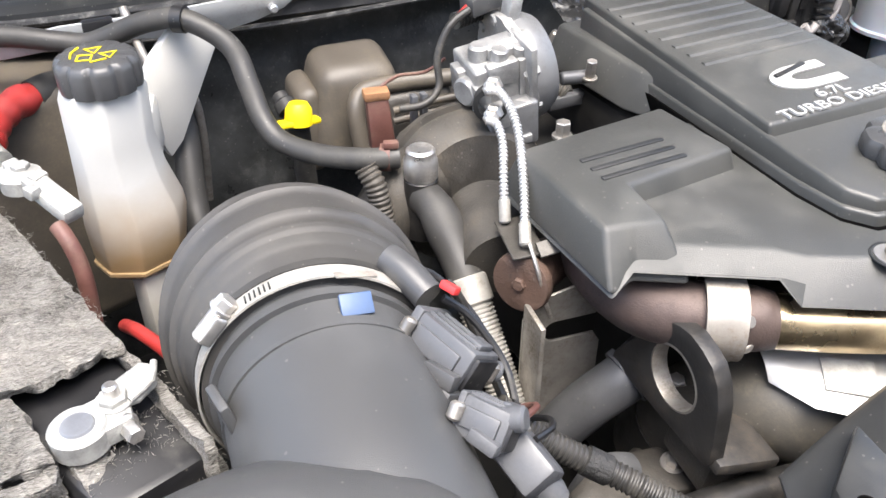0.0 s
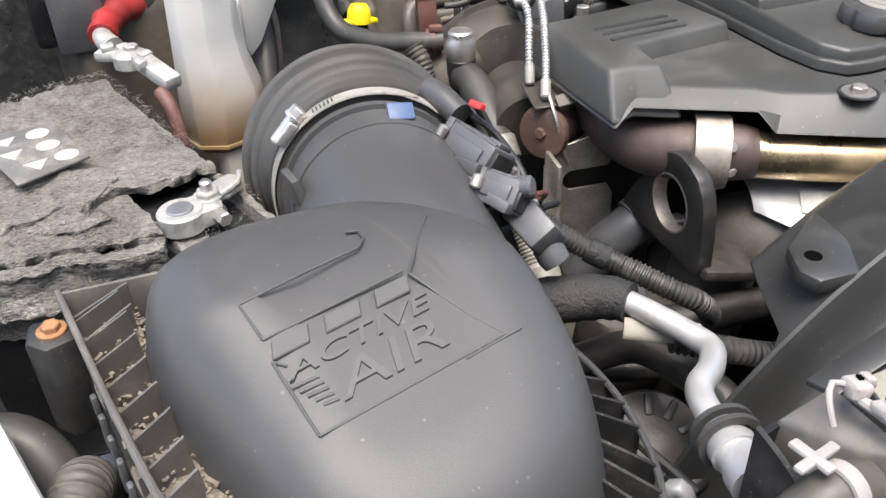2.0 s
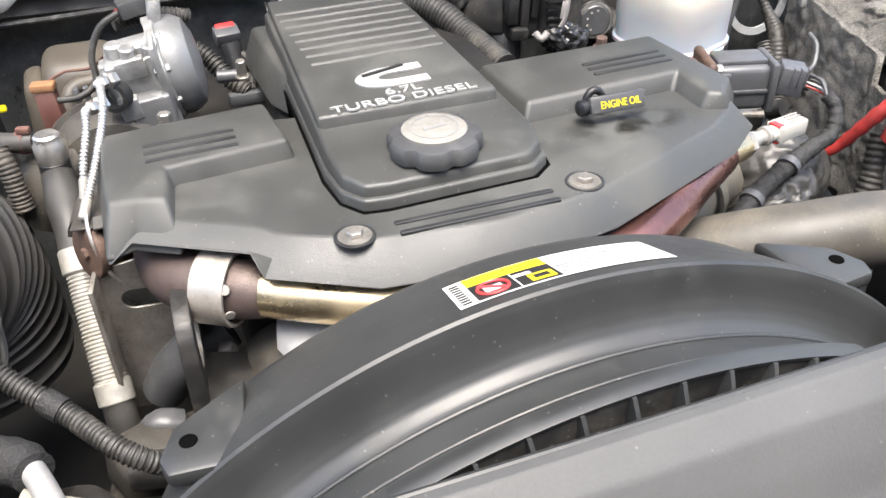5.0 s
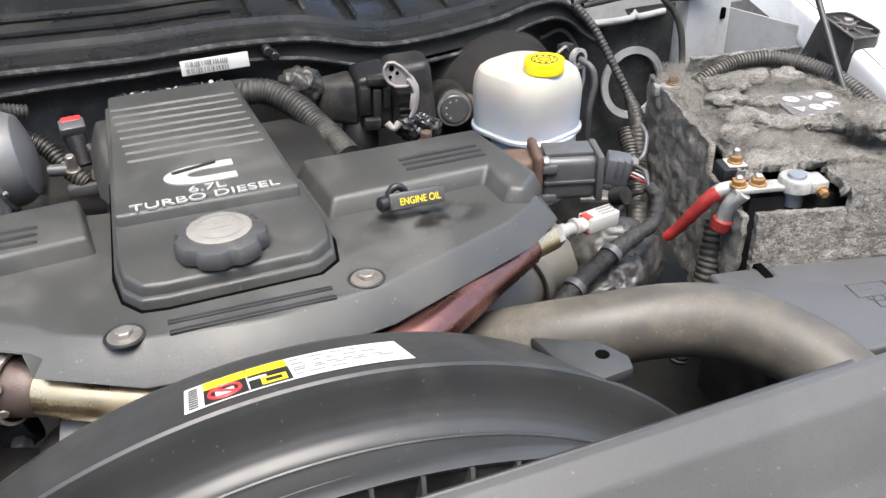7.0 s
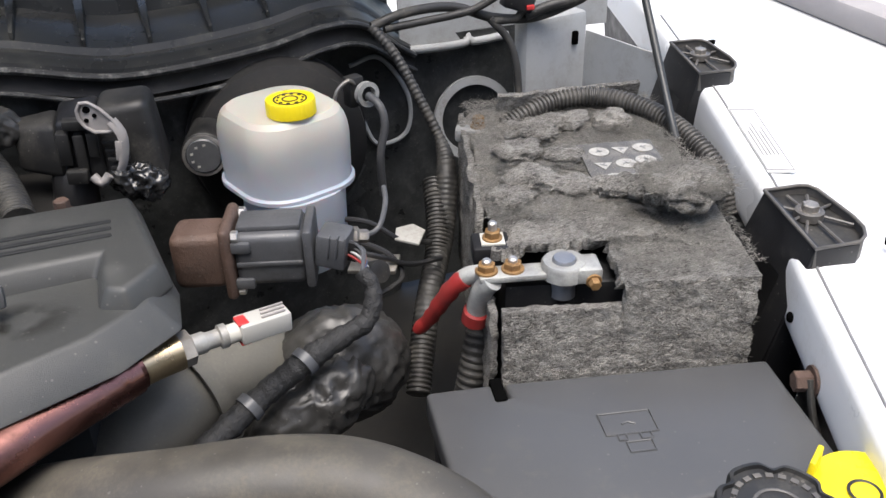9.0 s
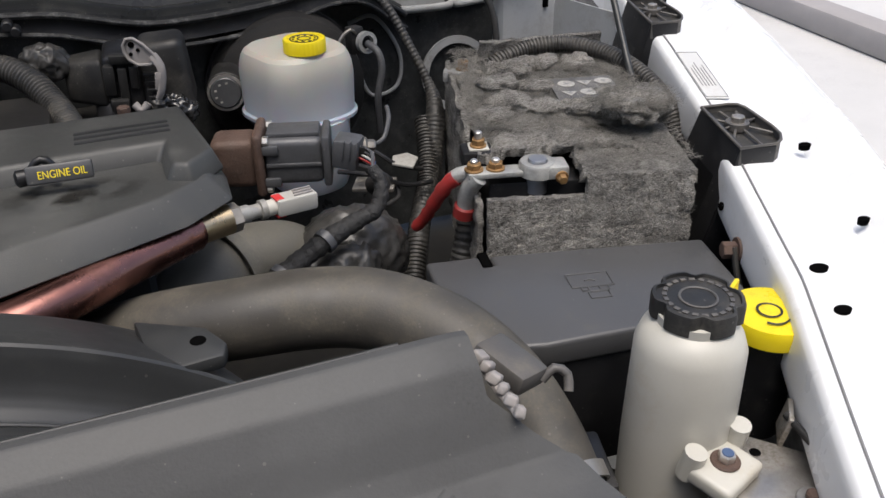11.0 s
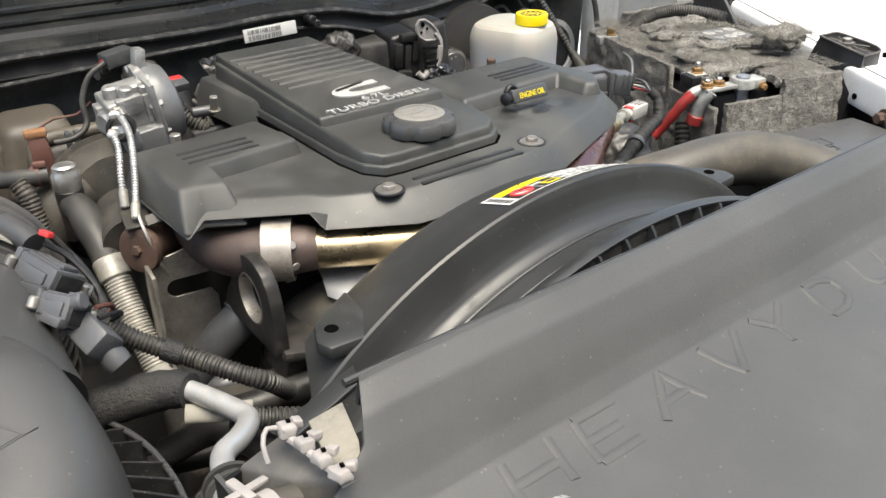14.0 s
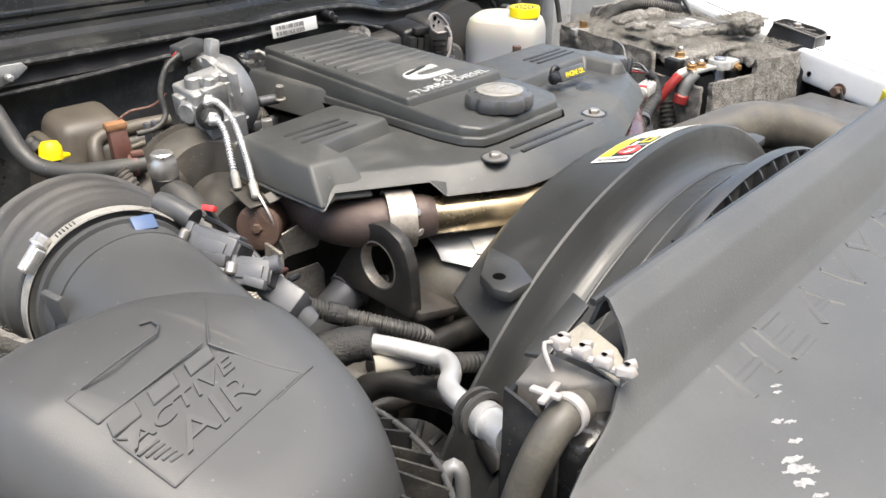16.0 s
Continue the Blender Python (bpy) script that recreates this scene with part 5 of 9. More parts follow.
part("hole", cyl((0.682, -0.164, 1.2507), (0.682, -0.1641, 1.2519), 0.0068, seg=24), "void", nb)
solo("grille_support", box((0.56, -0.33, 1.06), (0.95, 0.02, 0.28), 0.01), "shield", "dark grey support under the closing panel", "panel")

# ---- condenser bracket, hose, seal clips and air-conditioning pipe ----
ab = thing("radiator_bracket", "black plastic radiator bracket holding a rubber hose", "bracket", (0.185, 0.02, 1.1))
part("bracket", prism([(0.172, 0.031), (0.180, -0.022), (0.212, -0.024), (0.232, 0.002), (0.222, 0.034), (0.178, 0.034)], 1.195, lambda x, y: 1.243 + 0.22 * (x - 0.17), 0.004), "film", ab)
part("saddle", bev(loft(B(), [[(0.178, 0.036, 1.240), (0.212, 0.036, 1.244), (0.216, -0.020, 1.240), (0.196, -0.014, 1.236)], [(0.180, 0.034, 1.268), (0.210, 0.034, 1.277), (0.214, -0.018, 1.274), (0.198, 0.004, 1.266)]]), 0.003, 2), "greyrim", ab, "worn top of the bracket")
part("wall", shell(grid(10, 3, lambda u, v: (0.168 + 0.004 * math.sin(2.4 * u), 0.031 - 0.040 * u, 1.10 + 0.172 * v - 0.02 * u * v)), 0.003), "blackdusty", ab)
part("wall", shell(grid(10, 3, lambda u, v: (0.168 + 0.054 * u, 0.032 + 0.004 * math.sin(3 * u), 1.225 + 0.040 * v)), 0.003), "black", ab)
part("wall", shell(grid(8, 3, lambda u, v: (0.226 - 0.012 * u, -0.004 - 0.022 * u, 1.235 + 0.040 * v - 0.015 * u)), 0.003), "black", ab)
part("wall", box((0.195, -0.026, 1.195), (0.050, 0.004, 0.08), 0.001, turn(0, 0, -6)), "black", ab)
for k in range(2):
    part("web", box((0.186 + 0.016 * k, 0.022 - 0.008 * k, 1.245), (0.0025, 0.020, 0.024), 0.0006, turn(0, 0, 12)), "black", ab)
solo("seal_card", bev(loft(B(), [[(0.224, 0.030, 1.276), (0.246, 0.028, 1.280), (0.236, -0.004, 1.278), (0.226, -0.022, 1.270), (0.213, -0.022, 1.270)], [(0.224, 0.030, 1.279), (0.246, 0.028, 1.283), (0.236, -0.004, 1.281), (0.226, -0.022, 1.273), (0.213, -0.022, 1.273)]]), 0.0006), "card", "dirty beige seal card under the panel's edge", "seal card")
solo("edge_plate", bev(loft(B(), [[(0.212, 0.050, 1.262), (0.270, 0.052, 1.282), (0.262, 0.034, 1.282), (0.216, 0.034, 1.264)], [(0.212, 0.050, 1.266), (0.270, 0.052, 1.286), (0.262, 0.034, 1.286), (0.216, 0.034, 1.268)]]), 0.001), "shroud", "dark plastic edge plate behind the panel's corner", "plate")
solo("rubber_hose", tube([(0.192, -0.007, 1.263), (0.174, -0.008, 1.266), (0.158, -0.006, 1.254), (0.149, 0.002, 1.217), (0.144, 0.008, 1.17), (0.140, 0.010, 1.10), (0.140, 0.010, 1.0)], 0.0112, 20), "hose", "brown-black rubber hose bending down", "hose")
xc = thing("hose_clip", "white crossed plastic clip on the rubber hose", "clip", (0.172, 0.0, 1.28))
part("arm", box((0.170, 0.001, 1.2805), (0.028, 0.005, 0.003), 0.0012, turn(0, 8, 14)), "clipwhite", xc)
part("arm", box((0.168, 0.002, 1.2812), (0.0060, 0.020, 0.003), 0.0012, turn(0, 8, 10)), "clipwhite", xc)
part("band", ring((0.177, -0.0078, 1.2658), (1, 0.1, -0.1), 0.0114, 0.0016, 30, 0.008), "clipwhite", xc)
sc = thing("seal_strip", "dirty white plastic strip of seal clips at the panel corner", "clip strip", (0.2, 0.0, 1.285))
for k in range(4):
    p = Vector((0.205, 0.019, 1.290)).lerp(Vector((0.211, -0.025, 1.286)), k / 3)
    q = part("clip", rough_up(box(p, (0.0115, 0.0090, 0.007), 0.0022, turn(8, 8, 78 + 6 * k), 3), 0.0012, 160), "clipwhite", sc)
    part("pin", rough_up(box(p + Vector((0.007, 0.001, 0.001)), (0.007, 0.006, 0.005), 0.0012, turn(12, 8, 80 + 20 * k)), 0.0007, 200), "clipwhite", q)
    part("hole", box(p + Vector((0.002, 0.001, 0.0042)), (0.003, 0.0022, 0.001), 0, turn(8, 8, 78)), "void", q)
part("strip", tube([(0.203, 0.021, 1.287), (0.207, 0.0, 1.286), (0.212, -0.027, 1.282)], 0.0026, 8), "clipwhite", sc)
part("loop", tube([(0.204, 0.020, 1.290), (0.196, 0.024, 1.292), (0.190, 0.018, 1.288), (0.189, 0.012, 1.280)], 0.0015, 8), "clipwhite", sc)
ac = thing("air_conditioning_pipe", "bare aluminium air-conditioning pipe with two bends", "pipe", (0.215, 0.12, 1.19))
part("pipe", tube([(0.215, 0.200, 1.206), (0.223, 0.178, 1.207), (0.231, 0.152, 1.208), (0.232, 0.135, 1.210), (0.218, 0.118, 1.214), (0.200, 0.105, 1.218), (0.192, 0.090, 1.220), (0.188, 0.072, 1.221)], 0.0078, 20, 0.003), "alu", ac)
part("nut", lathe([(0.0095, 0), (0.0120, 0.001), (0.0128, 0.003), (0.0128, 0.010), (0.0112, 0.0105), (0.0112, 0.020), (0.0122, 0.021), (0.0122, 0.032)], aim((0.186, 0.063, 1.222), (0.181, 0.045, 1.224)), 24), "alu", ac, "bright union collar")
for k in range(2):
    part("seal", ring(Vector((0.1885, 0.071, 1.221)).lerp(Vector((0.187, 0.063, 1.222)), k), (0.25, 0.95, -0.05), 0.0135, 0.004, 30, 0.004), "rubber", ac)
part("sleeve", tube([(0.150, 0.248, 1.185), (0.178, 0.232, 1.196), (0.205, 0.212, 1.204), (0.216, 0.197, 1.206)], lambda s: 0.0165 - 0.0035 * s ** 3 + 0.0008 * math.sin(40 * s), 18), "weave", ac, "woven black sleeve")
part("hose", tube([(0.09, 0.25, 1.14), (0.12, 0.252, 1.168), (0.150, 0.248, 1.185)], 0.0172, 18), "weave", ac)
solo("white_tape", tube([(0.206, 0.187, 1.196), (0.229, 0.173, 1.195), (0.248, 0.163, 1.194)], 0.0072, 14, flat=0.5), "card", "white printed tape wrapped round a cable loom", "tape")
solo("cable_loom", tube([(0.232, 0.170, 1.190), (0.262, 0.155, 1.183), (0.295, 0.15, 1.17), (0.33, 0.16, 1.15)], 0.008, 14, rib=0.0018, pitch=0.0045), "loom", "black corrugated cable loom under the shroud", "cable loom", group="cable looms")
solo("coolant_pipe", tube([(0.1610, 0.0800, 1.0), (0.1625, 0.0780, 1.12), (0.1635, 0.0770, 1.165), (0.1650, 0.0755, 1.180), (0.1680, 0.0720, 1.1865), (0.1710, 0.0685, 1.180), (0.1725, 0.0670, 1.165), (0.1735, 0.0660, 1.12), (0.1740, 0.065, 1.0)], 0.0052, 18), "alu", "bare aluminium pipe bent in a tight arch", "pipe")
fd = thing("fan_duct", "black ribbed plastic duct beside the air filter box", "duct", (0.165, 0.12, 1.1))
part("sheet", shell(grid(8, 8, lambda u, v: (0.125 + 0.055 * u + 0.015 * v, 0.168 - 0.085 * v, 1.125 + 0.012 * u)), 0.003), "blackdusty", fd)
part("edge", tube([(0.176, 0.180, 1.150), (0.184, 0.140, 1.154), (0.196, 0.086, 1.152)], 0.0035, 8), "blackdusty", fd)
for k in range(7):
    a, c = Vector((0.177, 0.175, 1.152)).lerp(Vector((0.195, 0.09, 1.152)), k / 6), Vector((0.135, 0.135, 1.150)).lerp(Vector((0.150, 0.06, 1.150)), k / 6)
    part("fin", loft(B(), [[a, c, c - Vector((0, 0, 0.025)), a - Vector((0, 0, 0.02))], [q + Vector((0.0006, 0.0022, 0)) for q in (a, c, c - Vector((0, 0, 0.025)), a - Vector((0, 0, 0.02)))]]), "blackdusty", fd)

# ---- air filter box ----
bx = thing("air_filter_box", "dark grey plastic air filter box with an embossed panel", "air filter box", (0.03, 0.13, 1.1))


def lid_z(y):
    z = 1.2905 + 0.40 * (y - 0.180)
    return z if y < 0.19 else 1.2945 + 0.0035 * math.sin((y - 0.19) * 25) - 1.6 * max(0, y - 0.235) ** 1.5


LID = [(-0.020, 0.092), (-0.034, 0.138), (-0.054, 0.195), (-0.060, 0.230), (-0.046, 0.260), (-0.024, 0.280), (0.004, 0.291), (0.032, 0.293), (0.052, 0.286), (0.070, 0.268), (0.090, 0.243), (0.113, 0.214), (0.124, 0.180), (0.126, 0.140), (0.120, 0.108), (0.105, 0.082), (0.082, 0.066), (0.056, 0.058), (0.026, 0.057), (0.000, 0.066)]
mid = Vector((0.036, 0.165))
edge = spline([(*LID[-1], 0)] + [(x, y, 0) for x, y in LID] + [(*LID[0], 0)], 0.006)
edge = [Vector((p.x, p.y)) for p in edge][3:-4]
rings = []
for out, drop in ((0.024, None), (0.019, 0.056), (0.0145, 0.036), (0.0095, 0.021), (0.003, 0.0105), (-0.006, 0.0048), (-0.018, 0.0014), (-0.032, 0.0), (-0.044, 0.0)):
    P = []
    for e in edge:
        p = e + (e - mid).normalized() * out
        P.append((p.x, p.y, 1.165 if drop is None else lid_z(p.y) - drop))
    rings.append(P)
part("lid", loft(B(), rings), "lid", bx, angle=70)


def lid_stroke(pts, r=0.00075):
    return tube([(x, y, lid_z(y) - 0.0002) for x, y in pts], r, 8, 0.01, smooth=len(pts) > 3)


for pts in ([(-0.026, 0.186), (-0.020, 0.165)], [(-0.020, 0.165), (0.058, 0.181)], [(0.061, 0.179), (0.082, 0.148), (0.095, 0.1335)], [(0.070, 0.127), (0.104, 0.134)], [(0.061, 0.179), (0.073, 0.197), (0.086, 0.217)],
            [(-0.026, 0.186), (0.010, 0.196), (0.042, 0.2045)], [(0.042, 0.2045), (0.0475, 0.2115)], [(0.0475, 0.2115), (0.047, 0.2185)], [(0.047, 0.2185), (0.040, 0.2205)], [(-0.009, 0.113), (0.095, 0.1335)], [(-0.009, 0.113), (-0.019, 0.153)], [(-0.019, 0.153), (-0.013, 0.149)]):
    part("embossed_line", lid_stroke(pts), "lid", bx)
# the embossed mark: plain bars for the name, and the words below it
lm = lambda u, v: (-0.0175 + 0.086 * u - 0.004 * v, 0.115 + 0.050 * v + 0.0175 * u)
BARS = [(0.02 + 0.33 * k, 0.25 + 0.33 * k, 0.75, 0.93) for k in range(3)]
for u0, u1, v0, v1 in BARS:
    q = [lm(u0, v0), lm(u1, v0), lm(u1 + 0.03, v1), lm(u0 + 0.03, v1)]
    part("embossed_bar", bev(loft(B(), [[(x, y, lid_z(y) - 0.001) for x, y in q], [(x, y, lid_z(y) + 0.0013) for x, y in q]]), 0.0005, 1), "lid", bx, angle=15)
for k in range(5):
    part("embossed_line", lid_stroke([lm(0.06 + 0.03 * k, 0.44 - 0.07 * k), lm(0.22 + 0.012 * k, 0.42 - 0.07 * k)], 0.001), "lid", bx)
for text, u0, u1, v0, v1 in (("ACTIVE", 0.06, 0.96, 0.49, 0.67), ("AIR", 0.29, 0.97, 0.08, 0.42)):
    bm = wordmesh(text, 1.0, Matrix.Identity(4), 0.0014)
    lo = [min(v.co[i] for v in bm.verts) for i in (0, 1)]
    hi = [max(v.co[i] for v in bm.verts) for i in (0, 1)]
    bmesh.ops.subdivide_edges(bm, edges=[e for e in bm.edges if e.calc_length() > 0.2], cuts=2)
    for v in bm.verts:
        a, c = (v.co.x - lo[0]) / (hi[0] - lo[0]), (v.co.y - lo[1]) / (hi[1] - lo[1])
        x, y = lm(u0 + (u1 - u0) * a + 0.035 * c, v0 + (v1 - v0) * c)
        v.co = Vector((x, y, lid_z(y) + v.co.z * 0.9 + 0.0001))
    part("embossed_word", bm, "lid", bx, angle=30)
# fins of the tray along the lid's front and engine side
for k in range(16):
    e = edge[int(len(edge) * (0.64 + 0.345 * k / 15))]
    d = (e - mid).normalized()
    a, c = e + d * 0.016, e + d * 0.050
    n = Vector((-d.y, d.x)) * 0.0011
    side = [(a.x, a.y, 1.206), (c.x, c.y, 1.188), (c.x, c.y, 1.160), (a.x, a.y, 1.160)]
    part("rib", loft(B(), [[(x - n.x, y - n.y, z) for x, y, z in side], [(x + n.x, y + n.y, z) for x, y, z in side]]), "blackdusty", bx)
rim_ = [edge[int(len(edge) * (0.62 + 0.37 * k / 30))] for k in range(31)]
part("tray_lip", tube([(e + (e - mid).normalized() * 0.050).to_3d() + Vector((0, 0, 1.186)) for e in rim_], 0.0022, 8, 0.02), "plastic", bx)
# outlet tube
part("outlet", tube([(0.087, 0.225, 1.218), (0.088, 0.255, 1.230), (0.094, 0.300, 1.2345), (0.100, 0.345, 1.2345), (0.102, 0.372, 1.233)], lambda s: 0.0655 - 0.003 * math.sin(3.1 * s), 48, 0.006), "lid", bx)
part("collar", ring((0.1012, 0.360, 1.2338), (0.13, 0.98, -0.04), 0.0645, 0.0035, 64, 0.007), "lid", bx)
part("collar", ring((0.0985, 0.336, 1.2345), (0.13, 0.98, -0.02), 0.0622, 0.0022, 64, 0.004), "lid", bx)
part("latch", box((0.040, 0.335, 1.252), (0.006, 0.022, 0.05), 0.002, turn(0, -12, 8)), "lid", bx)
# tray with ribs
part("tray", prism([(-0.124, 0.328), (-0.118, 0.332), (0.0, 0.318), (0.10, 0.30), (0.12, -0.05), (-0.05, -0.08), (-0.072, 0.08)], 1.06, 1.196, 0.003), "black", bx)
part("tray_wall", tube([(-0.050, 0.02, 1.232), (-0.078, 0.11, 1.236), (-0.098, 0.20, 1.238), (-0.120, 0.318, 1.240)], 0.0022, 8, 0.02), "greyrim", bx)
part("tray_wall", loft(B(), [[(-0.050, 0.02, 1.07), (-0.078, 0.11, 1.07), (-0.098, 0.20, 1.07), (-0.122, 0.322, 1.07)], [(-0.050, 0.02, 1.232), (-0.078, 0.11, 1.236), (-0.098, 0.20, 1.238), (-0.120, 0.318, 1.240)]], False, False), "greyrim", bx)
part("tray_wall", box((-0.070, 0.318, 1.215), (0.10, 0.003, 0.045), 0.001, turn(0, 0, -3)), "greyrim", bx)
for k in range(10):
    y = 0.302 - 0.0235 * k
    x = -0.118 + 0.19 * (0.318 - y) ** 1.08
    w = 0.030 - 0.0008 * k
    p = [(x, y - 0.006, 1.229), (x + w, y + 0.003, 1.239), (x + w + 0.002, y + 0.004, 1.200), (x, y - 0.006, 1.198)]
    part("rib", loft(B(), [p, [(a, b + 0.0018, c) for a, b, c in p]]), "greyrim", bx)
for k in range(2):
    p = [(-0.117 + 0.008 * k, 0.296 - 0.024 * k, 1.232), (-0.080, 0.316 - 0.024 * k, 1.236), (-0.080, 0.316 - 0.024 * k, 1.20), (-0.117 + 0.008 * k, 0.296 - 0.024 * k, 1.20)]
    part("rib", loft(B(), [p, [(a, b + 0.0018, c) for a, b, c in p]]), "greyrim", bx)
for k in range(20):
    y = 0.27 - 0.02 * (k // 2)
    x = -0.1185 + 0.19 * (0.318 - y) ** 1.08
    part("comb", box((x - 0.003, y, 1.185 - 0.03 * (k % 2)), (0.004, 0.006, 0.016), 0.0015, turn(0, 0, 12)), "greyplastic", bx)
bs = part("boss", prism([(-0.142, 0.318), (-0.118, 0.314), (-0.113, 0.290), (-0.133, 0.284), (-0.145, 0.297)], 1.15, 1.224, 0.004), "blackdusty", bx)
part("bolt", hexbolt((-0.128, 0.302, 1.224), (-0.128, 0.302, 1.230), 0.0060, 0.0092), "rustlight", bs, "rusty hexagon bolt")
db = B()
random.seed(8)
for k in range(650):
    y = random.uniform(0.06, 0.31)
    x = -0.112 + 0.19 * (0.318 - y) ** 1.08 + random.uniform(0, 0.035)
    merge(db, box((x, y, 1.217 + random.uniform(0, 0.005)), (random.choice((0.0015, 0.002, 0.003, 0.006)), random.uniform(0.0008, 0.0025), 0.0012), 0, turn(random.uniform(-20, 20), random.uniform(-20, 20), random.uniform(0, 180))))
merge(db, shell(grid(40, 10, lambda u, v: (-0.118 + 0.19 * (0.318 - (0.31 - 0.25 * u)) ** 1.08 + 0.036 * v, 0.31 - 0.25 * u, 1.215 + 0.003 * math.sin(61 * u + 9 * v) * math.sin(23 * v + 40 * u))), 0.004))
solo("leaf_debris", db, "leafdirt", "dry leaf crumbs and dirt lying in the tray", "debris", kind="stuff")

solo("fender_corner", prism([(-0.168, 0.280), (-0.24, 0.30), (-0.24, 0.10), (-0.122, 0.10), (-0.145, 0.203)], 1.05, 1.192, 0.006), "paint", "white painted corner of the inner fender", "fender", kind="structure")
solo("braided_loom", tube([(-0.165, 0.20, 1.10), (-0.140, 0.235, 1.14), (-0.134, 0.262, 1.13), (-0.135, 0.29, 1.08)], 0.018, 18, rib=0.0016, pitch=0.004), "conduit", "grey braided cable sleeve beside the filter tray", "cable loom", group="cable looms")
solo("inlet_hose", tube([(-0.20, 0.30, 1.16), (-0.168, 0.298, 1.15), (-0.150, 0.276, 1.13), (-0.145, 0.25, 1.08)], 0.017, 16), "rubber", "dark rubber hose beside the filter tray", "hose")

# ---- intake bellows and clamp ----
ih = thing("intake_bellows", "large ribbed black rubber intake hose", "intake hose", (0.10, 0.45, 1.05))
line = spline([(0.102, 0.366, 1.232), (0.106, 0.395, 1.2285), (0.110, 0.430, 1.222), (0.114, 0.465, 1.205), (0.117, 0.495, 1.175), (0.118, 0.512, 1.13), (0.118, 0.517, 1.06)], 0.0015)
nl = len(line)
rr = []
for i in range(nl):
    s = i / (nl - 1)
    r = 0.0715 if s < 0.06 else 0.0715 + 0.0175 * min(1, (s - 0.06) / 0.22)
    if s > 0.19:
        r += 0.0036 * max(0.0, math.sin((s - 0.19) * 84)) ** 5 - 0.0004
    if abs(s - 0.17) < 0.012:
        r += 0.0012
    rr.append(r)
part("cuff", ring((0.1035, 0.381, 1.2303), (0.13, 0.98, -0.08), 0.0725, 0.0022, 64, 0.007), "rubber", ih, "smooth rubber cuff")
part("bellows", tube(line, lambda s: rr[min(nl - 1, int(round(s * (nl - 1))))], 56, smooth=False), "bellows", ih, angle=50)
hc = thing("hose_clamp", "bright steel worm-drive clamp on the intake hose", "hose clamp", (0.10, 0.37, 1.17))
cn_, cd_ = Vector((0.1025, 0.372, 1.2315)), Vector((0.13, 0.98, -0.06)).normalized()
part("band", ring(cn_, cd_, 0.0728, 0.0013, 72, 0.0125), "braidsteel", hc)


def on_band(name, c, size, a, r, mat_name, w=0.0006, seg=2):
    """A piece that sits on the band at angle a: size outwards, along the hose and round it."""
    out = Vector((math.cos(radians(a)), 0, math.sin(radians(a))))
    out = (out - cd_ * out.dot(cd_)).normalized()
    m = Matrix((out, cd_, out.cross(cd_))).transposed()
    return part(name, box(cn_ + out * r + cd_ * c, size, w, m, seg), mat_name, hc)


def band_point(a, r):
    out = Vector((math.cos(radians(a)), 0, math.sin(radians(a))))
    return cn_ + (out - cd_ * out.dot(cd_)).normalized() * r


on_band("housing", 0.0, (0.0085, 0.0150, 0.0200), 138, 0.0775, "steel", 0.0020, 3)
part("screw", cyl(band_point(129, 0.0800), band_point(146, 0.0800), 0.0046, seg=18), "steel", hc)
part("screw_head", hexbolt(band_point(130, 0.0800), band_point(124, 0.0806), 0.0062, 0.0070), "steel", hc)
for k in range(6):
    # the band stays whole: black bars paint the dark of its notches
    on_band("notch", 0.0, (0.0008, 0.0075, 0.0011), 120 - 2.4 * k, 0.0743, "ink")
tg = part("slot", box((0.128, 0.369, 1.3005), (0.026, 0.006, 0.0012), 0.0004, turn(-4, 18, 2)), "bandsteel", hc)
solo("blue_tag", box((0.1195, 0.3465, 1.2985), (0.019, 0.013, 0.003), 0.001, turn(38, 8, -4)), "blue", "small blue plastic tag on the outlet tube", "tag")

# ---- sensors on the outlet tube ----
def connector(name, label, c, size, rot, mat_name, at_):
    """A ribbed connector housing with its latch."""
    ob = thing(name, label, "connector", at_)
    m = rot
    part("housing", box(c, size, 0.0025, m), mat_name, ob)
    for k in (-1, 0, 1):
        part("rib", box(Vector(c) + m @ Vector((size[0] * 0.28 * k, 0, size[2] / 2)), (size[0] * 0.08, size[1] * 0.8, 0.003), 0.0006, m), mat_name, ob)
    for k in (-1, 1):
        part("rail", box(Vector(c) + m @ Vector((size[0] * 0.52 * k, 0, 0)), (0.003, size[1] * 0.7, size[2] * 0.5), 0.001, m), mat_name, ob)
        part("screw", cyl(Vector(c) + m @ Vector((size[0] * 0.62 * k, -size[1] * 0.45 * k, -size[2] * 0.2)), Vector(c) + m @ Vector((size[0] * 0.62 * k, -size[1] * 0.45 * k, size[2] * 0.25)), 0.0042, seg=12), "dullsteel", ob, "small steel screw")
    part("collar", box(Vector(c) + m @ Vector((0, size[1] * 0.46, 0)), (size[0] * 1.08, size[1] * 0.14, size[2] * 1.08), 0.0015, m), mat_name, ob)
    part("seal", box(Vector(c) + m @ Vector((0, -size[1] * 0.5, 0)), (size[0] * 0.8, size[1] * 0.12, size[2] * 0.8), 0.0015, m), "black", ob)
    part("latch", box(Vector(c) + m @ Vector((0, -size[1] * 0.3, size[2] / 2 + 0.0015)), (size[0] * 0.5, size[1] * 0.25, 0.004), 0.001, m), mat_name, ob)
    return ob


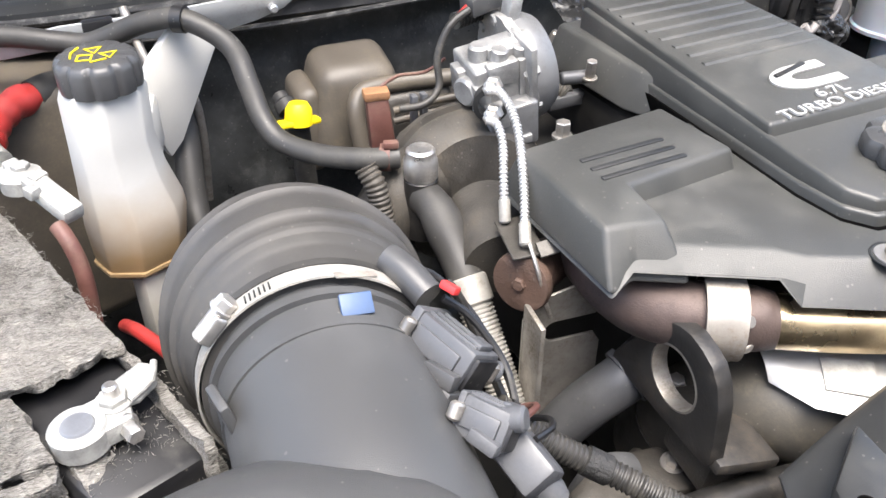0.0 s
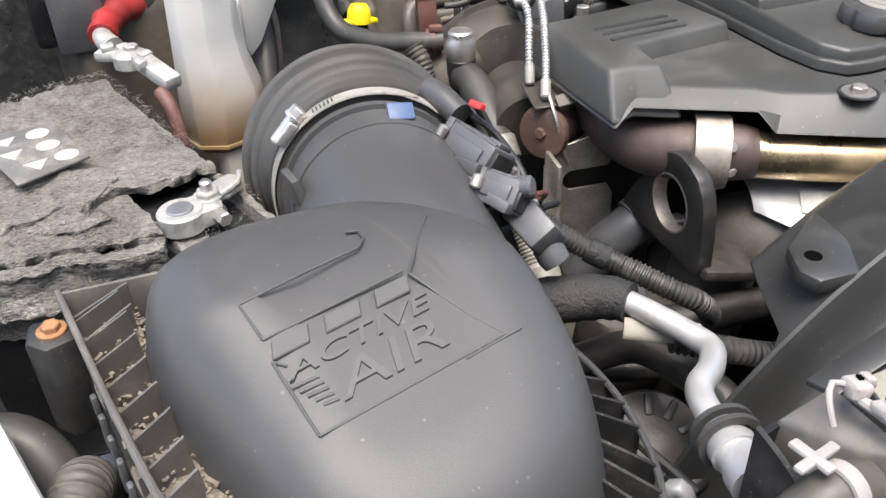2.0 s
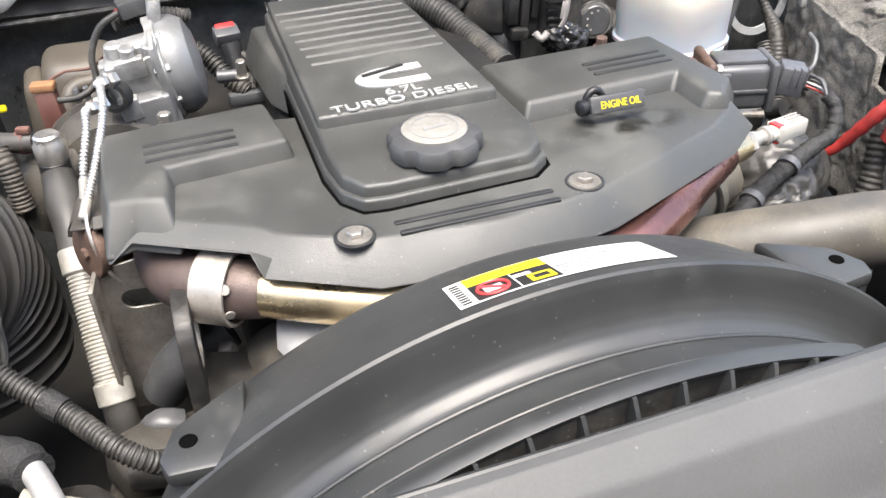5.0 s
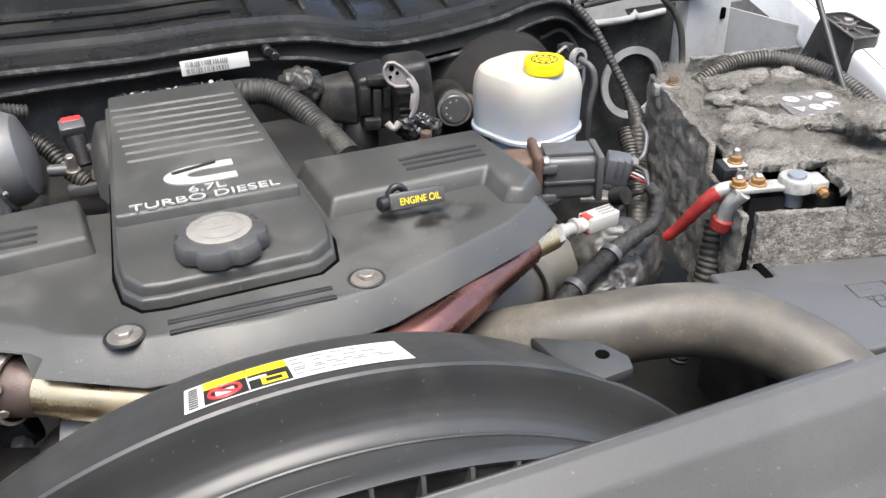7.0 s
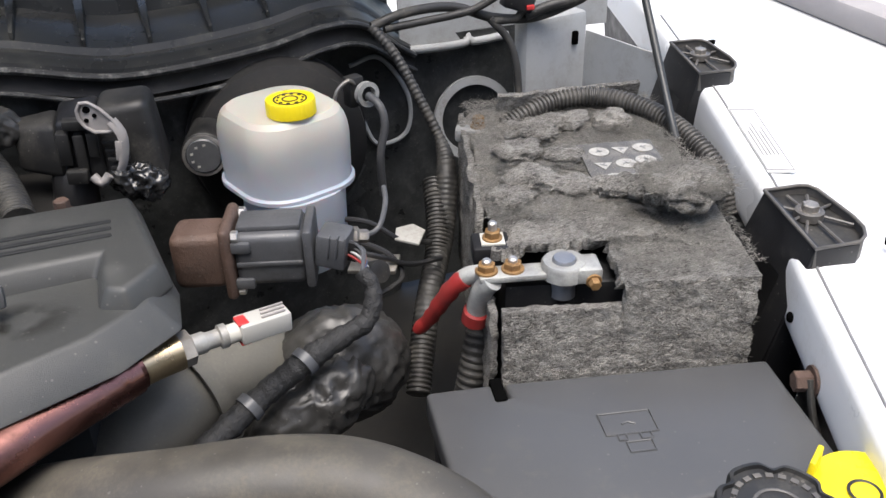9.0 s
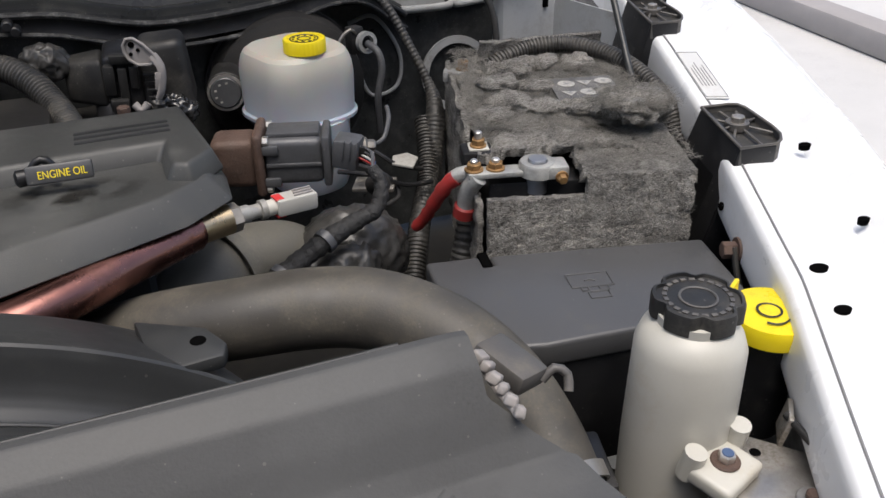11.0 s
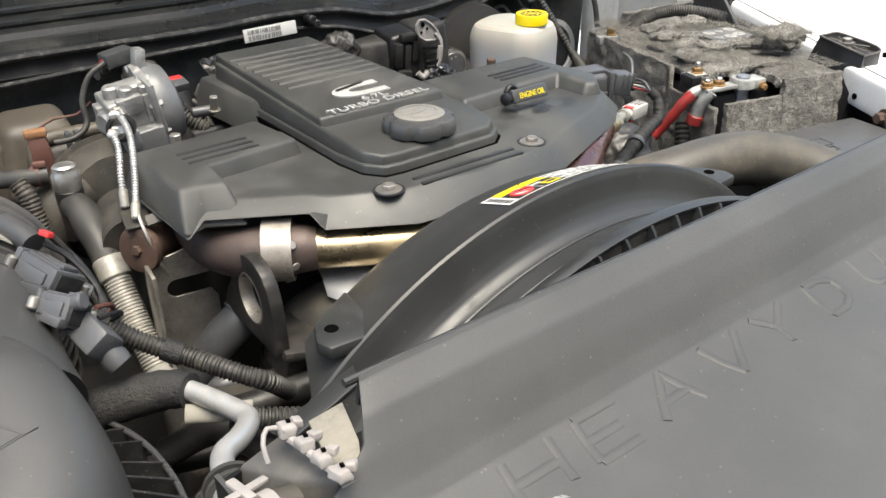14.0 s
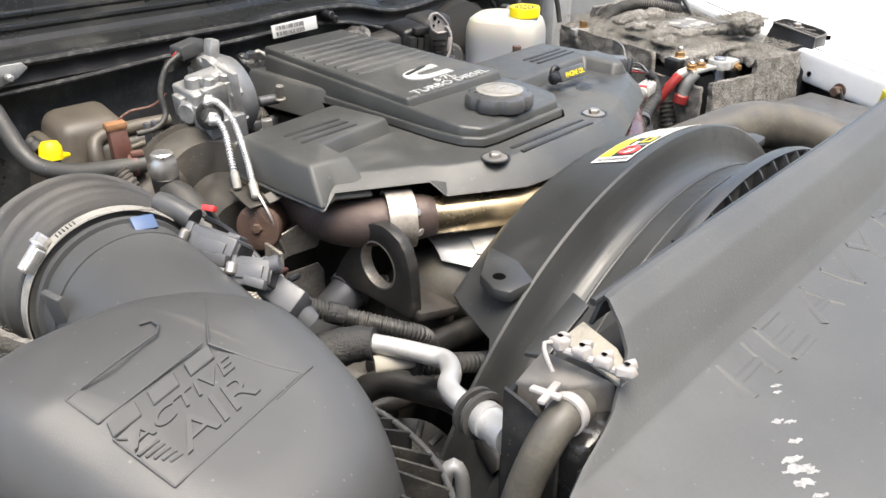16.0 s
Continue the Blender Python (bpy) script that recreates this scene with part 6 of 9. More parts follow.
s1 = connector("air_flow_sensor", "grey plastic air flow sensor on the outlet tube", (0.163, 0.320, 1.268), (0.030, 0.046, 0.026), turn(10, 38, 24), "greyplastic", (0.163, 0.32, 1.25))
part("base", box((0.152, 0.318, 1.256), (0.042, 0.052, 0.010), 0.002, turn(10, 38, 24)), "plastic", s1)
part("plug", tube([(0.166, 0.352, 1.283), (0.160, 0.372, 1.290), (0.155, 0.385, 1.292)], 0.010, 16), "plastic", s1)
part("red_lock", box((0.175, 0.342, 1.2935), (0.006, 0.012, 0.005), 0.001, turn(0, 30, 20)), "inkred", s1, "small red lock")
part("wire", tube([(0.178, 0.350, 1.290), (0.188, 0.350, 1.27), (0.195, 0.335, 1.24), (0.197, 0.305, 1.215), (0.188, 0.275, 1.215)], 0.003, 8), "loom", s1)
s2 = connector("temperature_sensor", "grey two-part sensor plug beside the air filter box", (0.157, 0.262, 1.268), (0.024, 0.030, 0.022), turn(0, 42, 30), "greyplastic", (0.16, 0.25, 1.23))
part("plug", box((0.170, 0.245, 1.250), (0.024, 0.034, 0.022), 0.003, turn(25, 50, 30)), "greyplastic", s2)
part("nose", cyl((0.160, 0.256, 1.275), (0.170, 0.247, 1.279), 0.007), "greyplastic", s2)
part("cup", lathe([(0.0095, 0), (0.0105, 0.008), (0.0095, 0.014), (0.007, 0.012)], aim((0.175, 0.238, 1.238), (0.183, 0.226, 1.222)), 18), "greyplastic", s2)
for pts, rr_, mt in (([(0.172, 0.345, 1.285), (0.186, 0.335, 1.272), (0.196, 0.312, 1.250), (0.190, 0.285, 1.236)], 0.0026, "black"), ([(0.160, 0.375, 1.290), (0.178, 0.372, 1.282), (0.194, 0.350, 1.262), (0.200, 0.318, 1.238), (0.192, 0.285, 1.230)], 0.0022, "black"), ([(0.180, 0.262, 1.262), (0.192, 0.270, 1.256), (0.196, 0.282, 1.244), (0.188, 0.290, 1.236)], 0.0020, "redbrown"), ([(0.176, 0.246, 1.262), (0.190, 0.252, 1.258), (0.198, 0.268, 1.246), (0.190, 0.284, 1.234)], 0.0020, "black")):
    solo("sensor_wire", tube(pts, rr_, 8), mt, "thin wire between the sensor plugs and the loom", "wire", group="sensor wires")
part("side_boss", cyl((0.176, 0.330, 1.256), (0.186, 0.326, 1.250), 0.0085, seg=20), "greyplastic", s1)
part("side_boss", cyl((0.180, 0.312, 1.256), (0.190, 0.308, 1.249), 0.0065, seg=20), "greyplastic", s1)
part("clip_arm", box((0.148, 0.300, 1.272), (0.008, 0.022, 0.010), 0.002, turn(0, 30, 24)), "plastic", s1)
part("side_boss", cyl((0.168, 0.270, 1.250), (0.180, 0.266, 1.244), 0.0080, seg=20), "greyplastic", s2)
part("clip_arm", box((0.148, 0.250, 1.270), (0.010, 0.018, 0.008), 0.002, turn(10, 35, 30)), "greyplastic", s2)
xl = thing("cable_loom", "black corrugated cable loom crossing in front of the engine", "cable loom", (0.25, 0.25, 1.2), group="cable looms")
part("sleeve", tube([(0.180, 0.292, 1.241), (0.204, 0.272, 1.219), (0.232, 0.250, 1.203), (0.262, 0.216, 1.190), (0.282, 0.206, 1.178), (0.305, 0.218, 1.150)], 0.0076, 16, rib=0.0011, pitch=0.0034), "loom", xl)
part("tape", tube([(0.2215, 0.2590, 1.2085), (0.2265, 0.2545, 1.2058), (0.232, 0.250, 1.203)], 0.0093, 16, 0.004), "weave", xl, "band of black cloth tape")
part("tape", tube([(0.1835, 0.2892, 1.2375), (0.190, 0.2835, 1.2315)], 0.0093, 16, 0.004), "weave", xl, "band of black cloth tape")

# ---- left battery under torn grey felt ----
def battery_frame(side):
    if side > 0:
        return Matrix.Translation((1.203, 0.466, 1.03)) @ Matrix.Rotation(radians(-16.5), 4, "Z")
    return Matrix.Translation((2 * MID - 1.203, 0.466, 1.03)) @ Matrix.Rotation(radians(16.5), 4, "Z")


def felt_sheet(f, nx, ny, thick, amp, seed, material, name, parent, label=""):
    noise.seed_set(seed)
    bm = grid(nx, ny, f)
    bm.normal_update()
    for v in bm.verts:
        k = noise.fractal(v.co * 45, 0.7, 2.1, 5) + 0.6 * noise.noise(v.co * 16)
        v.co += v.normal * k * amp
    shell(bm, thick)
    for v in bm.verts:
        v.co += noise.noise_vector(v.co * 190) * 0.0013
    noise.seed_set(1)
    return part(name, bm, material, parent, label, angle=80)


def fibres(parent, f, n, seed, length=0.012, material="feltlight"):
    """Loose hairs standing off the felt."""
    random.seed(seed)
    bm = B()
    for _ in range(n):
        p = Vector(f(random.random(), random.random()))
        d = Vector((random.gauss(0, 1), random.gauss(0, 1), random.gauss(0.25, 0.5))).normalized() * random.uniform(0.3, 1) * length
        e = Vector((random.gauss(0, 1), random.gauss(0, 1), random.gauss(0, 0.6))).normalized() * length * 0.5
        w = d.orthogonal().normalized() * 0.00017
        a = [bm.verts.new(q) for q in (p - w, p + w, p + d * 0.6 + w + e * 0.3, p + d * 0.6 - w + e * 0.3)]
        c = [bm.verts.new(q) for q in (p + d + e + w * 0.4, p + d + e - w * 0.4)]
        bm.faces.new(a)
        bm.faces.new((a[3], a[2], c[0], c[1]))
    me_ob = part("felt_fuzz", bm, material, parent)
    return tagged(me_ob, "loose felt fibres", kind="stuff")


ML = battery_frame(-1)
bl = thing("battery", "car battery wrapped in torn grey felt, with a corroded clamp", "battery", tuple(ML.translation), group="batteries")
bm = prism([(-0.095, -0.045), (0.028, -0.100), (0.034, -0.150), (0.095, -0.150), (0.095, 0.155), (-0.095, 0.155)], 0.0, 0.190, 0.006)
bm.transform(ML)
part("case", bm, "black", bl)


def felt_brink(u):
    """The torn front brink of the felt, across the battery."""
    return -0.052 - 0.060 * u + 0.003 * math.sin(14 * u)


felt_sheet(lambda u, v: ML @ Vector((-0.108 + 0.136 * u, felt_brink(u) * (1 - v) + 0.01 * v, 0.205 + 0.004 * math.sin(5 * v))), 70, 56, 0.008, 0.0040, 4, "felt", "felt_flap", bl, "torn flap of grey felt")
felt_sheet(lambda u, v: ML @ Vector((-0.108 + 0.205 * u, -0.050 + 0.220 * v, 0.212 - 0.010 * (2 * u - 1) ** 2 + 0.004 * math.sin(6 * v + 2 * u))), 76, 70, 0.007, 0.0050, 5, "felt", "felt_top", bl, "grey felt top")
felt_sheet(lambda u, v: ML @ Vector((-0.108 + (0.118 - 0.02 * math.sin(9 * v)) * u, (felt_brink(u) + 0.022) * (1 - v) + 0.02 * v, 0.216 - 0.006 * (1 - v) ** 2 + 0.003 * math.sin(8 * u))), 60, 44, 0.006, 0.0045, 14, "felt", "felt_flap", bl, "upper layer of torn grey felt")
felt_sheet(lambda u, v: ML @ Vector((-0.108 + 0.136 * u, felt_brink(u) - 0.002 + 0.004 * math.sin(3 * v), 0.200 - 0.040 * v)), 80, 24, 0.008, 0.0026, 6, "felt", "felt_front", bl, "cut front of the grey felt slab")
felt_sheet(lambda u, v: ML @ Vector((-0.104 + 0.126 * u, felt_brink(u) + 0.012, 0.165 - 0.030 * v)), 60, 16, 0.006, 0.0020, 9, "felt", "felt_front", bl, "lower layer of the felt slab")
felt_sheet(lambda u, v: ML @ Vector((0.028 - 0.003 * math.sin(6 * u), -0.110 + 0.075 * u, 0.200 - 0.045 * v)), 40, 24, 0.006, 0.0024, 10, "felt", "felt_side", bl, "cut side of the felt slab")
felt_sheet(lambda u, v: ML @ Vector((0.10, -0.155 + 0.33 * u, 0.200 - 0.15 * v)), 60, 40, 0.006, 0.0030, 7, "felt", "felt_side", bl, "grey felt side")
felt_sheet(lambda u, v: ML @ Vector((0.035 + 0.072 * u, -0.162 + 0.088 * v, 0.196 - 0.03 * (1 - v) ** 3 - 0.01 * u)), 40, 40, 0.008, 0.0028, 8, "felt", "felt_corner", bl, "grey felt corner below the clamp")
fibres(bl, lambda u, v: ML @ Vector((-0.108 + 0.205 * u, -0.040 + 0.21 * v, 0.2190)), 5000, 2, 0.0050)
fibres(bl, lambda u, v: ML @ Vector((-0.108 + 0.130 * u, felt_brink(u) + 0.05 * v, 0.2120)), 1500, 12, 0.0050)
fibres(bl, lambda u, v: ML @ Vector((0.037 + 0.07 * u, -0.158 + 0.080 * v, 0.198 - 0.03 * (1 - v) ** 3)), 700, 13, 0.0035)
fibres(bl, lambda u, v: ML @ Vector((-0.108 + 0.136 * u, felt_brink(u) - 0.006, 0.205 - 0.045 * v)), 700, 3, 0.004)
LM = Matrix.Translation((-0.125, 0.495, 1.0)) @ Matrix.Rotation(radians(20), 4, "Z")
lb = part("label", prism([tuple((LM @ Vector(p))[:2]) for p in ((-0.03, -0.045, 0), (0.026, -0.04, 0), (0.03, 0.04, 0), (-0.03, 0.05, 0))], 1.2535, 1.2555, 0.0005), "labelfilm", bl, "grey warning label showing through the felt")
for k, (x, y) in enumerate(((-0.012, 0.03), (0.012, 0.026), (-0.016, 0.004), (0.010, 0.0), (-0.008, -0.025), (0.014, -0.026))):
    part("symbol", lathe([(0.0005, 0), (0.009 if k % 2 else 0.0105, 0.0002), (0.0088 if k % 2 else 0.010, 0.0006), (0.0005, 0.0006)], LM @ Matrix.Translation((x, y, 0.2556)) @ Matrix.Rotation(0.4, 4, "Z"), 20 if k % 2 else 3), "labelprint", lb)


def post_clamp(parent_name, label, c, rot, group=""):
    """A lead post in a corroded clamp with its pinch bolt and stud."""
    ob = thing(parent_name, label, "battery clamp", (c[0], c[1], c[2] - 0.02), group)
    m = Matrix.Translation(c) @ Matrix.Rotation(radians(rot), 4, "Z")

    def put(name, bm, mat_name, lbl=""):
        bm.transform(m)
        return part(name, bm, mat_name, ob, lbl)

    put("post", lathe([(0.0105, -0.02), (0.0098, 0.0048), (0.0088, 0.006), (0.0005, 0.006)], None, 24), "postlead", "grey lead post")
    put("collar", lathe([(0.0105, -0.010), (0.0168, -0.0095), (0.0168, 0.003), (0.0150, 0.005), (0.0105, 0.0045)], None, 28), "lead")
    put("jaw", prism([(0.008, -0.014), (0.026, -0.015), (0.03, -0.004), (0.03, 0.008), (0.022, 0.014), (0.006, 0.015)], -0.010, 0.0035, 0.002), "lead")
    put("bolt", hexbolt((0.022, -0.010, -0.003), (0.022, -0.024, -0.003), 0.0055, 0.0075), "steel")
    put("stud", cyl((0.024, 0.004, 0.0), (0.024, 0.004, 0.017), 0.0045, seg=14), "steel")
    put("nut", hexbolt((0.024, 0.004, 0.003), (0.024, 0.004, 0.009), 0.0085, 0.011), "lead")
    put("lug", rough_up(prism([(0.018, -0.002), (0.034, -0.005), (0.050, 0.002), (0.056, 0.014), (0.050, 0.022), (0.028, 0.018)], 0.0, 0.005, 0.0015), 0.0008, 150), "lead")
    put("lug_edge", tube([(0.030, -0.004, 0.006), (0.046, 0.000, 0.008), (0.055, 0.013, 0.008)], 0.0022, 8), "lead")
    return ob


post_clamp("battery_clamp", "corroded white battery clamp on a lead post", (-0.036, 0.384, 1.236), 18, "battery clamps")
pc2 = thing("battery_clamp", "corroded battery clamp and cable lug at the rear terminal", "battery clamp", (-0.035, 0.63, 1.24), "battery clamps")
part("collar", lathe([(0.008, 0), (0.016, 0.001), (0.016, 0.012), (0.01, 0.016)], Matrix.Translation((-0.038, 0.644, 1.252)), 20), "lead", pc2)
part("bar", box((-0.020, 0.612, 1.256), (0.018, 0.052, 0.013), 0.003, turn(14, 0, 28)), "lead", pc2)
part("bar", box((-0.048, 0.662, 1.258), (0.042, 0.016, 0.010), 0.003, turn(0, 0, -32)), "lead", pc2)
for dx, dy, w in ((-0.006, 0.010, 0.012), (0.010, -0.018, 0.014), (0.004, -0.036, 0.010), (-0.020, 0.018, 0.012)):
    part("jaw", rough_up(box((-0.036 + dx, 0.648 + dy, 1.264), (w, 0.009, 0.010), 0.002, turn(10, 0, 30 + 900 * dx)), 0.0008, 200), "lead", pc2)
part("gap", box((-0.030, 0.636, 1.2635), (0.010, 0.014, 0.004), 0.001, turn(0, 0, 30)), "black", pc2)
part("nut", hexbolt((-0.036, 0.645, 1.264), (-0.036, 0.645, 1.272), 0.007, 0.01), "lead", pc2)
part("cable", tube([(-0.022, 0.588, 1.246), (-0.017, 0.576, 1.236), (-0.014, 0.566, 1.21), (-0.018, 0.56, 1.15)], 0.0062, 14), "redbrown", pc2, "worn reddish cable")
rb = thing("red_cable", "thick red-booted battery cable", "cable", (-0.07, 0.68, 1.25))
part("lug", tube([(-0.050, 0.672, 1.262), (-0.056, 0.688, 1.265), (-0.057, 0.702, 1.266)], lambda s: 0.0105 - 0.001 * s, 16), "lead", rb)
part("boot", tube([(-0.057, 0.698, 1.266), (-0.050, 0.722, 1.271), (-0.034, 0.748, 1.273), (-0.013, 0.769, 1.270)], lambda s: 0.0135 + 0.0012 * math.sin(25 * s), 18), "red", rb)
part("sleeve", tube([(-0.016, 0.767, 1.270), (0.0, 0.778, 1.270), (0.02, 0.79, 1.264), (0.05, 0.80, 1.25)], 0.0145, 18), "rubber", rb)
solo("red_cable", tube([(0.004, 0.60, 1.13), (0.013, 0.563, 1.148), (0.030, 0.521, 1.150), (0.044, 0.474, 1.145), (0.05, 0.43, 1.13)], 0.0058, 12), "red", "red battery cable passing behind the filter box", "cable")

# ---- coolant bottle ----
cb = thing("coolant_bottle", "milky white coolant bottle with brown staining and a black cap", "coolant bottle", (0.03, 0.63, 1.12))
bc = Vector((0.034, 0.646, 0))
rings = []
for z, w, ox in ((1.158, 0.058, -0.001), (1.165, 0.069, 0.000), (1.177, 0.074, 0.001), (1.205, 0.079, 0.003), (1.218, 0.077, 0.003), (1.248, 0.067, 0.000), (1.278, 0.0620, -0.001), (1.316, 0.0625, 0.001), (1.325, 0.056, 0.001), (1.330, 0.048, 0.001)):
    rings.append([(bc.x + ox + x * math.cos(0.35) - y * math.sin(0.35), bc.y + x * math.sin(0.35) + y * math.cos(0.35), z) for x, y in rrect(w, 0.9 * w, 0.27 * w, 1)])
part("tank", bev(loft(B(), rings), 0.0018, 2), "stained", cb, angle=28)
part("base_rim", loft(B(), [[(bc.x + (p[0] - bc.x) * k, bc.y + (p[1] - bc.y) * k, z) for p in rings[1]] for k, z in ((0.98, 1.1655), (1.08, 1.1660), (1.08, 1.1690), (0.98, 1.1695))]), "stained", cb, "moulded seam round the foot of the bottle", angle=28)
part("spout", box((0.038, 0.632, 1.125), (0.032, 0.026, 0.08), 0.004, turn(0, 0, 20)), "milkgrey", cb)
side = [(0.060, 1.29), (0.066, 1.262), (0.079, 1.228), (0.092, 1.24), (0.118, 1.285), (0.140, 1.322), (0.130, 1.338), (0.100, 1.338), (0.078, 1.318)]
part("arm", bev(loft(B(), [[(1.02 * x, 0.697 + 0.30 * (x - 0.08), 1.02 * z - 0.032) for x, z in side], [(1.02 * x - 0.003, 0.706 + 0.30 * (x - 0.08), 1.02 * z - 0.032) for x, z in side]]), 0.002), "milk", cb)
part("arm_root", box((0.064, 0.678, 1.262), (0.018, 0.045, 0.045), 0.004, turn(0, 0, -14), 2), "milk", cb)
capm = Matrix.Translation((0.0355, 0.642, 0.0085))
cap = part("cap", lathe([(0.027, 1.313), (0.0300, 1.3145), (0.0308, 1.320), (0.0308, 1.332), (0.0296, 1.3360), (0.0265, 1.3385), (0.0005, 1.3390)], capm, 120, 10, 0.085), "plastic", cb, "black ribbed cap with yellow warning marks")
for k, (x, y) in enumerate(((0.0, 0.008), (-0.009, -0.006), (0.010, -0.006))):
    m = capm @ Matrix.Translation((x * 0.9, y * 0.9, 1.3391)) @ Matrix.Rotation(0.5, 4, "Z")
    part("mark", lathe([(0.0062, 0), (0.0078, 0.0001), (0.0078, 0.0006), (0.0060, 0.0006), (0.0060, 0)], m, 3 if k != 1 else 4, hollow=True), "inkyellow", cap)
part("mark", box((0.036, 0.628, 1.3479), (0.012, 0.0016, 0.0006), 0, turn(0, 0, 10)), "inkyellow", cap)
part("mark", tube([(0.018, 0.640, 1.3477), (0.020, 0.650, 1.3477), (0.026, 0.658, 1.3477)], 0.0008, 6), "inkyellow", cap)
bt = thing("washer_tank", "tall dirty beige plastic tank behind the coolant bottle", "tank", (-0.04, 0.79, 1.0))
part("tank", rough_up(box((-0.03, 0.80, 1.15), (0.14, 0.10, 0.26), 0.018, turn(0, 0, 18), 4), 0.002, 30), "tan", bt)
oh = thing("overflow_hose", "dusty black rubber coolant hose looping over the bottle", "hose", (0.15, 0.6, 1.23))
part("hose", tube([(-0.10, 0.765, 1.335), (-0.026, 0.76, 1.329), (0.015, 0.75, 1.321), (0.038, 0.742, 1.318), (0.061, 0.73, 1.327), (0.085, 0.71, 1.340), (0.111, 0.69, 1.344), (0.139, 0.665, 1.326), (0.144, 0.64, 1.301), (0.146, 0.62, 1.281), (0.154, 0.600, 1.267), (0.176, 0.57, 1.264), (0.205, 0.542, 1.267), (0.228, 0.534, 1.267)], 0.0088, 20), "rubber", oh)
part("clip", ring((0.108, 0.692, 1.344), (0.8, -0.6, 0), 0.009, 0.002, 24, 0.010), "black", oh)
part("clamp", ring((0.219, 0.539, 1.2665), (0.85, -0.5, 0), 0.0092, 0.0016, 30, 0.009), "redbrown", oh, "rusty spring clamp")
part("clamp_ear", box((0.222, 0.535, 1.279), (0.012, 0.007, 0.006), 0.0015, turn(0, 0, -20)), "redbrown", oh)

# ---- coolant outlet, black hose and braided hose ----
co = thing("coolant_outlet", "black coolant hose ending in a silver braided section", "hose", (0.245, 0.45, 1.05))
part("fitting", lathe([(0.0125, 0), (0.0135, 0.002), (0.0135, 0.016), (0.0115, 0.019), (0.0115, 0.024), (0.0095, 0.026)], aim((0.240, 0.520, 1.253), (0.2405, 0.521, 1.30)), 24), "steel", co, "bright steel cap fitting")
part("neck", cyl((0.2395, 0.519, 1.20), (0.240, 0.520, 1.254), 0.0135), "blackiron", co)
part("hose", tube([(0.240, 0.514, 1.238), (0.242, 0.498, 1.236), (0.2435, 0.476, 1.221), (0.244, 0.456, 1.205), (0.244, 0.446, 1.197)], lambda s: 0.0142 + 0.002 * math.exp(-((s - 0.4) / 0.2) ** 2), 24), "rubber", co)
part("collar", cyl((0.244, 0.451, 1.2015), (0.2445, 0.436, 1.185), 0.0156, seg=28), "braidsteel", co, "crimped steel collar")
part("braid", tube([(0.2445, 0.437, 1.186), (0.246, 0.405, 1.149), (0.248, 0.372, 1.112)], 0.0132, 28, rib=0.0011, pitch=0.0034), "braidsteel", co, "braided steel sleeve")
part("collar", cyl((0.248, 0.374, 1.114), (0.249, 0.362, 1.098), 0.0156, seg=28), "braidsteel", co, "crimped steel collar")
part("tail", tube([(0.249, 0.363, 1.100), (0.25, 0.350, 1.07), (0.25, 0.345, 0.98)], 0.0135, 20), "rubber", co)
part("side_braid", tube([(0.198, 0.53, 1.268), (0.202, 0.522, 1.256), (0.204, 0.517, 1.24), (0.206, 0.512, 1.215)], 0.0085, 18, rib=0.0010, pitch=0.004), "iron", co)

# ---- turbo and its actuator ----
tb = thing("turbocharger", "dusty dark cast turbocharger housing behind the cover", "turbocharger", (0.30, 0.55, 1.12))
part("housing", rough_up(lathe([(0.02, -0.03), (0.050, -0.029), (0.055, -0.024), (0.066, -0.012), (0.068, -0.009), (0.0725, -0.008), (0.0725, -0.001), (0.068, 0.0), (0.067, 0.012), (0.055, 0.03), (0.02, 0.034)], aim((0.295, 0.55, 1.215), (0.285, 0.47, 1.225)), 56), 0.0025, 45), "iron", tb)
part("inlet", tube([(0.285, 0.50, 1.215), (0.277, 0.465, 1.215), (0.270, 0.44, 1.212)], lambda s: 0.034 - 0.004 * s, 28), "iron", tb)
part("outlet", tube([(0.26, 0.55, 1.235), (0.235, 0.545, 1.225), (0.21, 0.545, 1.19)], 0.03, 24), "iron", tb)
ta = thing("turbo_actuator", "corroded cast-aluminium turbo actuator with a domed cover", "actuator", (0.34, 0.56, 1.25))
dm = aim((0.352, 0.582, 1.296), (0.352 + 0.85, 0.582 - 0.05, 1.296 + 0.12))
part("dome", lathe([(0.020, 0.0), (0.046, 0.002), (0.047, 0.010), (0.0455, 0.018), (0.040, 0.027), (0.026, 0.032), (0.0005, 0.034)], dm, 48), "domegrey", ta, "smooth grey domed cover")
part("flange", lathe([(0.02, -0.006), (0.049, -0.005), (0.050, 0.003), (0.046, 0.005)], dm, 48, 10, 0.05), "castalu", ta)
part("body", box((0.326, 0.566, 1.300), (0.046, 0.046, 0.048), 0.003, turn(6, -8, -4), 3), "castalu", ta)
part("port", box((0.334, 0.546, 1.272), (0.036, 0.036, 0.040), 0.0025, turn(4, -6, -4), 3), "domegrey", ta)
part("wall", box((0.349, 0.560, 1.300), (0.006, 0.060, 0.080), 0.002, turn(6, -8, -4), 2), "castalu", ta)
for x_, y_ in ((0.312, 0.562), (0.334, 0.556)):
    part("cap_screw", cyl((x_, y_, 1.318), (x_ - 0.001, y_ - 0.001, 1.334), 0.0085, seg=20, w=0.002), "castalu", ta)
part("end_plug", cyl((0.306, 0.560, 1.298), (0.295, 0.556, 1.297), 0.012, seg=20, w=0.002), "castalu", ta)
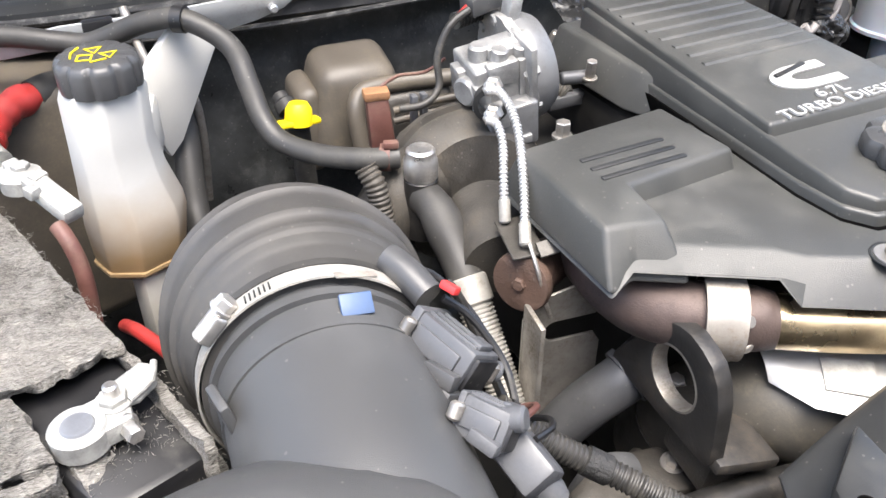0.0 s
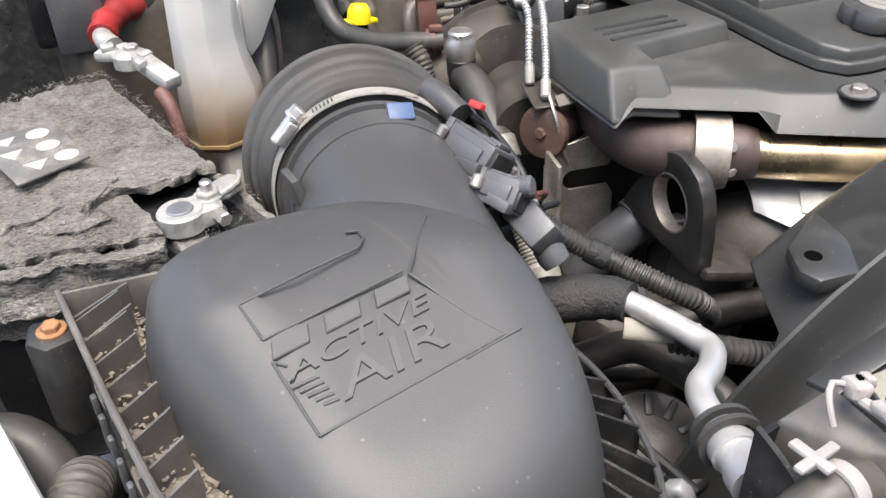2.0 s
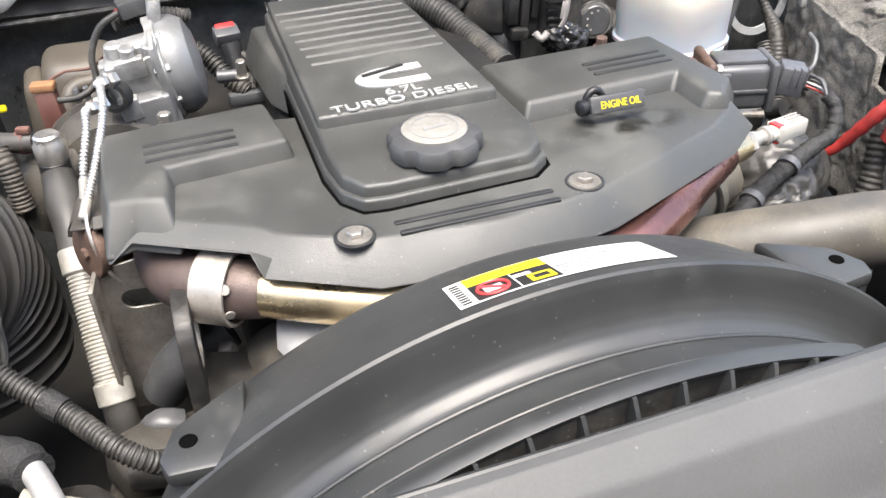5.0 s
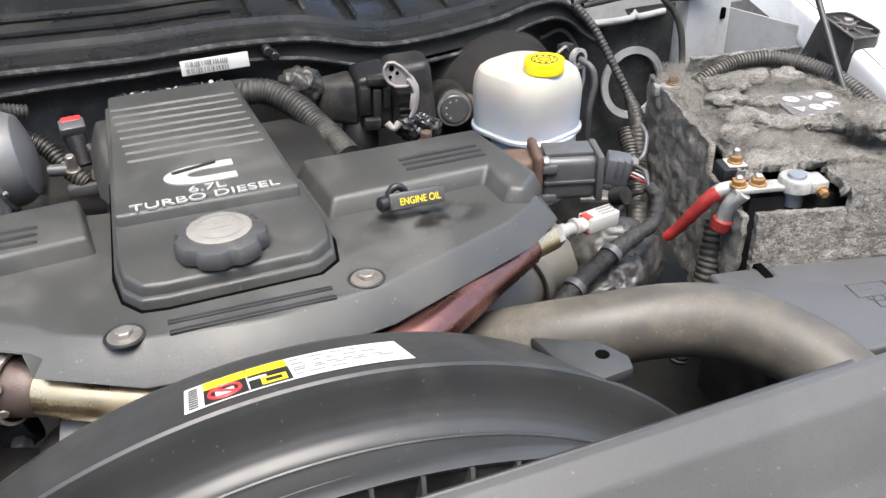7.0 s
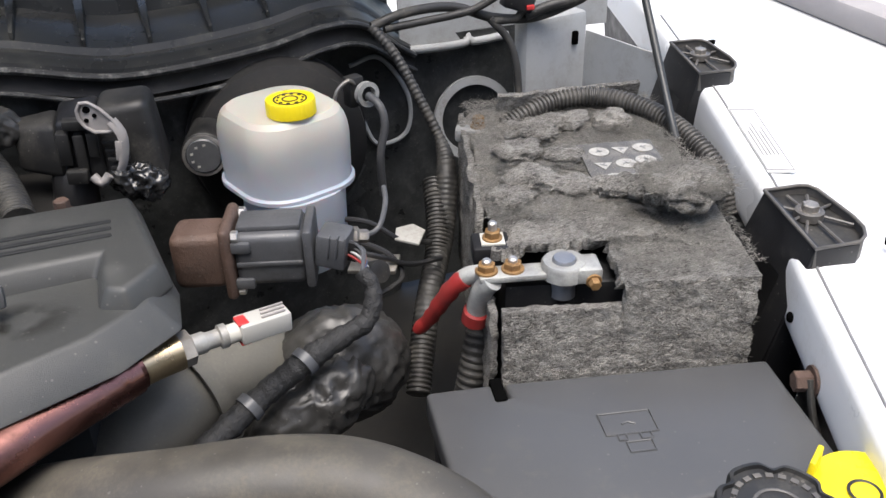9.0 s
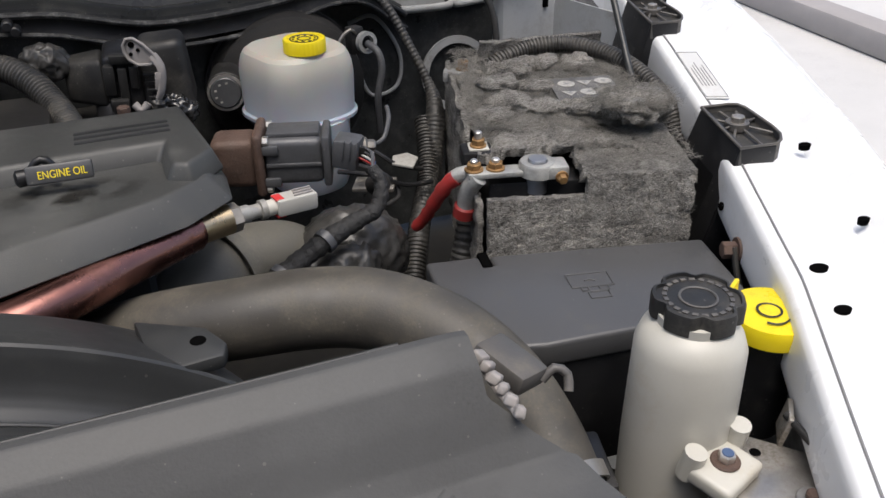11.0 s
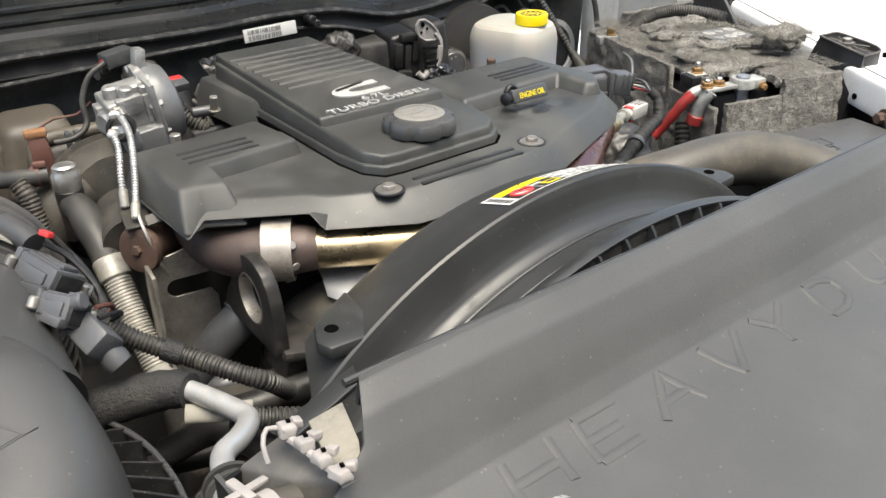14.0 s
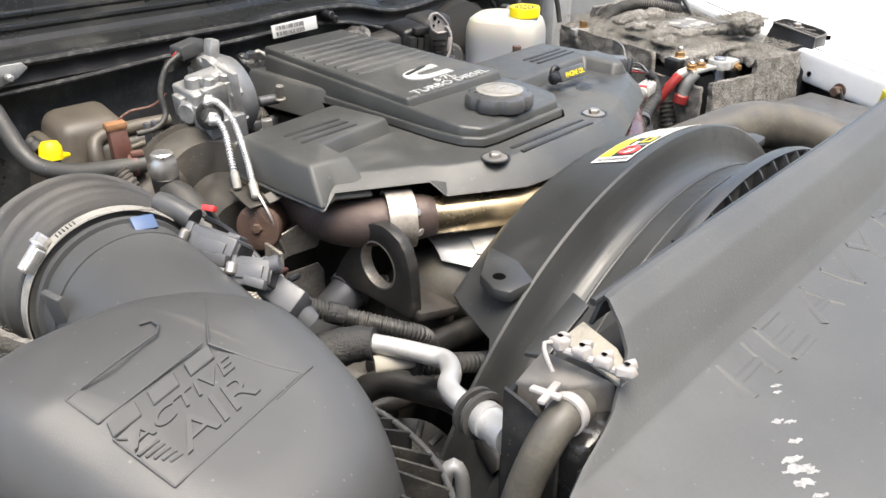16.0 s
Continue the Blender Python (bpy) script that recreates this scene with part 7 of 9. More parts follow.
for c, d in (((0.306, 0.545, 1.292), (0.012, 0.014, 0.030)), ((0.322, 0.542, 1.316), (0.026, 0.010, 0.018)), ((0.343, 0.545, 1.306), (0.010, 0.012, 0.040)), ((0.330, 0.560, 1.330), (0.030, 0.020, 0.010)), ((0.314, 0.533, 1.283), (0.018, 0.012, 0.020)), ((0.340, 0.534, 1.275), (0.012, 0.012, 0.034)), ((0.302, 0.572, 1.302), (0.012, 0.018, 0.024)), ((0.328, 0.531, 1.258), (0.034, 0.010, 0.008))):
    part("casting_step", box(c, d, 0.0014, turn(6, -8, -4), 2), "castalu", ta)
for k in range(9):
    a = 2 * math.pi * k / 9
    part("bolt", hexbolt(dm @ Vector((0.044 * math.cos(a), 0.044 * math.sin(a), -0.007)), dm @ Vector((0.044 * math.cos(a), 0.044 * math.sin(a), 0.008)), 0.005, 0), "castalu", ta)
for x, z in ((0.322, 1.330), (0.341, 1.330)):
    part("boss", cyl((x, 0.548, z - 0.01), (x, 0.546, z + 0.004), 0.007, seg=14), "castalu", ta)
part("crest", box((0.352, 0.582, 1.348), (0.012, 0.016, 0.028), 0.003, turn(0, 8, 0)), "castalu", ta)
part("port_ring", ring((0.304, 0.526, 1.300), (-0.5, -0.85, 0.05), 0.010, 0.004, 28, 0.012), "ink", ta)
LINES = ([(0.281, 0.488, 1.308), (0.2800, 0.474, 1.3105), (0.2780, 0.462, 1.301), (0.2705, 0.446, 1.281), (0.266, 0.435, 1.261)],
         [(0.293, 0.511, 1.319), (0.2955, 0.496, 1.3225), (0.2935, 0.470, 1.310), (0.2810, 0.437, 1.286), (0.265, 0.405, 1.260)])
for pts in LINES:
    p, q = Vector(pts[0]), Vector(pts[1])
    o = Vector((0.014, 0.016, -0.004))
    part("fitting", lathe([(0.005, 0), (0.0072, 0.001), (0.0072, 0.008), (0.005, 0.010)], aim(p + o, p), 6), "steel", ta, "bright hexagon fitting")
    part("fitting", lathe([(0.004, 0), (0.0060, 0.001), (0.0060, 0.006), (0.004, 0.008)], aim(p + o * 0.45, p), 6), "steel", ta)
    part("braided_line", tube([p + o * 0.2] + pts, 0.0030, 12, rib=0.0009, pitch=0.0030), "alu", ta, "bright ribbed metal line")
    e, d = Vector(pts[-1]), (Vector(pts[-1]) - Vector(pts[-2])).normalized()
    part("ferrule", cyl(e - d * 0.012, e + d * 0.006, 0.0043, seg=14), "braidsteel", ta, "crimped end ferrule")
part("stub", cyl((0.395, 0.566, 1.285), (0.42, 0.56, 1.285), 0.006), "darkalu", ta)
part("stub_bolt", hexbolt((0.418, 0.556, 1.285), (0.418, 0.554, 1.302), 0.0048, 0.007), "dullsteel", ta)
ap_ = thing("wiring_plug", "dark grey plug with a red clip beside the actuator", "connector", (0.33, 0.60, 1.335))
part("housing", box((0.338, 0.606, 1.350), (0.034, 0.020, 0.016), 0.003, turn(0, -6, 10)), "plastic", ap_)
part("clip", box((0.314, 0.600, 1.344), (0.022, 0.004, 0.0035), 0.001, turn(0, -32, 14)), "red", ap_, "faded red clip")
part("lead", tube([(0.322, 0.598, 1.348), (0.303, 0.596, 1.338), (0.290, 0.592, 1.315), (0.288, 0.585, 1.292), (0.272, 0.58, 1.282), (0.252, 0.585, 1.280)], 0.0032, 10), "loom", ap_)
part("lead", tube([(0.315, 0.61, 1.335), (0.35, 0.62, 1.335), (0.385, 0.63, 1.325)], 0.0065, 12, rib=0.0014, pitch=0.004), "loom", ap_)

# ---- brown crankcase box, red relay, dipstick cap ----
vb = thing("breather_box", "dusty brown moulded breather box behind the hoses", "breather box", (0.25, 0.70, 1.15))
part("box", bev(loft(B(), [[(0.215, 0.700, 1.17), (0.315, 0.690, 1.17), (0.322, 0.780, 1.17), (0.212, 0.785, 1.17)], [(0.228, 0.712, 1.262), (0.302, 0.704, 1.262), (0.306, 0.765, 1.274), (0.232, 0.770, 1.274)]]), 0.016, 4), "tan", vb)
part("shoulder", bev(loft(B(), [[(0.200, 0.715, 1.16), (0.228, 0.710, 1.16), (0.228, 0.77, 1.16), (0.200, 0.77, 1.16)], [(0.206, 0.720, 1.242), (0.228, 0.716, 1.246), (0.228, 0.765, 1.254), (0.206, 0.765, 1.250)]]), 0.009, 3), "tan", vb)
fr_ = [(0.250, 0.672, 1.198), (0.250, 0.684, 1.232), (0.262, 0.694, 1.247), (0.300, 0.690, 1.250), (0.345, 0.676, 1.252)]
part("frame", tube(fr_, 0.0085, 14), "tan", vb, "raised rounded frame of the box")
part("frame_inner", bev(loft(B(), [[(0.252, 0.676, 1.19), (0.345, 0.660, 1.19), (0.345, 0.70, 1.19), (0.256, 0.71, 1.19)], [(0.258, 0.688, 1.238), (0.345, 0.672, 1.244), (0.345, 0.70, 1.248), (0.260, 0.705, 1.244)]]), 0.006, 3), "iron", vb)
for k in range(2):
    part("rail", tube([(0.280, 0.664, 1.236 - 0.010 * k), (0.33, 0.648, 1.246 - 0.010 * k), (0.36, 0.636, 1.250 - 0.010 * k)], 0.004, 10), "tan", vb)
rl = thing("relay_plug", "faded red-brown plug with a tan clip", "connector", (0.241, 0.605, 1.23))
part("housing", bev(loft(B(), [[(0.231, 0.598, 1.235), (0.252, 0.592, 1.235), (0.256, 0.610, 1.235), (0.235, 0.616, 1.235)], [(0.230, 0.602, 1.284), (0.248, 0.598, 1.284), (0.251, 0.612, 1.284), (0.233, 0.616, 1.284)]]), 0.002), "redbrown", rl)
part("clip", box((0.240, 0.606, 1.287), (0.022, 0.014, 0.008), 0.002, turn(0, 0, -12)), "rustlight", rl, "tan clip")
part("wire", tube([(0.246, 0.610, 1.29), (0.262, 0.612, 1.296), (0.285, 0.605, 1.298), (0.30, 0.598, 1.31)], 0.0015, 8), "redbrown", rl)
solo("grey_clip", bev(merge(box((0.268, 0.592, 1.272), (0.005, 0.008, 0.028), 0.001), box((0.277, 0.592, 1.272), (0.005, 0.008, 0.028), 0.001)), 0), "greyplastic", "small grey forked plastic clip", "clip")
dy = thing("transmission_dipstick", "bright yellow transmission dipstick handle on a dark tube", "dipstick", (0.192, 0.665, 1.2))
part("tube", tube([(0.181, 0.640, 1.258), (0.182, 0.640, 1.235), (0.184, 0.642, 1.20), (0.188, 0.645, 1.14)], 0.0095, 16), "blackdusty", dy)
part("knob", lathe([(0.006, 0), (0.0095, 0.001), (0.0095, 0.010), (0.0075, 0.012), (0.0075, 0.018), (0.004, 0.020)], aim((0.179, 0.655, 1.262), (0.174, 0.675, 1.276)), 20), "blackdusty", dy, "stepped black tube end")
hm = Matrix.Translation((0.181, 0.637, 1.258)) @ turn(-8, 6, 0).to_4x4()
part("handle", lathe([(0.008, 0.0), (0.0120, 0.0005), (0.0120, 0.007), (0.0112, 0.014), (0.008, 0.019), (0.0005, 0.020)], hm, 28), "yellow", dy)
tb_ = box((-0.003, -0.003, 0.003), (0.042, 0.012, 0.0055), 0.0022, turn(0, 0, 8))
tb_.transform(hm)
part("tab", tb_, "yellow", dy)

# ---- dark hoses and lines behind the bellows ----
solo("evaporator_line", tube([(0.075, 0.78, 1.33), (0.082, 0.75, 1.29), (0.095, 0.735, 1.27), (0.112, 0.73, 1.26), (0.115, 0.728, 1.22), (0.11, 0.73, 1.15)], 0.0042, 12), "dullsteel", "thin steel line against the dark firewall", "pipe")
solo("heater_hose", tube([(0.10, 0.75, 1.27), (0.098, 0.72, 1.22), (0.09, 0.69, 1.18), (0.088, 0.665, 1.15), (0.09, 0.64, 1.08)], 0.013, 16), "rubber", "black heater hose behind the bellows", "hose")
solo("side_bracket", prism([(-0.10, 0.735), (-0.05, 0.73), (-0.045, 0.75), (-0.1, 0.755)], 1.24, 1.32, 0.003), "darkalu", "blue-grey sheet bracket by the battery cable", "bracket")
solo("left_fuse_cover", prism([(-0.12, 0.76), (-0.06, 0.755), (-0.06, 0.80), (-0.12, 0.81)], 1.24, 1.36, 0.006), "black", "black plastic cover beside the bottle", "cover")

# ---- brake fluid reservoir ----
br = thing("brake_reservoir", "translucent white brake fluid reservoir with a yellow cap", "brake reservoir", (0.936, 0.615, 1.1))


def soft_ring(cx, cy, w, d, r, rot, z, n=7):
    c, s = math.cos(radians(rot)), math.sin(radians(rot))
    return [(cx + x * c - y * s, cy + x * s + y * c, z) for x, y in rrect(w, d, r, n)]


part("tank", loft(B(), [soft_ring(0.951, 0.640, *a) for a in ((0.116, 0.122, 0.042, 20, 1.205), (0.123, 0.129, 0.045, 20, 1.2065), (0.123, 0.129, 0.045, 20, 1.2105), (0.1175, 0.1235, 0.043, 20, 1.2125), (0.1160, 0.122, 0.041, 20, 1.2155), (0.1155, 0.1215, 0.038, 20, 1.240), (0.1150, 0.121, 0.036, 20, 1.258), (0.1132, 0.1192, 0.036, 20, 1.2680), (0.1095, 0.115, 0.036, 20, 1.2765), (0.1045, 0.110, 0.036, 20, 1.2825), (0.095, 0.100, 0.034, 20, 1.2868), (0.06, 0.064, 0.026, 20, 1.2885))]), "reservoir", br, angle=24)
part("lower_tank", loft(B(), [soft_ring(0.952, 0.622, *a) for a in ((0.086, 0.090, 0.038, 20, 1.12), (0.095, 0.099, 0.040, 20, 1.135), (0.098, 0.103, 0.040, 20, 1.207))]), "reservoir", br, "bluish lower half of the reservoir")
cm = Matrix.Translation((0.957, 0.608, -0.006))
part("neck", lathe([(0.0215, 1.285), (0.0215, 1.296)], cm, 32), "milk", br)
yc = part("cap", lathe([(0.0225, 1.2940), (0.0243, 1.2950), (0.0243, 1.3085), (0.0235, 1.3098), (0.0200, 1.3098), (0.0195, 1.3088), (0.0005, 1.3088)], cm, 90, 30, 0.02), "yellow", br, "yellow ribbed screw cap with embossed warning")
for r in (0.0165, 0.0075):
    part("embossing", ring((0.957, 0.608, 1.3030), (0, 0, 1), r * 0.94, 0.0011, 40, 0.0012), "ink", yc)
for k in range(10):
    a = 2 * math.pi * k / 10
    part("embossing", box((0.957 + 0.0125 * math.cos(a), 0.608 + 0.0125 * math.sin(a), 1.3030), (0.0035, 0.002, 0.0008), 0, Matrix.Rotation(a + 1.57, 3, "Z")), "ink", yc)

# booster and master cylinder behind it
bo = thing("brake_booster", "black round brake booster against the firewall", "brake booster", (0.96, 0.76, 1.1))
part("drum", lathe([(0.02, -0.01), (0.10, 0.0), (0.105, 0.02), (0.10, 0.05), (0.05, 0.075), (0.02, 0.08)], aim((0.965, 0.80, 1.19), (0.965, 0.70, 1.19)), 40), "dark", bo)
part("rim", ring((0.965, 0.788, 1.19), (0, 1, 0), 0.104, 0.004, 48, 0.010), "black", bo, "rolled rim of the booster")
mc = thing("vacuum_pump", "dark cylinder with a bright ring beside the reservoir", "pump", (0.88, 0.74, 1.19))
part("cylinder", cyl((0.896, 0.80, 1.214), (0.872, 0.690, 1.224), 0.0245, seg=32), "blackdusty", mc)
part("ring", ring((0.8718, 0.689, 1.2242), (0.21, 0.97, -0.09), 0.0195, 0.003, 36, 0.004), "steel", mc, "bright ring")
part("cap", cyl((0.8722, 0.691, 1.2241), (0.8710, 0.6855, 1.2246), 0.0190, seg=32), "darkalu", mc)
for k in range(9):
    a = 2 * math.pi * k / 9
    part("print", box((0.8710 + 0.0125 * math.cos(a), 0.6853, 1.2246 + 0.0125 * math.sin(a)), (0.003, 0.0008, 0.0022), 0, turn(0, 0, 12)), "labelprint", mc)
part("mount", tube([(0.91, 0.75, 1.20), (0.94, 0.70, 1.17), (0.95, 0.64, 1.15)], 0.03, 20), "blackiron", mc)
bcn = thing("brake_line_fitting", "grey metal fitting with bent brake lines", "fitting", (1.05, 0.70, 1.24))
part("bracket", box((1.045, 0.715, 1.262), (0.02, 0.016, 0.035), 0.003, turn(0, 0, 20)), "blackdusty", bcn)
part("nut", ring((1.056, 0.698, 1.262), (0.3, -0.9, 0.1), 0.009, 0.005, 28, 0.008), "lead", bcn)
part("line", tube([(1.056, 0.694, 1.262), (1.064, 0.676, 1.255), (1.066, 0.668, 1.235), (1.058, 0.665, 1.20), (1.06, 0.67, 1.15)], 0.0045, 12), "darkalu", bcn)
part("line", tube([(1.046, 0.71, 1.27), (1.036, 0.70, 1.28), (1.02, 0.70, 1.262), (1.022, 0.69, 1.22)], 0.0022, 8), "dullsteel", bcn)
solo("wall_opening", tube([(1.07, 0.835, 1.25), (1.11, 0.835, 1.255), (1.145, 0.835, 1.20), (1.14, 0.835, 1.15), (1.10, 0.835, 1.14), (1.08, 0.835, 1.18)], 0.003, 8), "dirtypaint", "pale edge of an opening in the firewall", "opening")

# ---- heater box with a white valve, foil and harness on the firewall ----
hv = thing("heater_box", "dusty black plastic heater box on the firewall", "heater box", (0.76, 0.70, 1.2))
part("box", bev(loft(B(), [[(0.776, 0.650, 1.222), (0.832, 0.640, 1.222), (0.842, 0.712, 1.222), (0.782, 0.722, 1.222)], [(0.775, 0.656, 1.302), (0.826, 0.648, 1.308), (0.834, 0.700, 1.308), (0.782, 0.714, 1.304)]]), 0.010, 3), "blackdusty", hv)
part("motor", bev(loft(B(), [[(0.738, 0.660, 1.228), (0.778, 0.652, 1.228), (0.784, 0.712, 1.228), (0.742, 0.722, 1.228)], [(0.738, 0.664, 1.292), (0.777, 0.657, 1.298), (0.782, 0.706, 1.302), (0.742, 0.716, 1.296)]]), 0.006, 3), "black", hv, "black actuator housing")
for k, (x, z, w, h) in enumerate(((0.744, 1.268, 0.012, 0.034), (0.758, 1.262, 0.010, 0.040), (0.770, 1.270, 0.009, 0.026), (0.760, 1.292, 0.026, 0.010), (0.750, 1.240, 0.020, 0.014))):
    part("step", box((x, 0.657 - 0.0015 * k, z), (w, 0.012, h), 0.0018, turn(4, 3, -9)), "blackdusty", hv)
part("nose", bev(loft(B(), [[(0.694, 0.690, 1.236), (0.738, 0.662, 1.232), (0.742, 0.716, 1.232), (0.698, 0.722, 1.236)], [(0.696, 0.696, 1.282), (0.738, 0.668, 1.288), (0.742, 0.710, 1.292), (0.698, 0.716, 1.286)]]), 0.007, 3), "blackdusty", hv)
part("arm", crumple((0.680, 0.704, 1.282), (0.024, 0.016, 0.018), turn(0, 10, -20), 0.004, 60), "wrap", hv, "crumpled taped duct end", angle=60)
part("lower_duct", tube([(0.745, 0.690, 1.235), (0.742, 0.680, 1.215), (0.738, 0.672, 1.18)], 0.022, 18), "black", hv)
for k in range(4):
    part("clip", box((0.789 + 0.001 * k, 0.641, 1.274 - 0.009 * k), (0.020, 0.008, 0.0036), 0.001, turn(0, 4, -9)), "black", hv)
wv = thing("white_lever", "white plastic lever on the heater box", "lever", (0.78, 0.64, 1.25))
eye_ = [(0.764, 1.310), (0.768, 1.317), (0.775, 1.3175), (0.784, 1.311), (0.793, 1.300), (0.796, 1.291), (0.788, 1.288), (0.776, 1.288), (0.768, 1.294), (0.764, 1.302)]
part("plate", bev(loft(B(), [[(x, 0.6405 - 0.30 * (x - 0.770), z) for x, z in eye_], [(x, 0.6365 - 0.30 * (x - 0.770), z) for x, z in eye_]]), 0.0008, 1), "clipwhite", wv)
part("rim", tube([(x, 0.6355 - 0.30 * (x - 0.770), z) for x, z in eye_ + eye_[:1]], 0.0018, 8, smooth=False), "clipwhite", wv)
for x, z, r in ((0.7725, 1.3105, 0.0035), (0.7785, 1.3045, 0.0022), (0.7705, 1.300, 0.0022)):
    part("hole", cyl((x, 0.6362 - 0.30 * (x - 0.770), z), (x, 0.6352 - 0.30 * (x - 0.770), z), r, seg=16), "void", wv)
part("arm", tube([(0.792, 0.631, 1.298), (0.7985, 0.628, 1.286), (0.7985, 0.627, 1.272), (0.795, 0.626, 1.258), (0.791, 0.6265, 1.250)], lambda s: 0.0062 - 0.001 * s, 14, flat=0.45), "clipwhite", wv)
part("tongue", box((0.7935, 0.6245, 1.270), (0.007, 0.003, 0.020), 0.001, turn(0, 8, -16)), "clipwhite", wv)
part("foot", tube([(0.764, 0.638, 1.243), (0.771, 0.634, 1.236), (0.779, 0.634, 1.243)], 0.0045, 10), "clipwhite", wv)
solo("plastic_film", crumple((0.805, 0.642, 1.228), (0.026, 0.012, 0.016), turn(0, 12, -14), 0.0045, 70), "film", "crumpled shiny black film on the heater box", "film", angle=60)
foil_ = grid(60, 14, lambda u, v: (0.47 + 0.12 * u, 0.708 - 0.040 * v + 0.005 * noise.noise((u * 9, v * 5, 3.1)), 1.300 - 0.020 * v + 0.005 * abs(noise.noise((u * 13, v * 6, 1.7))) + 0.002 * noise.noise((u * 31, v * 17, 8.2))))
solo("foil_blanket", shell(foil_, 0.0008), "film", "crumpled shiny black insulation foil behind the engine cover", "insulation foil", angle=30)
solo("cable_loom", tube([(0.60, 0.74, 1.272), (0.615, 0.712, 1.281), (0.64, 0.70, 1.280), (0.665, 0.675, 1.268), (0.682, 0.645, 1.252), (0.692, 0.615, 1.243), (0.70, 0.58, 1.235)], 0.0150, 18, rib=0.0012, pitch=0.0050), "loom", "thick corrugated cable loom behind the engine cover", "cable loom", group="cable looms")
solo("cable_loom", tube([(0.36, 0.64, 1.30), (0.39, 0.632, 1.285), (0.41, 0.612, 1.262), (0.425, 0.60, 1.25)], 0.0085, 16, rib=0.0018, pitch=0.0045), "loom", "corrugated cable loom beside the actuator", "cable loom", group="cable looms")
ip = thing("injector_plug", "grey and red plug on a black sensor beside the cover", "connector", (0.42, 0.65, 1.25))
part("body", cyl((0.424, 0.645, 1.25), (0.421, 0.66, 1.28), 0.011), "black", ip)
part("housing", box((0.420, 0.664, 1.287), (0.026, 0.018, 0.016), 0.002, turn(20, 0, 6)), "greyplastic", ip)
part("lock", box((0.420, 0.668, 1.296), (0.020, 0.008, 0.003), 0.001, turn(20, 0, 6)), "inkred", ip, "red lock")
part("wire", tube([(0.432, 0.65, 1.27), (0.438, 0.63, 1.262), (0.430, 0.60, 1.25)], 0.004, 8), "loom", ip)
part("stud", cyl((0.444, 0.66, 1.27), (0.45, 0.655, 1.285), 0.006), "dullsteel", ip)
part("bracket", box((0.425, 0.598, 1.245), (0.04, 0.012, 0.012), 0.002), "greyplastic", ip)

# ---- exhaust throttle: rusty flange, grey motor and plug ----
et = thing("throttle_valve", "rusty flanged throttle valve with a dark grey motor", "throttle valve", (0.89, 0.455, 1.2))
ed = Vector((0.93, -0.30, 0.0)).normalized()
ec0 = Vector((0.872, 0.462, 1.232))
part("neck", box((0.848, 0.468, 1.232), (0.045, 0.040, 0.050), 0.008, turn(0, 0, -17), 3), "rust", et, "rusty cast neck")
part("flange", box(ec0, (0.010, 0.056, 0.066), 0.006, turn(0, 0, -17), 3), "rust", et, "rusty square flange")
for sy in (-0.021, 0.021):
    for sz in (-0.025, 0.025):
        p = ec0 + turn(0, 0, -17) @ Vector((0.005, sy, sz))
        part("bolt", hexbolt(p, p + ed * 0.006, 0.005, 0), "steel", et)
mt_ = turn(0, 0, -17)
part("motor", box(ec0 + ed * 0.034 + Vector((0, 0, 0.002)), (0.058, 0.046, 0.048), 0.007, mt_, 3), "darkalu", et, "dark grey cast motor housing")
part("motor_rib", box(ec0 + ed * 0.034 + Vector((0, 0, 0.0275)), (0.052, 0.030, 0.006), 0.002, mt_), "darkalu", et)
part("motor_rib", box(ec0 + ed * 0.034 + mt_ @ Vector((0, -0.0235, 0.0)), (0.054, 0.003, 0.004), 0.001, mt_), "darkalu", et)
part("motor_cap", box(ec0 + ed * 0.066 + Vector((0, 0, 0.002)), (0.008, 0.050, 0.053), 0.003, mt_), "darkalu", et)
for sz in (-0.018, 0.016):
    p = ec0 + ed * 0.012 + mt_ @ Vector((0, -0.0235, sz))
    part("lug", box(p, (0.016, 0.006, 0.010), 0.002, mt_), "darkalu", et)
pl = part("plug", box((0.951, 0.424, 1.240), (0.026, 0.028, 0.030), 0.003, turn(0, 8, -30)), "greyplastic", et, "brown-grey plug")
for k in range(3):
    part("plug_rib", box((0.944 + 0.006 * k, 0.4135 - 0.0035 * k, 1.246), (0.002, 0.006, 0.020), 0.0006, turn(0, 8, -30)), "greyplastic", pl)
part("terminal_face", box((0.9615, 0.4130, 1.2385), (0.012, 0.004, 0.018), 0.001, turn(0, 8, -30)), "ink", pl)
part("fitting", lathe([(0.006, 0), (0.0085, 0.001), (0.0085, 0.012), (0.006, 0.014), (0.006, 0.020), (0.0045, 0.022)], aim((0.962, 0.440, 1.238), (0.992, 0.432, 1.236)), 6), "dullsteel", et, "bare steel union")
part("fitting_line", tube([(0.982, 0.436, 1.237), (0.994, 0.440, 1.240), (1.004, 0.452, 1.256), (1.008, 0.47, 1.262)], 0.0024, 8), "darkalu", et)
for k in range(8):
    a, b_ = k % 4, k // 4
    mats = ("red", "white", "darkalu", "greyplastic", "white", "blue", "redbrown", "greyplastic")
    p = Vector((0.956 + 0.002 * b_, 0.415 + 0.002 * a, 1.237 + 0.004 * a))
    part("wire", tube([p, p + Vector((0.008, -0.008, -0.003 - 0.003 * b_)), p + Vector((0.012, -0.022, -0.004)), Vector((0.962, 0.380, 1.236))], 0.0012, 6), mats[k], pl)
tl = thing("cable_loom", "taped black cable loom with grey clips", "cable loom", (0.86, 0.345, 1.16), group="cable looms")
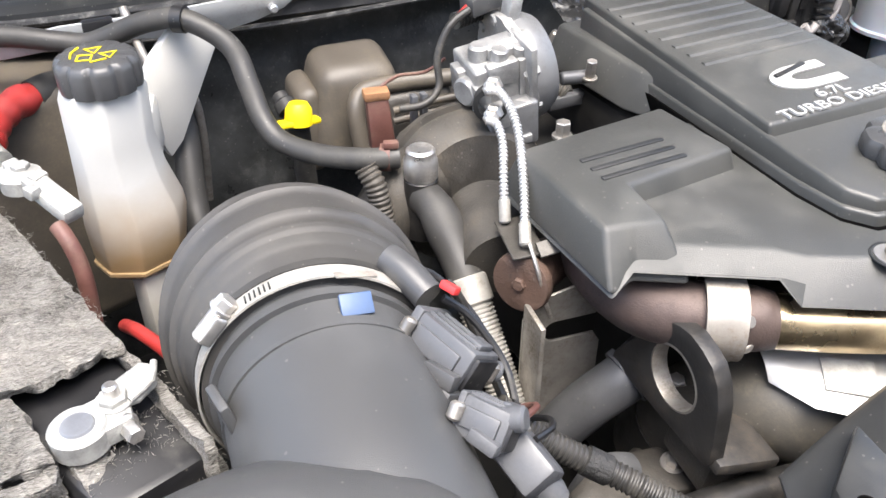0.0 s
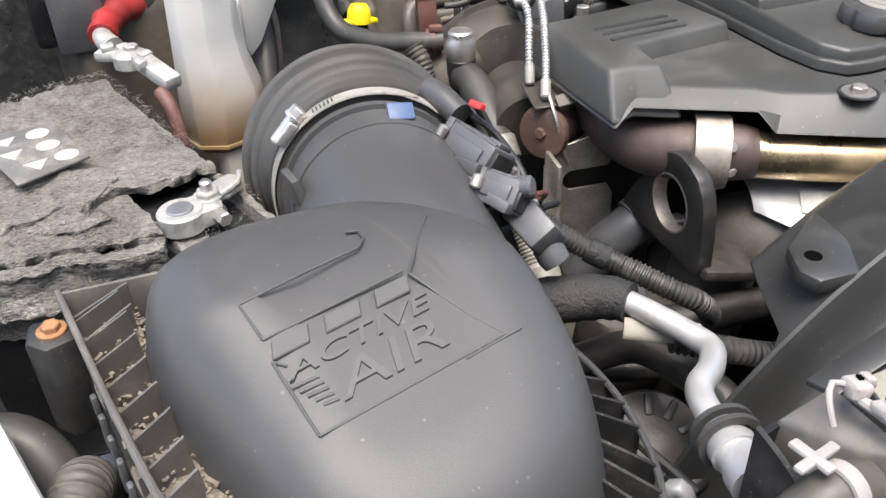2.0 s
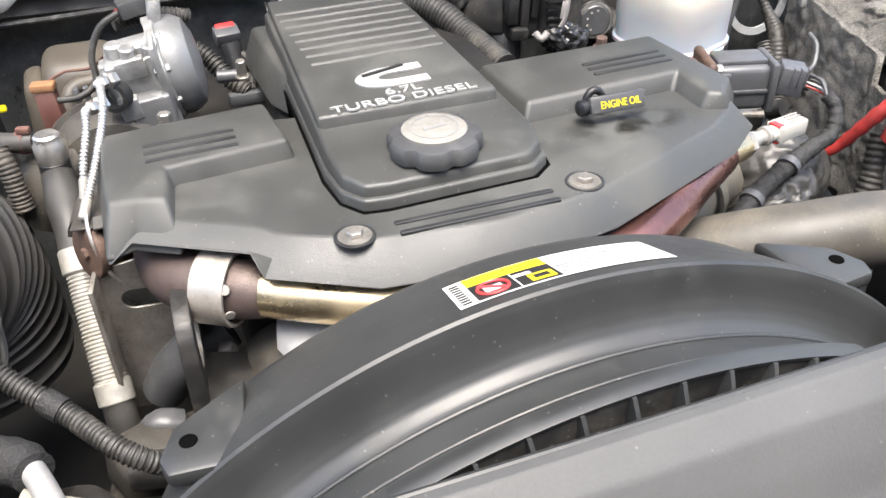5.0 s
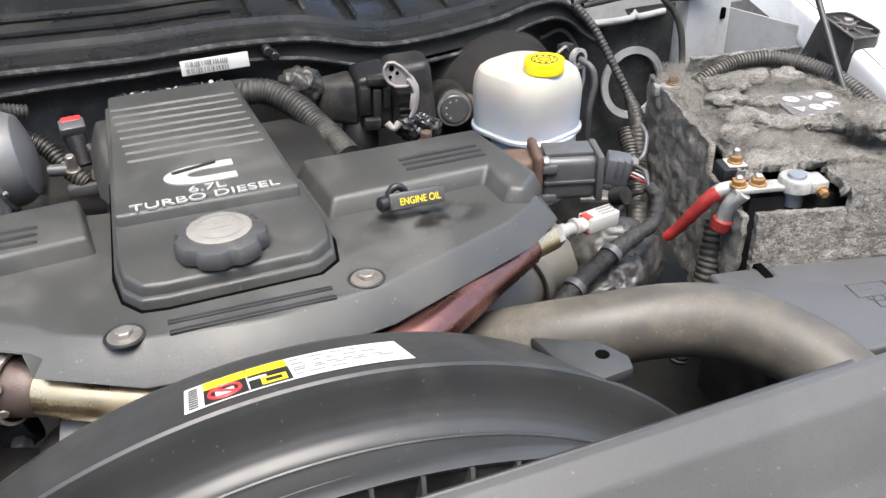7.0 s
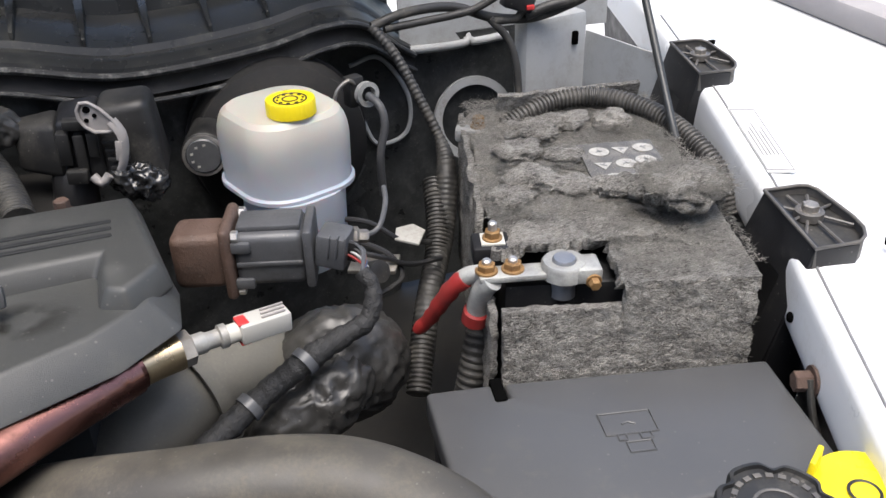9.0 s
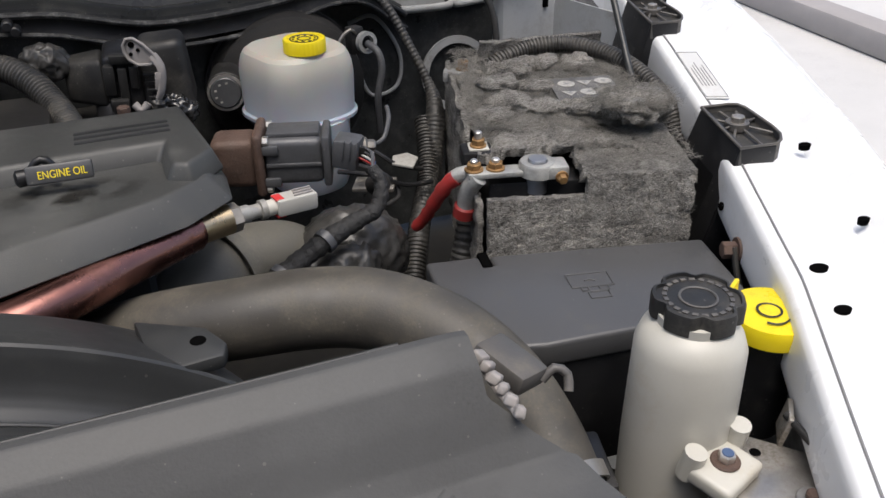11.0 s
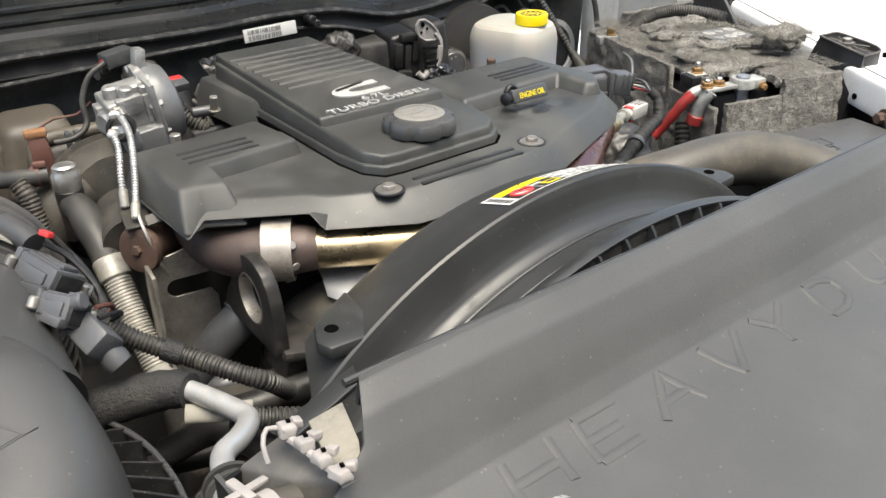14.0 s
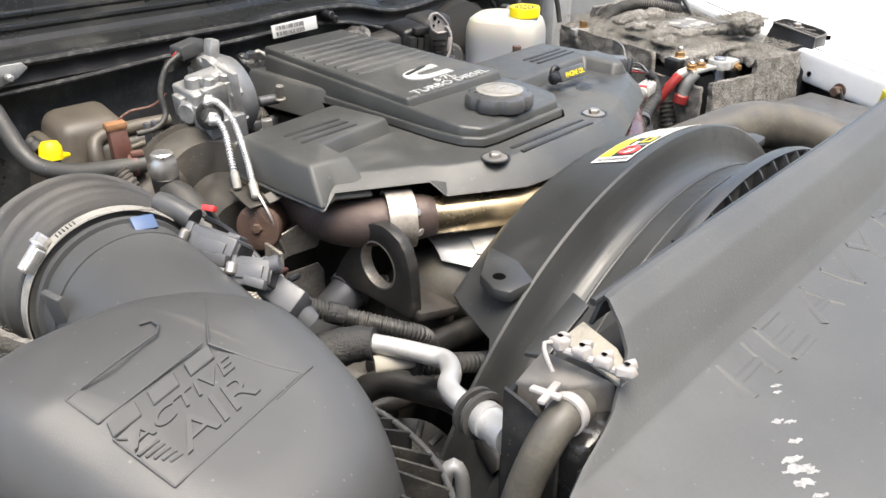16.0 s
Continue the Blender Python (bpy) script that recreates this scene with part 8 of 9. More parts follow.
part("sleeve", tube([(0.962, 0.382, 1.237), (0.968, 0.372, 1.225), (0.960, 0.362, 1.205), (0.935, 0.358, 1.195), (0.905, 0.352, 1.185), (0.87, 0.345, 1.168), (0.83, 0.325, 1.155), (0.79, 0.30, 1.14)], lambda s: 0.0062 + 0.0036 * min(1, s * 2.5) + 0.0004 * math.sin(70 * s), 18, rib=0.0007, pitch=0.009), "weave", tl)
for p in ((0.905, 0.352, 1.185), (0.858, 0.340, 1.164), (0.805, 0.309, 1.146)):
    part("clip", ring(p, (0.78, 0.40, 0.32), 0.0102, 0.0016, 26, 0.008), "greyplastic", tl, "grey plastic clip")
solo("conduit_cap", lathe([(0.006, -0.010), (0.011, -0.009), (0.011, 0.009), (0.006, 0.010)], aim((0.998, 0.484, 1.168), (1.012, 0.455, 1.185)), 24), "blackdusty", "dusty ribbed cable cap below the plug", "cap")
cp = thing("charge_air_pipe", "dusty grey charge-air pipe under the crossover pipe", "pipe", (0.79, 0.38, 1.08))
part("pipe", tube([(0.90, 0.45, 1.10), (0.868, 0.425, 1.135), (0.82, 0.395, 1.152), (0.765, 0.366, 1.128), (0.71, 0.345, 1.06)], lambda s: 0.038 + 0.002 * math.sin(14 * s), 32), "dustpipe", cp)
part("band", ring((0.82, 0.395, 1.152), (0.85, 0.5, 0.1), 0.0415, 0.003, 40, 0.012), "dustpipe", cp)


solo("heat_wrap", crumple((0.945, 0.415, 1.125), (0.055, 0.045, 0.06), turn(30, 25, 0), 0.0042, 62), "wrap", "crumpled dusty heat wrap round a pipe", "heat wrap", angle=75)
solo("heat_wrap", crumple((0.905, 0.365, 1.125), (0.03, 0.028, 0.06), turn(20, 60, 30), 0.0036, 75), "wrap", "torn dusty heat wrap beside the loom", "heat wrap", angle=75)
solo("loose_bracket", prism([(0.985, 0.55), (1.03, 0.53), (1.045, 0.56), (1.0, 0.58)], 1.13, 1.135, 0.001), "dullsteel", "small pale sheet bracket with a hole", "bracket")
solo("pale_tag", prism([(1.042, 0.568), (1.062, 0.548), (1.078, 0.574), (1.070, 0.592), (1.05, 0.590)], 1.147, 1.150, 0.0008), "labelprint", "pale plastic tag behind the motor", "tag")
for k, pts in enumerate(([(0.985, 0.60, 1.17), (1.02, 0.585, 1.165), (1.05, 0.57, 1.145), (1.085, 0.58, 1.13)], [(0.99, 0.585, 1.155), (1.03, 0.56, 1.14), (1.04, 0.54, 1.12), (1.0, 0.51, 1.12)], [(0.975, 0.57, 1.15), (1.01, 0.545, 1.15), (1.05, 0.545, 1.13), (1.09, 0.56, 1.12)])):
    solo("thin_wire", tube(pts, 0.003, 8), "black", "thin black wire behind the motor", "wire", group="thin wires")

# ---- harness down beside the battery and along the back wall ----
solo("cable_loom", tube([(1.085, 0.77, 1.315), (1.105, 0.745, 1.285), (1.125, 0.715, 1.235), (1.138, 0.69, 1.195), (1.132, 0.655, 1.17), (1.112, 0.615, 1.12), (1.07, 0.545, 1.085), (1.045, 0.50, 1.04)], lambda s: 0.0058 + 0.0072 * max(0.0, min(1.0, (s - 0.34) / 0.14)), 18, rib=0.0008, pitch=0.006), "loom", "thick taped cable loom dropping beside the battery", "cable loom", group="cable looms")
solo("cable_loom", tube([(1.118, 0.66, 1.16), (1.10, 0.60, 1.115), (1.06, 0.53, 1.07), (1.03, 0.47, 1.02)], 0.0125, 18, rib=0.0018, pitch=0.005), "loom", "corrugated cable loom dropping beside the battery", "cable loom", group="cable looms")
solo("cable_loom", tube([(1.075, 0.40, 1.16), (1.06, 0.385, 1.12), (1.05, 0.38, 1.08), (1.045, 0.385, 1.03), (1.04, 0.39, 0.98)], 0.013, 18, rib=0.0015, pitch=0.007), "loom", "felt-covered cable loom in front of the battery", "cable loom", group="cable looms")
for pts, r in (([(1.085, 0.77, 1.315), (1.13, 0.775, 1.325), (1.19, 0.785, 1.322), (1.24, 0.78, 1.305), (1.29, 0.775, 1.30), (1.33, 0.765, 1.312), (1.355, 0.75, 1.33), (1.36, 0.745, 1.36)], 0.0058),
               ([(1.10, 0.77, 1.31), (1.15, 0.775, 1.312), (1.21, 0.775, 1.318), (1.25, 0.77, 1.335), (1.28, 0.77, 1.33), (1.27, 0.77, 1.305), (1.24, 0.772, 1.302)], 0.0048),
               ([(1.235, 0.775, 1.305), (1.255, 0.765, 1.28), (1.262, 0.755, 1.25), (1.262, 0.745, 1.21)], 0.005), ([(1.28, 0.77, 1.305), (1.31, 0.765, 1.315), (1.345, 0.76, 1.32)], 0.0065)):
    solo("body_cable", tube(pts, r, 10), "loom", "black cable looped along the painted wall", "cable", group="body cables")
wp = thing("body_plug", "black plug with a red lock on the painted wall", "connector", (1.265, 0.77, 1.31))
part("housing", box((1.268, 0.768, 1.325), (0.04, 0.02, 0.022), 0.004, turn(0, 20, 0)), "black", wp)
part("lock", box((1.280, 0.757, 1.318), (0.010, 0.004, 0.006), 0.001), "inkred", wp, "red lock")
rod = thing("hood_strut", "slim black gas strut propping the hood", "strut", (1.32, 0.50, 1.26))
part("rod", tube([(1.320, 0.490, 1.245), (1.322, 0.509, 1.265), (1.337, 0.600, 1.362), (1.365, 0.76, 1.53), (1.39, 0.92, 1.70)], 0.0042, 14, 0.03), "shroud", rod)

# ---- right battery ----
MR = battery_frame(1)
rb2 = thing("battery", "car battery under shredded grey felt with a pale warning label", "battery", tuple(MR.translation), group="batteries")
bm = box((0, 0.01, 0.09), (0.186, 0.31, 0.185), 0.006)
bm.transform(MR)
part("case", bm, "black", rb2)
felt_sheet(lambda u, v: MR @ Vector((-0.100 + 0.206 * u + 0.004 * math.sin(11 * v), -0.124 + 0.304 * v, 0.212 - 0.010 * (2 * u - 1) ** 2 + 0.006 * math.sin(9 * v) * math.sin(5 * u))), 120, 130, 0.010, 0.0058, 21, "felt", "felt_top", rb2, "shredded grey felt top")
felt_sheet(lambda u, v: MR @ Vector((-0.004 + 0.112 * u, -0.174 + 0.115 * v + 0.004 * math.sin(9 * u), 0.206 - 0.004 * u * u - 0.006 * (1 - v) ** 3)), 64, 56, 0.010, 0.0028, 22, "felt", "felt_corner", rb2, "grey felt corner flap")
felt_sheet(lambda u, v: MR @ Vector((-0.002 + 0.106 * u, -0.172 - 0.005 * math.sin(3 * v), 0.203 - 0.20 * v)), 60, 90, 0.008, 0.0016, 23, "felt", "felt_front", rb2, "grey felt front")
felt_sheet(lambda u, v: MR @ Vector((-0.098 + 0.100 * u, -0.171 - 0.005 * math.sin(3 * v), 0.180 - 0.178 * v)), 56, 80, 0.009, 0.0016, 24, "felt", "felt_front", rb2, "grey felt front below the clamp")
felt_sheet(lambda u, v: MR @ Vector((-0.101, -0.165 + 0.345 * u, (0.205 if u > 0.3 else 0.172) - 0.18 * v)), 90, 50, 0.006, 0.0030, 25, "felt", "felt_side", rb2, "dark felt side")
felt_sheet(lambda u, v: MR @ Vector((0.105, -0.17 + 0.345 * u, 0.200 - 0.18 * v)), 60, 40, 0.006, 0.0025, 26, "felt", "felt_side", rb2)
noise.seed_set(9)
for cx, cy, cz, r in ((0.066, -0.088, 0.236, 0.026), (0.085, -0.075, 0.232, 0.020), (0.045, -0.070, 0.228, 0.018), (0.015, -0.055, 0.224, 0.018), (-0.02, -0.045, 0.222, 0.016), (-0.055, -0.03, 0.222, 0.02), (-0.06, 0.03, 0.224, 0.02), (-0.04, 0.075, 0.224, 0.022), (0.0, 0.10, 0.224, 0.018), (-0.075, -0.055, 0.218, 0.016), (0.05, 0.105, 0.22, 0.016), (-0.015, 0.02, 0.222, 0.015)):
    bm = B()
    bmesh.ops.create_icosphere(bm, subdivisions=4, radius=r)
    for v in bm.verts:
        v.co.z *= 0.62 if cx > 0.03 else 0.4
        v.co.x *= 1.25
        q = v.co + Vector((cx, cy, 0)) * 9
        v.co += v.normal * (0.38 * r * noise.fractal(Vector((q.x, q.y * 2.5, q.z)) * 48, 0.8, 2.1, 5) + 0.10 * r * noise.noise(q * 240))
    bm.transform(MR @ Matrix.Translation((cx, cy, cz)))
    part("felt_tuft", bm, "felt", rb2, "loose tuft of grey felt", angle=80)
noise.seed_set(1)
fibres(rb2, lambda u, v: MR @ Vector((-0.10 + 0.206 * u, -0.095 + 0.275 * v, 0.219)), 16000, 31, 0.010)
fibres(rb2, lambda u, v: MR @ Vector((-0.004 + 0.112 * u, -0.174 + 0.115 * v, 0.212)), 4000, 32, 0.006)
fibres(rb2, lambda u, v: MR @ Vector((-0.098 + 0.205 * u, -0.180, 0.170 - 0.15 * v)), 4500, 33, 0.004)
fibres(rb2, lambda u, v: MR @ Vector((0.030 + 0.075 * u, -0.11 + 0.06 * v, 0.243)), 3500, 34, 0.010)
lq = [tuple((MR @ Vector(p))[:2]) for p in ((0.0, -0.067, 0), (0.076, -0.052, 0), (0.074, 0.046, 0), (0.0, 0.040, 0))]
lr = part("label", prism(lq, MR.translation.z + 0.2190, MR.translation.z + 0.2225, 0.0006), "labelfilm", rb2, "grey warning label with faded white symbols")
for k, (x, y) in enumerate(((0.030, 0.040), (0.052, 0.043), (0.074, 0.046), (0.028, 0.010), (0.050, 0.012), (0.070, 0.018), (0.034, -0.018), (0.055, -0.016), (0.075, -0.010))):
    m = MR @ Matrix.Translation((x - 0.012, y - 0.020, 0.2227)) @ Matrix.Rotation(0.5, 4, "Z")
    tri_ = k in (1, 3, 7)
    sy = part("symbol", lathe([(0.0004, 0), (0.0098, 0.0001), (0.0098, 0.0006), (0.0004, 0.0006)], m, 3 if tri_ else 24), "labelprint", lr)
    bmk = box((0, 0, 0.0007), (0.007, 0.0018, 0.0003), 0, turn(0, 0, 40 * k))
    merge(bmk, box((0.001, 0.001, 0.0007), (0.0018, 0.006, 0.0003), 0, turn(0, 0, 40 * k)))
    bmk.transform(m)
    part("print", bmk, "inkgrey", sy)

# clamp, fuse and cables of the right battery
rc = thing("battery_clamp", "corroded battery clamp bar with fuse block and red cable", "battery clamp", (1.09, 0.355, 1.2), group="battery clamps")
part("post", lathe([(0.0105, 1.20), (0.0098, 1.2345), (0.0088, 1.2358), (0.0005, 1.2358)], Matrix.Translation((1.121, 0.343, 0)), 26), "postlead", rc, "grey lead post")
part("collar", lathe([(0.0105, 1.219), (0.0185, 1.2195), (0.0185, 1.231), (0.017, 1.233), (0.0105, 1.2325)], Matrix.Translation((1.121, 0.343, 0)), 30), "lead", rc)
part("jaw", box((1.137, 0.335, 1.2255), (0.022, 0.027, 0.014), 0.003, turn(0, 0, -15)), "lead", rc)
part("pinch_bolt", hexbolt((1.137, 0.322, 1.222), (1.135, 0.314, 1.221), 0.0048, 0.0065), "brass", rc, "tarnished pinch bolt")
part("bar", box((1.083, 0.353, 1.2235), (0.062, 0.020, 0.006), 0.002, turn(0, 0, -14)), "lead", rc, "white corroded bar")
part("tongue", tube([(1.062, 0.352, 1.222), (1.057, 0.358, 1.212), (1.055, 0.365, 1.196), (1.054, 0.368, 1.178)], 0.009, 16), "lead", rc)
part("sleeve", cyl((1.0545, 0.367, 1.186), (1.053, 0.370, 1.172), 0.0115), "red", rc, "faded red sleeve")
for x, y in ((1.060, 0.360), (1.081, 0.355)):
    n = part("nut", hexbolt((x, y, 1.2265), (x, y, 1.234), 0.0075, 0.0095), "brass", rc, "brassy nut")
    part("stud", cyl((x, y, 1.233), (x, y, 1.238), 0.004, seg=12), "steel", n)
fu = part("fuse_block", box((1.077, 0.392, 1.226), (0.032, 0.030, 0.018), 0.003, turn(0, 0, -16)), "black", rc, "black fuse block with a yellow nut")
part("plate", box((1.078, 0.391, 1.236), (0.020, 0.020, 0.002), 0.0005, turn(0, 0, -16)), "cream", fu)
part("nut", hexbolt((1.078, 0.391, 1.237), (1.078, 0.391, 1.245), 0.007, 0.0085), "brass", fu, "brassy nut")
part("stud", cyl((1.078, 0.391, 1.244), (1.078, 0.391, 1.253), 0.0038, seg=12), "steel", fu)
part("lug", tube([(1.058, 0.366, 1.222), (1.049, 0.371, 1.219), (1.043, 0.374, 1.214)], 0.0075, 14), "lead", rc)
part("red_boot", tube([(1.046, 0.372, 1.216), (1.038, 0.377, 1.207), (1.030, 0.387, 1.187), (1.023, 0.401, 1.162), (1.015, 0.411, 1.146)], lambda s: 0.0082 - 0.0022 * s + 0.0008 * math.sin(30 * s), 18), "red", rc, "bright red cable boot")
rv = thing("rear_clamp", "corroded bolt and small red-tagged lead at the battery's rear edge", "battery clamp", (1.16, 0.62, 1.22))
part("bracket", box((1.158, 0.622, 1.228), (0.05, 0.02, 0.014), 0.003, turn(0, 0, -25)), "lead", rv)
part("bolt", hexbolt((1.159, 0.624, 1.235), (1.159, 0.624, 1.247), 0.007, 0.009), "brass", rv)
part("strap", box((1.160, 0.590, 1.215), (0.016, 0.02, 0.03), 0.003, turn(0, 0, -20)), "darkalu", rv)
part("tag", box((1.160, 0.579, 1.207), (0.005, 0.004, 0.012), 0.001), "inkred", rv)
bh = thing("corrugated_conduit", "black corrugated conduit curving over the battery", "conduit", (1.28, 0.58, 1.2))
part("conduit", tube([(1.180, 0.602, 1.240), (1.21, 0.603, 1.252), (1.245, 0.604, 1.259), (1.285, 0.590, 1.262), (1.316, 0.552, 1.259), (1.334, 0.505, 1.249), (1.343, 0.455, 1.228), (1.346, 0.42, 1.19)], 0.0095, 18, rib=0.002, pitch=0.0046), "conduit", bh)
fl_ = thing("felt_flap", "stiff folded felt flap behind the battery", "felt", (1.27, 0.63, 1.2))
felt_sheet(lambda u, v: Vector((1.18 + 0.16 * u, 0.64 - 0.02 * u - 0.02 * v, 1.20 + 0.07 * v)), 40, 20, 0.005, 0.002, 41, "felt", "sheet", fl_)


# ---- headlamp brackets on the fender ----
def fender_bracket(dx, dy, dz, label, k=1.0):
    ob = thing("fender_bracket", label, "bracket", (1.315 + dx, 0.30 + dy, 1.1 + dz), group="fender brackets")

    def P(x, y, z):
        """A point of the bracket, scaled about its top."""
        return Vector((1.325 + (x - 1.325) * k + dx, 0.30 + (y - 0.30) * k + dy, 1.26 + (z - 1.26) * k + dz))

    topz = lambda y: 1.2625 - 0.17 * (0.345 - y)
    outline = [(1.303, 0.344), (1.340, 0.341), (1.349, 0.338), (1.354, 0.330), (1.358, 0.284), (1.356, 0.268), (1.349, 0.258), (1.338, 0.252), (1.293, 0.256)]
    q = [(x, y, topz(y)) for x, y in outline]
    c = Vector((1.326, 0.306, topz(0.306) - 0.010))
    part("floor", loft(B(), [[P(x, y, z - 0.012) for x, y, z in q], [P(x, y, z - 0.009) for x, y, z in q]]), "blackdusty", ob, "dusty recessed pockets")
    part("rim", tube([P(*p) for p in q + q[:1]], 0.0019 * k, 8, 0.01, smooth=False), "greyrim", ob)
    part("rim_wall", loft(B(), [[P(x, y, z - 0.024) for x, y, z in q], [P(x, y, z) for x, y, z in q]], False), "greyrim", ob)
    lo, hi = ((1.250, 0.275, 1.03), (1.293, 0.256, topz(0.256) - 0.001), (1.303, 0.344, topz(0.344) - 0.001), (1.29, 0.42, 1.03)), 0.006
    part("side", bev(loft(B(), [[P(*p) for p in lo], [P(p[0] + hi, p[1], p[2]) for p in lo]]), 0.001), "black", ob)
    fr = ((1.255, 0.270, 1.03), (1.31, 0.256, 1.03), (1.31, 0.254, 1.20), (1.338, 0.251, 1.225), (1.338, 0.251, topz(0.252) - 0.002), (1.293, 0.256, topz(0.256) - 0.002))
    part("front", bev(loft(B(), [[P(*p) for p in fr], [P(p[0], p[1] + 0.004, p[2]) for p in fr]]), 0.0005), "black", ob)
    for a in (10, 55, 95, 140, 190, 225, 270, 320):
        d = Vector((math.cos(radians(a)), math.sin(radians(a)), 0.17 * math.sin(radians(a))))
        reach = 0.052 if a == 270 else 0.042 if 200 < a < 340 else 0.030
        e = c + d * reach
        e.x, e.y = min(max(e.x, 1.299), 1.355), min(max(e.y, 0.256), 0.341)
        e.z = topz(e.y) - 0.0045
        part("rib", tube([P(*(c + d * 0.011 + Vector((0, 0, 0.0055)))), P(*e)], 0.0016 * k, 6, smooth=False), "greyrim", ob)
    part("boss", lathe([(0.008 * k, 0), (0.0135 * k, 0.001), (0.0135 * k, 0.009 * k), (0.0115 * k, 0.010 * k), (0.008 * k, 0.009 * k)], Matrix.Translation(P(*c)), 28), "greyrim", ob)
    part("bolt", hexbolt(P(c.x, c.y, c.z + 0.007), P(c.x, c.y, c.z + 0.016), 0.0082 * k, 0.0102 * k), "dullsteel", ob)
    return ob


fender_bracket(0, 0, 0, "black ribbed plastic bracket bolted to the fender rail", 0.88)
fender_bracket(0.086, 0.290, 0.036, "black ribbed plastic bracket further back on the fender rail", 0.82)

# ---- fuse box ----
fb = thing("fuse_box", "black plastic fuse box lid with an embossed fuse symbol", "fuse box", (1.11, 0.21, 1.05))
lidp = [(0.984, 0.296), (1.034, 0.287), (1.034, 0.270), (1.042, 0.268), (1.043, 0.285), (1.246, 0.236), (1.222, 0.122), (1.03, 0.140), (0.966, 0.158)]
part("lid", bev(loft(B(), [[(x, y, 1.150) for x, y in lidp], [(x, y, 1.174) for x, y in lidp]]), 0.004, 3), "fusebox", fb)
part("base", prism([(x + (1.11 - x) * 0.03, y + (0.21 - y) * 0.05) for x, y in lidp], 1.03, 1.151, 0.003), "black", fb)
part("slot", box((1.036, 0.278, 1.170), (0.010, 0.026, 0.012), 0.002, turn(0, 0, -10)), "void", fb)
fm = Matrix.Translation((1.110, 0.206, 1.1742)) @ Matrix.Rotation(radians(-12), 4, "Z")


def emboss(pts):
    return tube([fm @ Vector((x, y, 0)) for x, y in pts], 0.0009, 8, 0.01, smooth=False)


part("symbol", emboss([(-0.022, 0.016), (0.016, 0.016), (0.016, -0.006), (-0.022, -0.006), (-0.022, 0.016)]), "fusebox", fb)
part("symbol", emboss([(-0.014, -0.006), (-0.014, -0.012), (-0.008, -0.012), (-0.008, -0.006)]), "fusebox", fb)
part("symbol", emboss([(0.002, -0.006), (0.002, -0.012), (0.010, -0.012), (0.010, -0.006)]), "fusebox", fb)
part("symbol", emboss([(-0.010, -0.014), (0.008, -0.014), (0.008, -0.024), (-0.010, -0.024), (-0.010, -0.014)]), "fusebox", fb)
part("symbol", emboss([(-0.008, 0.004), (-0.003, 0.006), (0.002, 0.003)]), "fusebox", fb)

# ---- upper radiator hose ----
uh = thing("radiator_hose", "thick dusty brown-grey upper radiator hose", "hose", (0.88, 0.17, 1.1))
part("hose", tube([(0.66, 0.33, 1.13), (0.70, 0.285, 1.165), (0.745, 0.245, 1.195), (0.80, 0.214, 1.212), (0.86, 0.194, 1.2195), (0.905, 0.175, 1.217), (0.945, 0.140, 1.206), (0.968, 0.095, 1.190), (0.975, 0.045, 1.17), (0.975, 0.0, 1.14)], 0.031, 32), "hose", uh)
part("end_clamp", ring((0.976, 0.018, 1.155), (0.0, -0.85, -0.5), 0.0315, 0.0022, 40, 0.012), "dullsteel", uh, "steel clamp at the hose end")

# ---- power steering reservoir ----
ps = thing("steering_reservoir", "cream plastic power steering reservoir with a black cap", "reservoir", (1.08, 0.04, 1.1))
part("tank", lathe([(0.030, 1.03), (0.040, 1.034), (0.0405, 1.14), (0.0395, 1.19), (0.0388, 1.224), (0.035, 1.235), (0.030, 1.240), (0.026, 1.243), (0.026, 1.25)], Matrix.Translation((1.089, 0.046, 0)), 48), "cream", ps)
pcap = part("cap", lathe([(0.029, 1.243), (0.0318, 1.2445), (0.0318, 1.2565), (0.0308, 1.2595), (0.0285, 1.260), (0.028, 1.2575), (0.0005, 1.2575)], Matrix.Translation((1.093, 0.050, 0)), 96, 6, 0.14), "blackdusty", ps, "black scalloped cap with embossed lettering")
for k in range(22):
    a = 2 * math.pi * k / 22
    part("embossing", box((1.093 + 0.0225 * math.cos(a), 0.050 + 0.0225 * math.sin(a), 1.258), (0.004, 0.003, 0.001), 0, Matrix.Rotation(a + 1.57, 3, "Z")), "greyrim", pcap)
part("embossing", ring((1.093, 0.050, 1.258), (0, 0, 1), 0.0125, 0.001, 32, 0.001), "greyrim", pcap)
part("foot", box((1.09, -0.008, 1.150), (0.046, 0.034, 0.014), 0.004, turn(6, 0, 22), 3), "cream", ps)
part("foot_boss", tube([(1.068, 0.004, 1.145), (1.07, 0.0, 1.168)], 0.008, 14), "cream", ps)
part("foot_boss", tube([(1.112, 0.012, 1.15), (1.112, 0.008, 1.172)], 0.008, 14), "cream", ps)
part("washer", cyl((1.091, -0.006, 1.1565), (1.091, -0.0061, 1.1592), 0.0105), "rust", ps, "rusty washer")
part("bolt", hexbolt((1.091, -0.006, 1.159), (1.091, -0.007, 1.166), 0.0060, 0), "steel", ps)
part("bolt_top", cyl((1.091, -0.007, 1.1655), (1.091, -0.0071, 1.1668), 0.0042), "blue", ps, "blue paint mark on the bolt")
pb = thing("reservoir_bracket", "grey sheet-steel bracket with a rusty bolt", "bracket", (1.13, -0.03, 1.13))
part("plate", prism([(1.07, -0.018), (1.128, 0.028), (1.165, -0.012), (1.15, -0.055), (1.115, -0.072), (1.085, -0.05)], 1.139, 1.1425, 0.001), "dullsteel", pb)
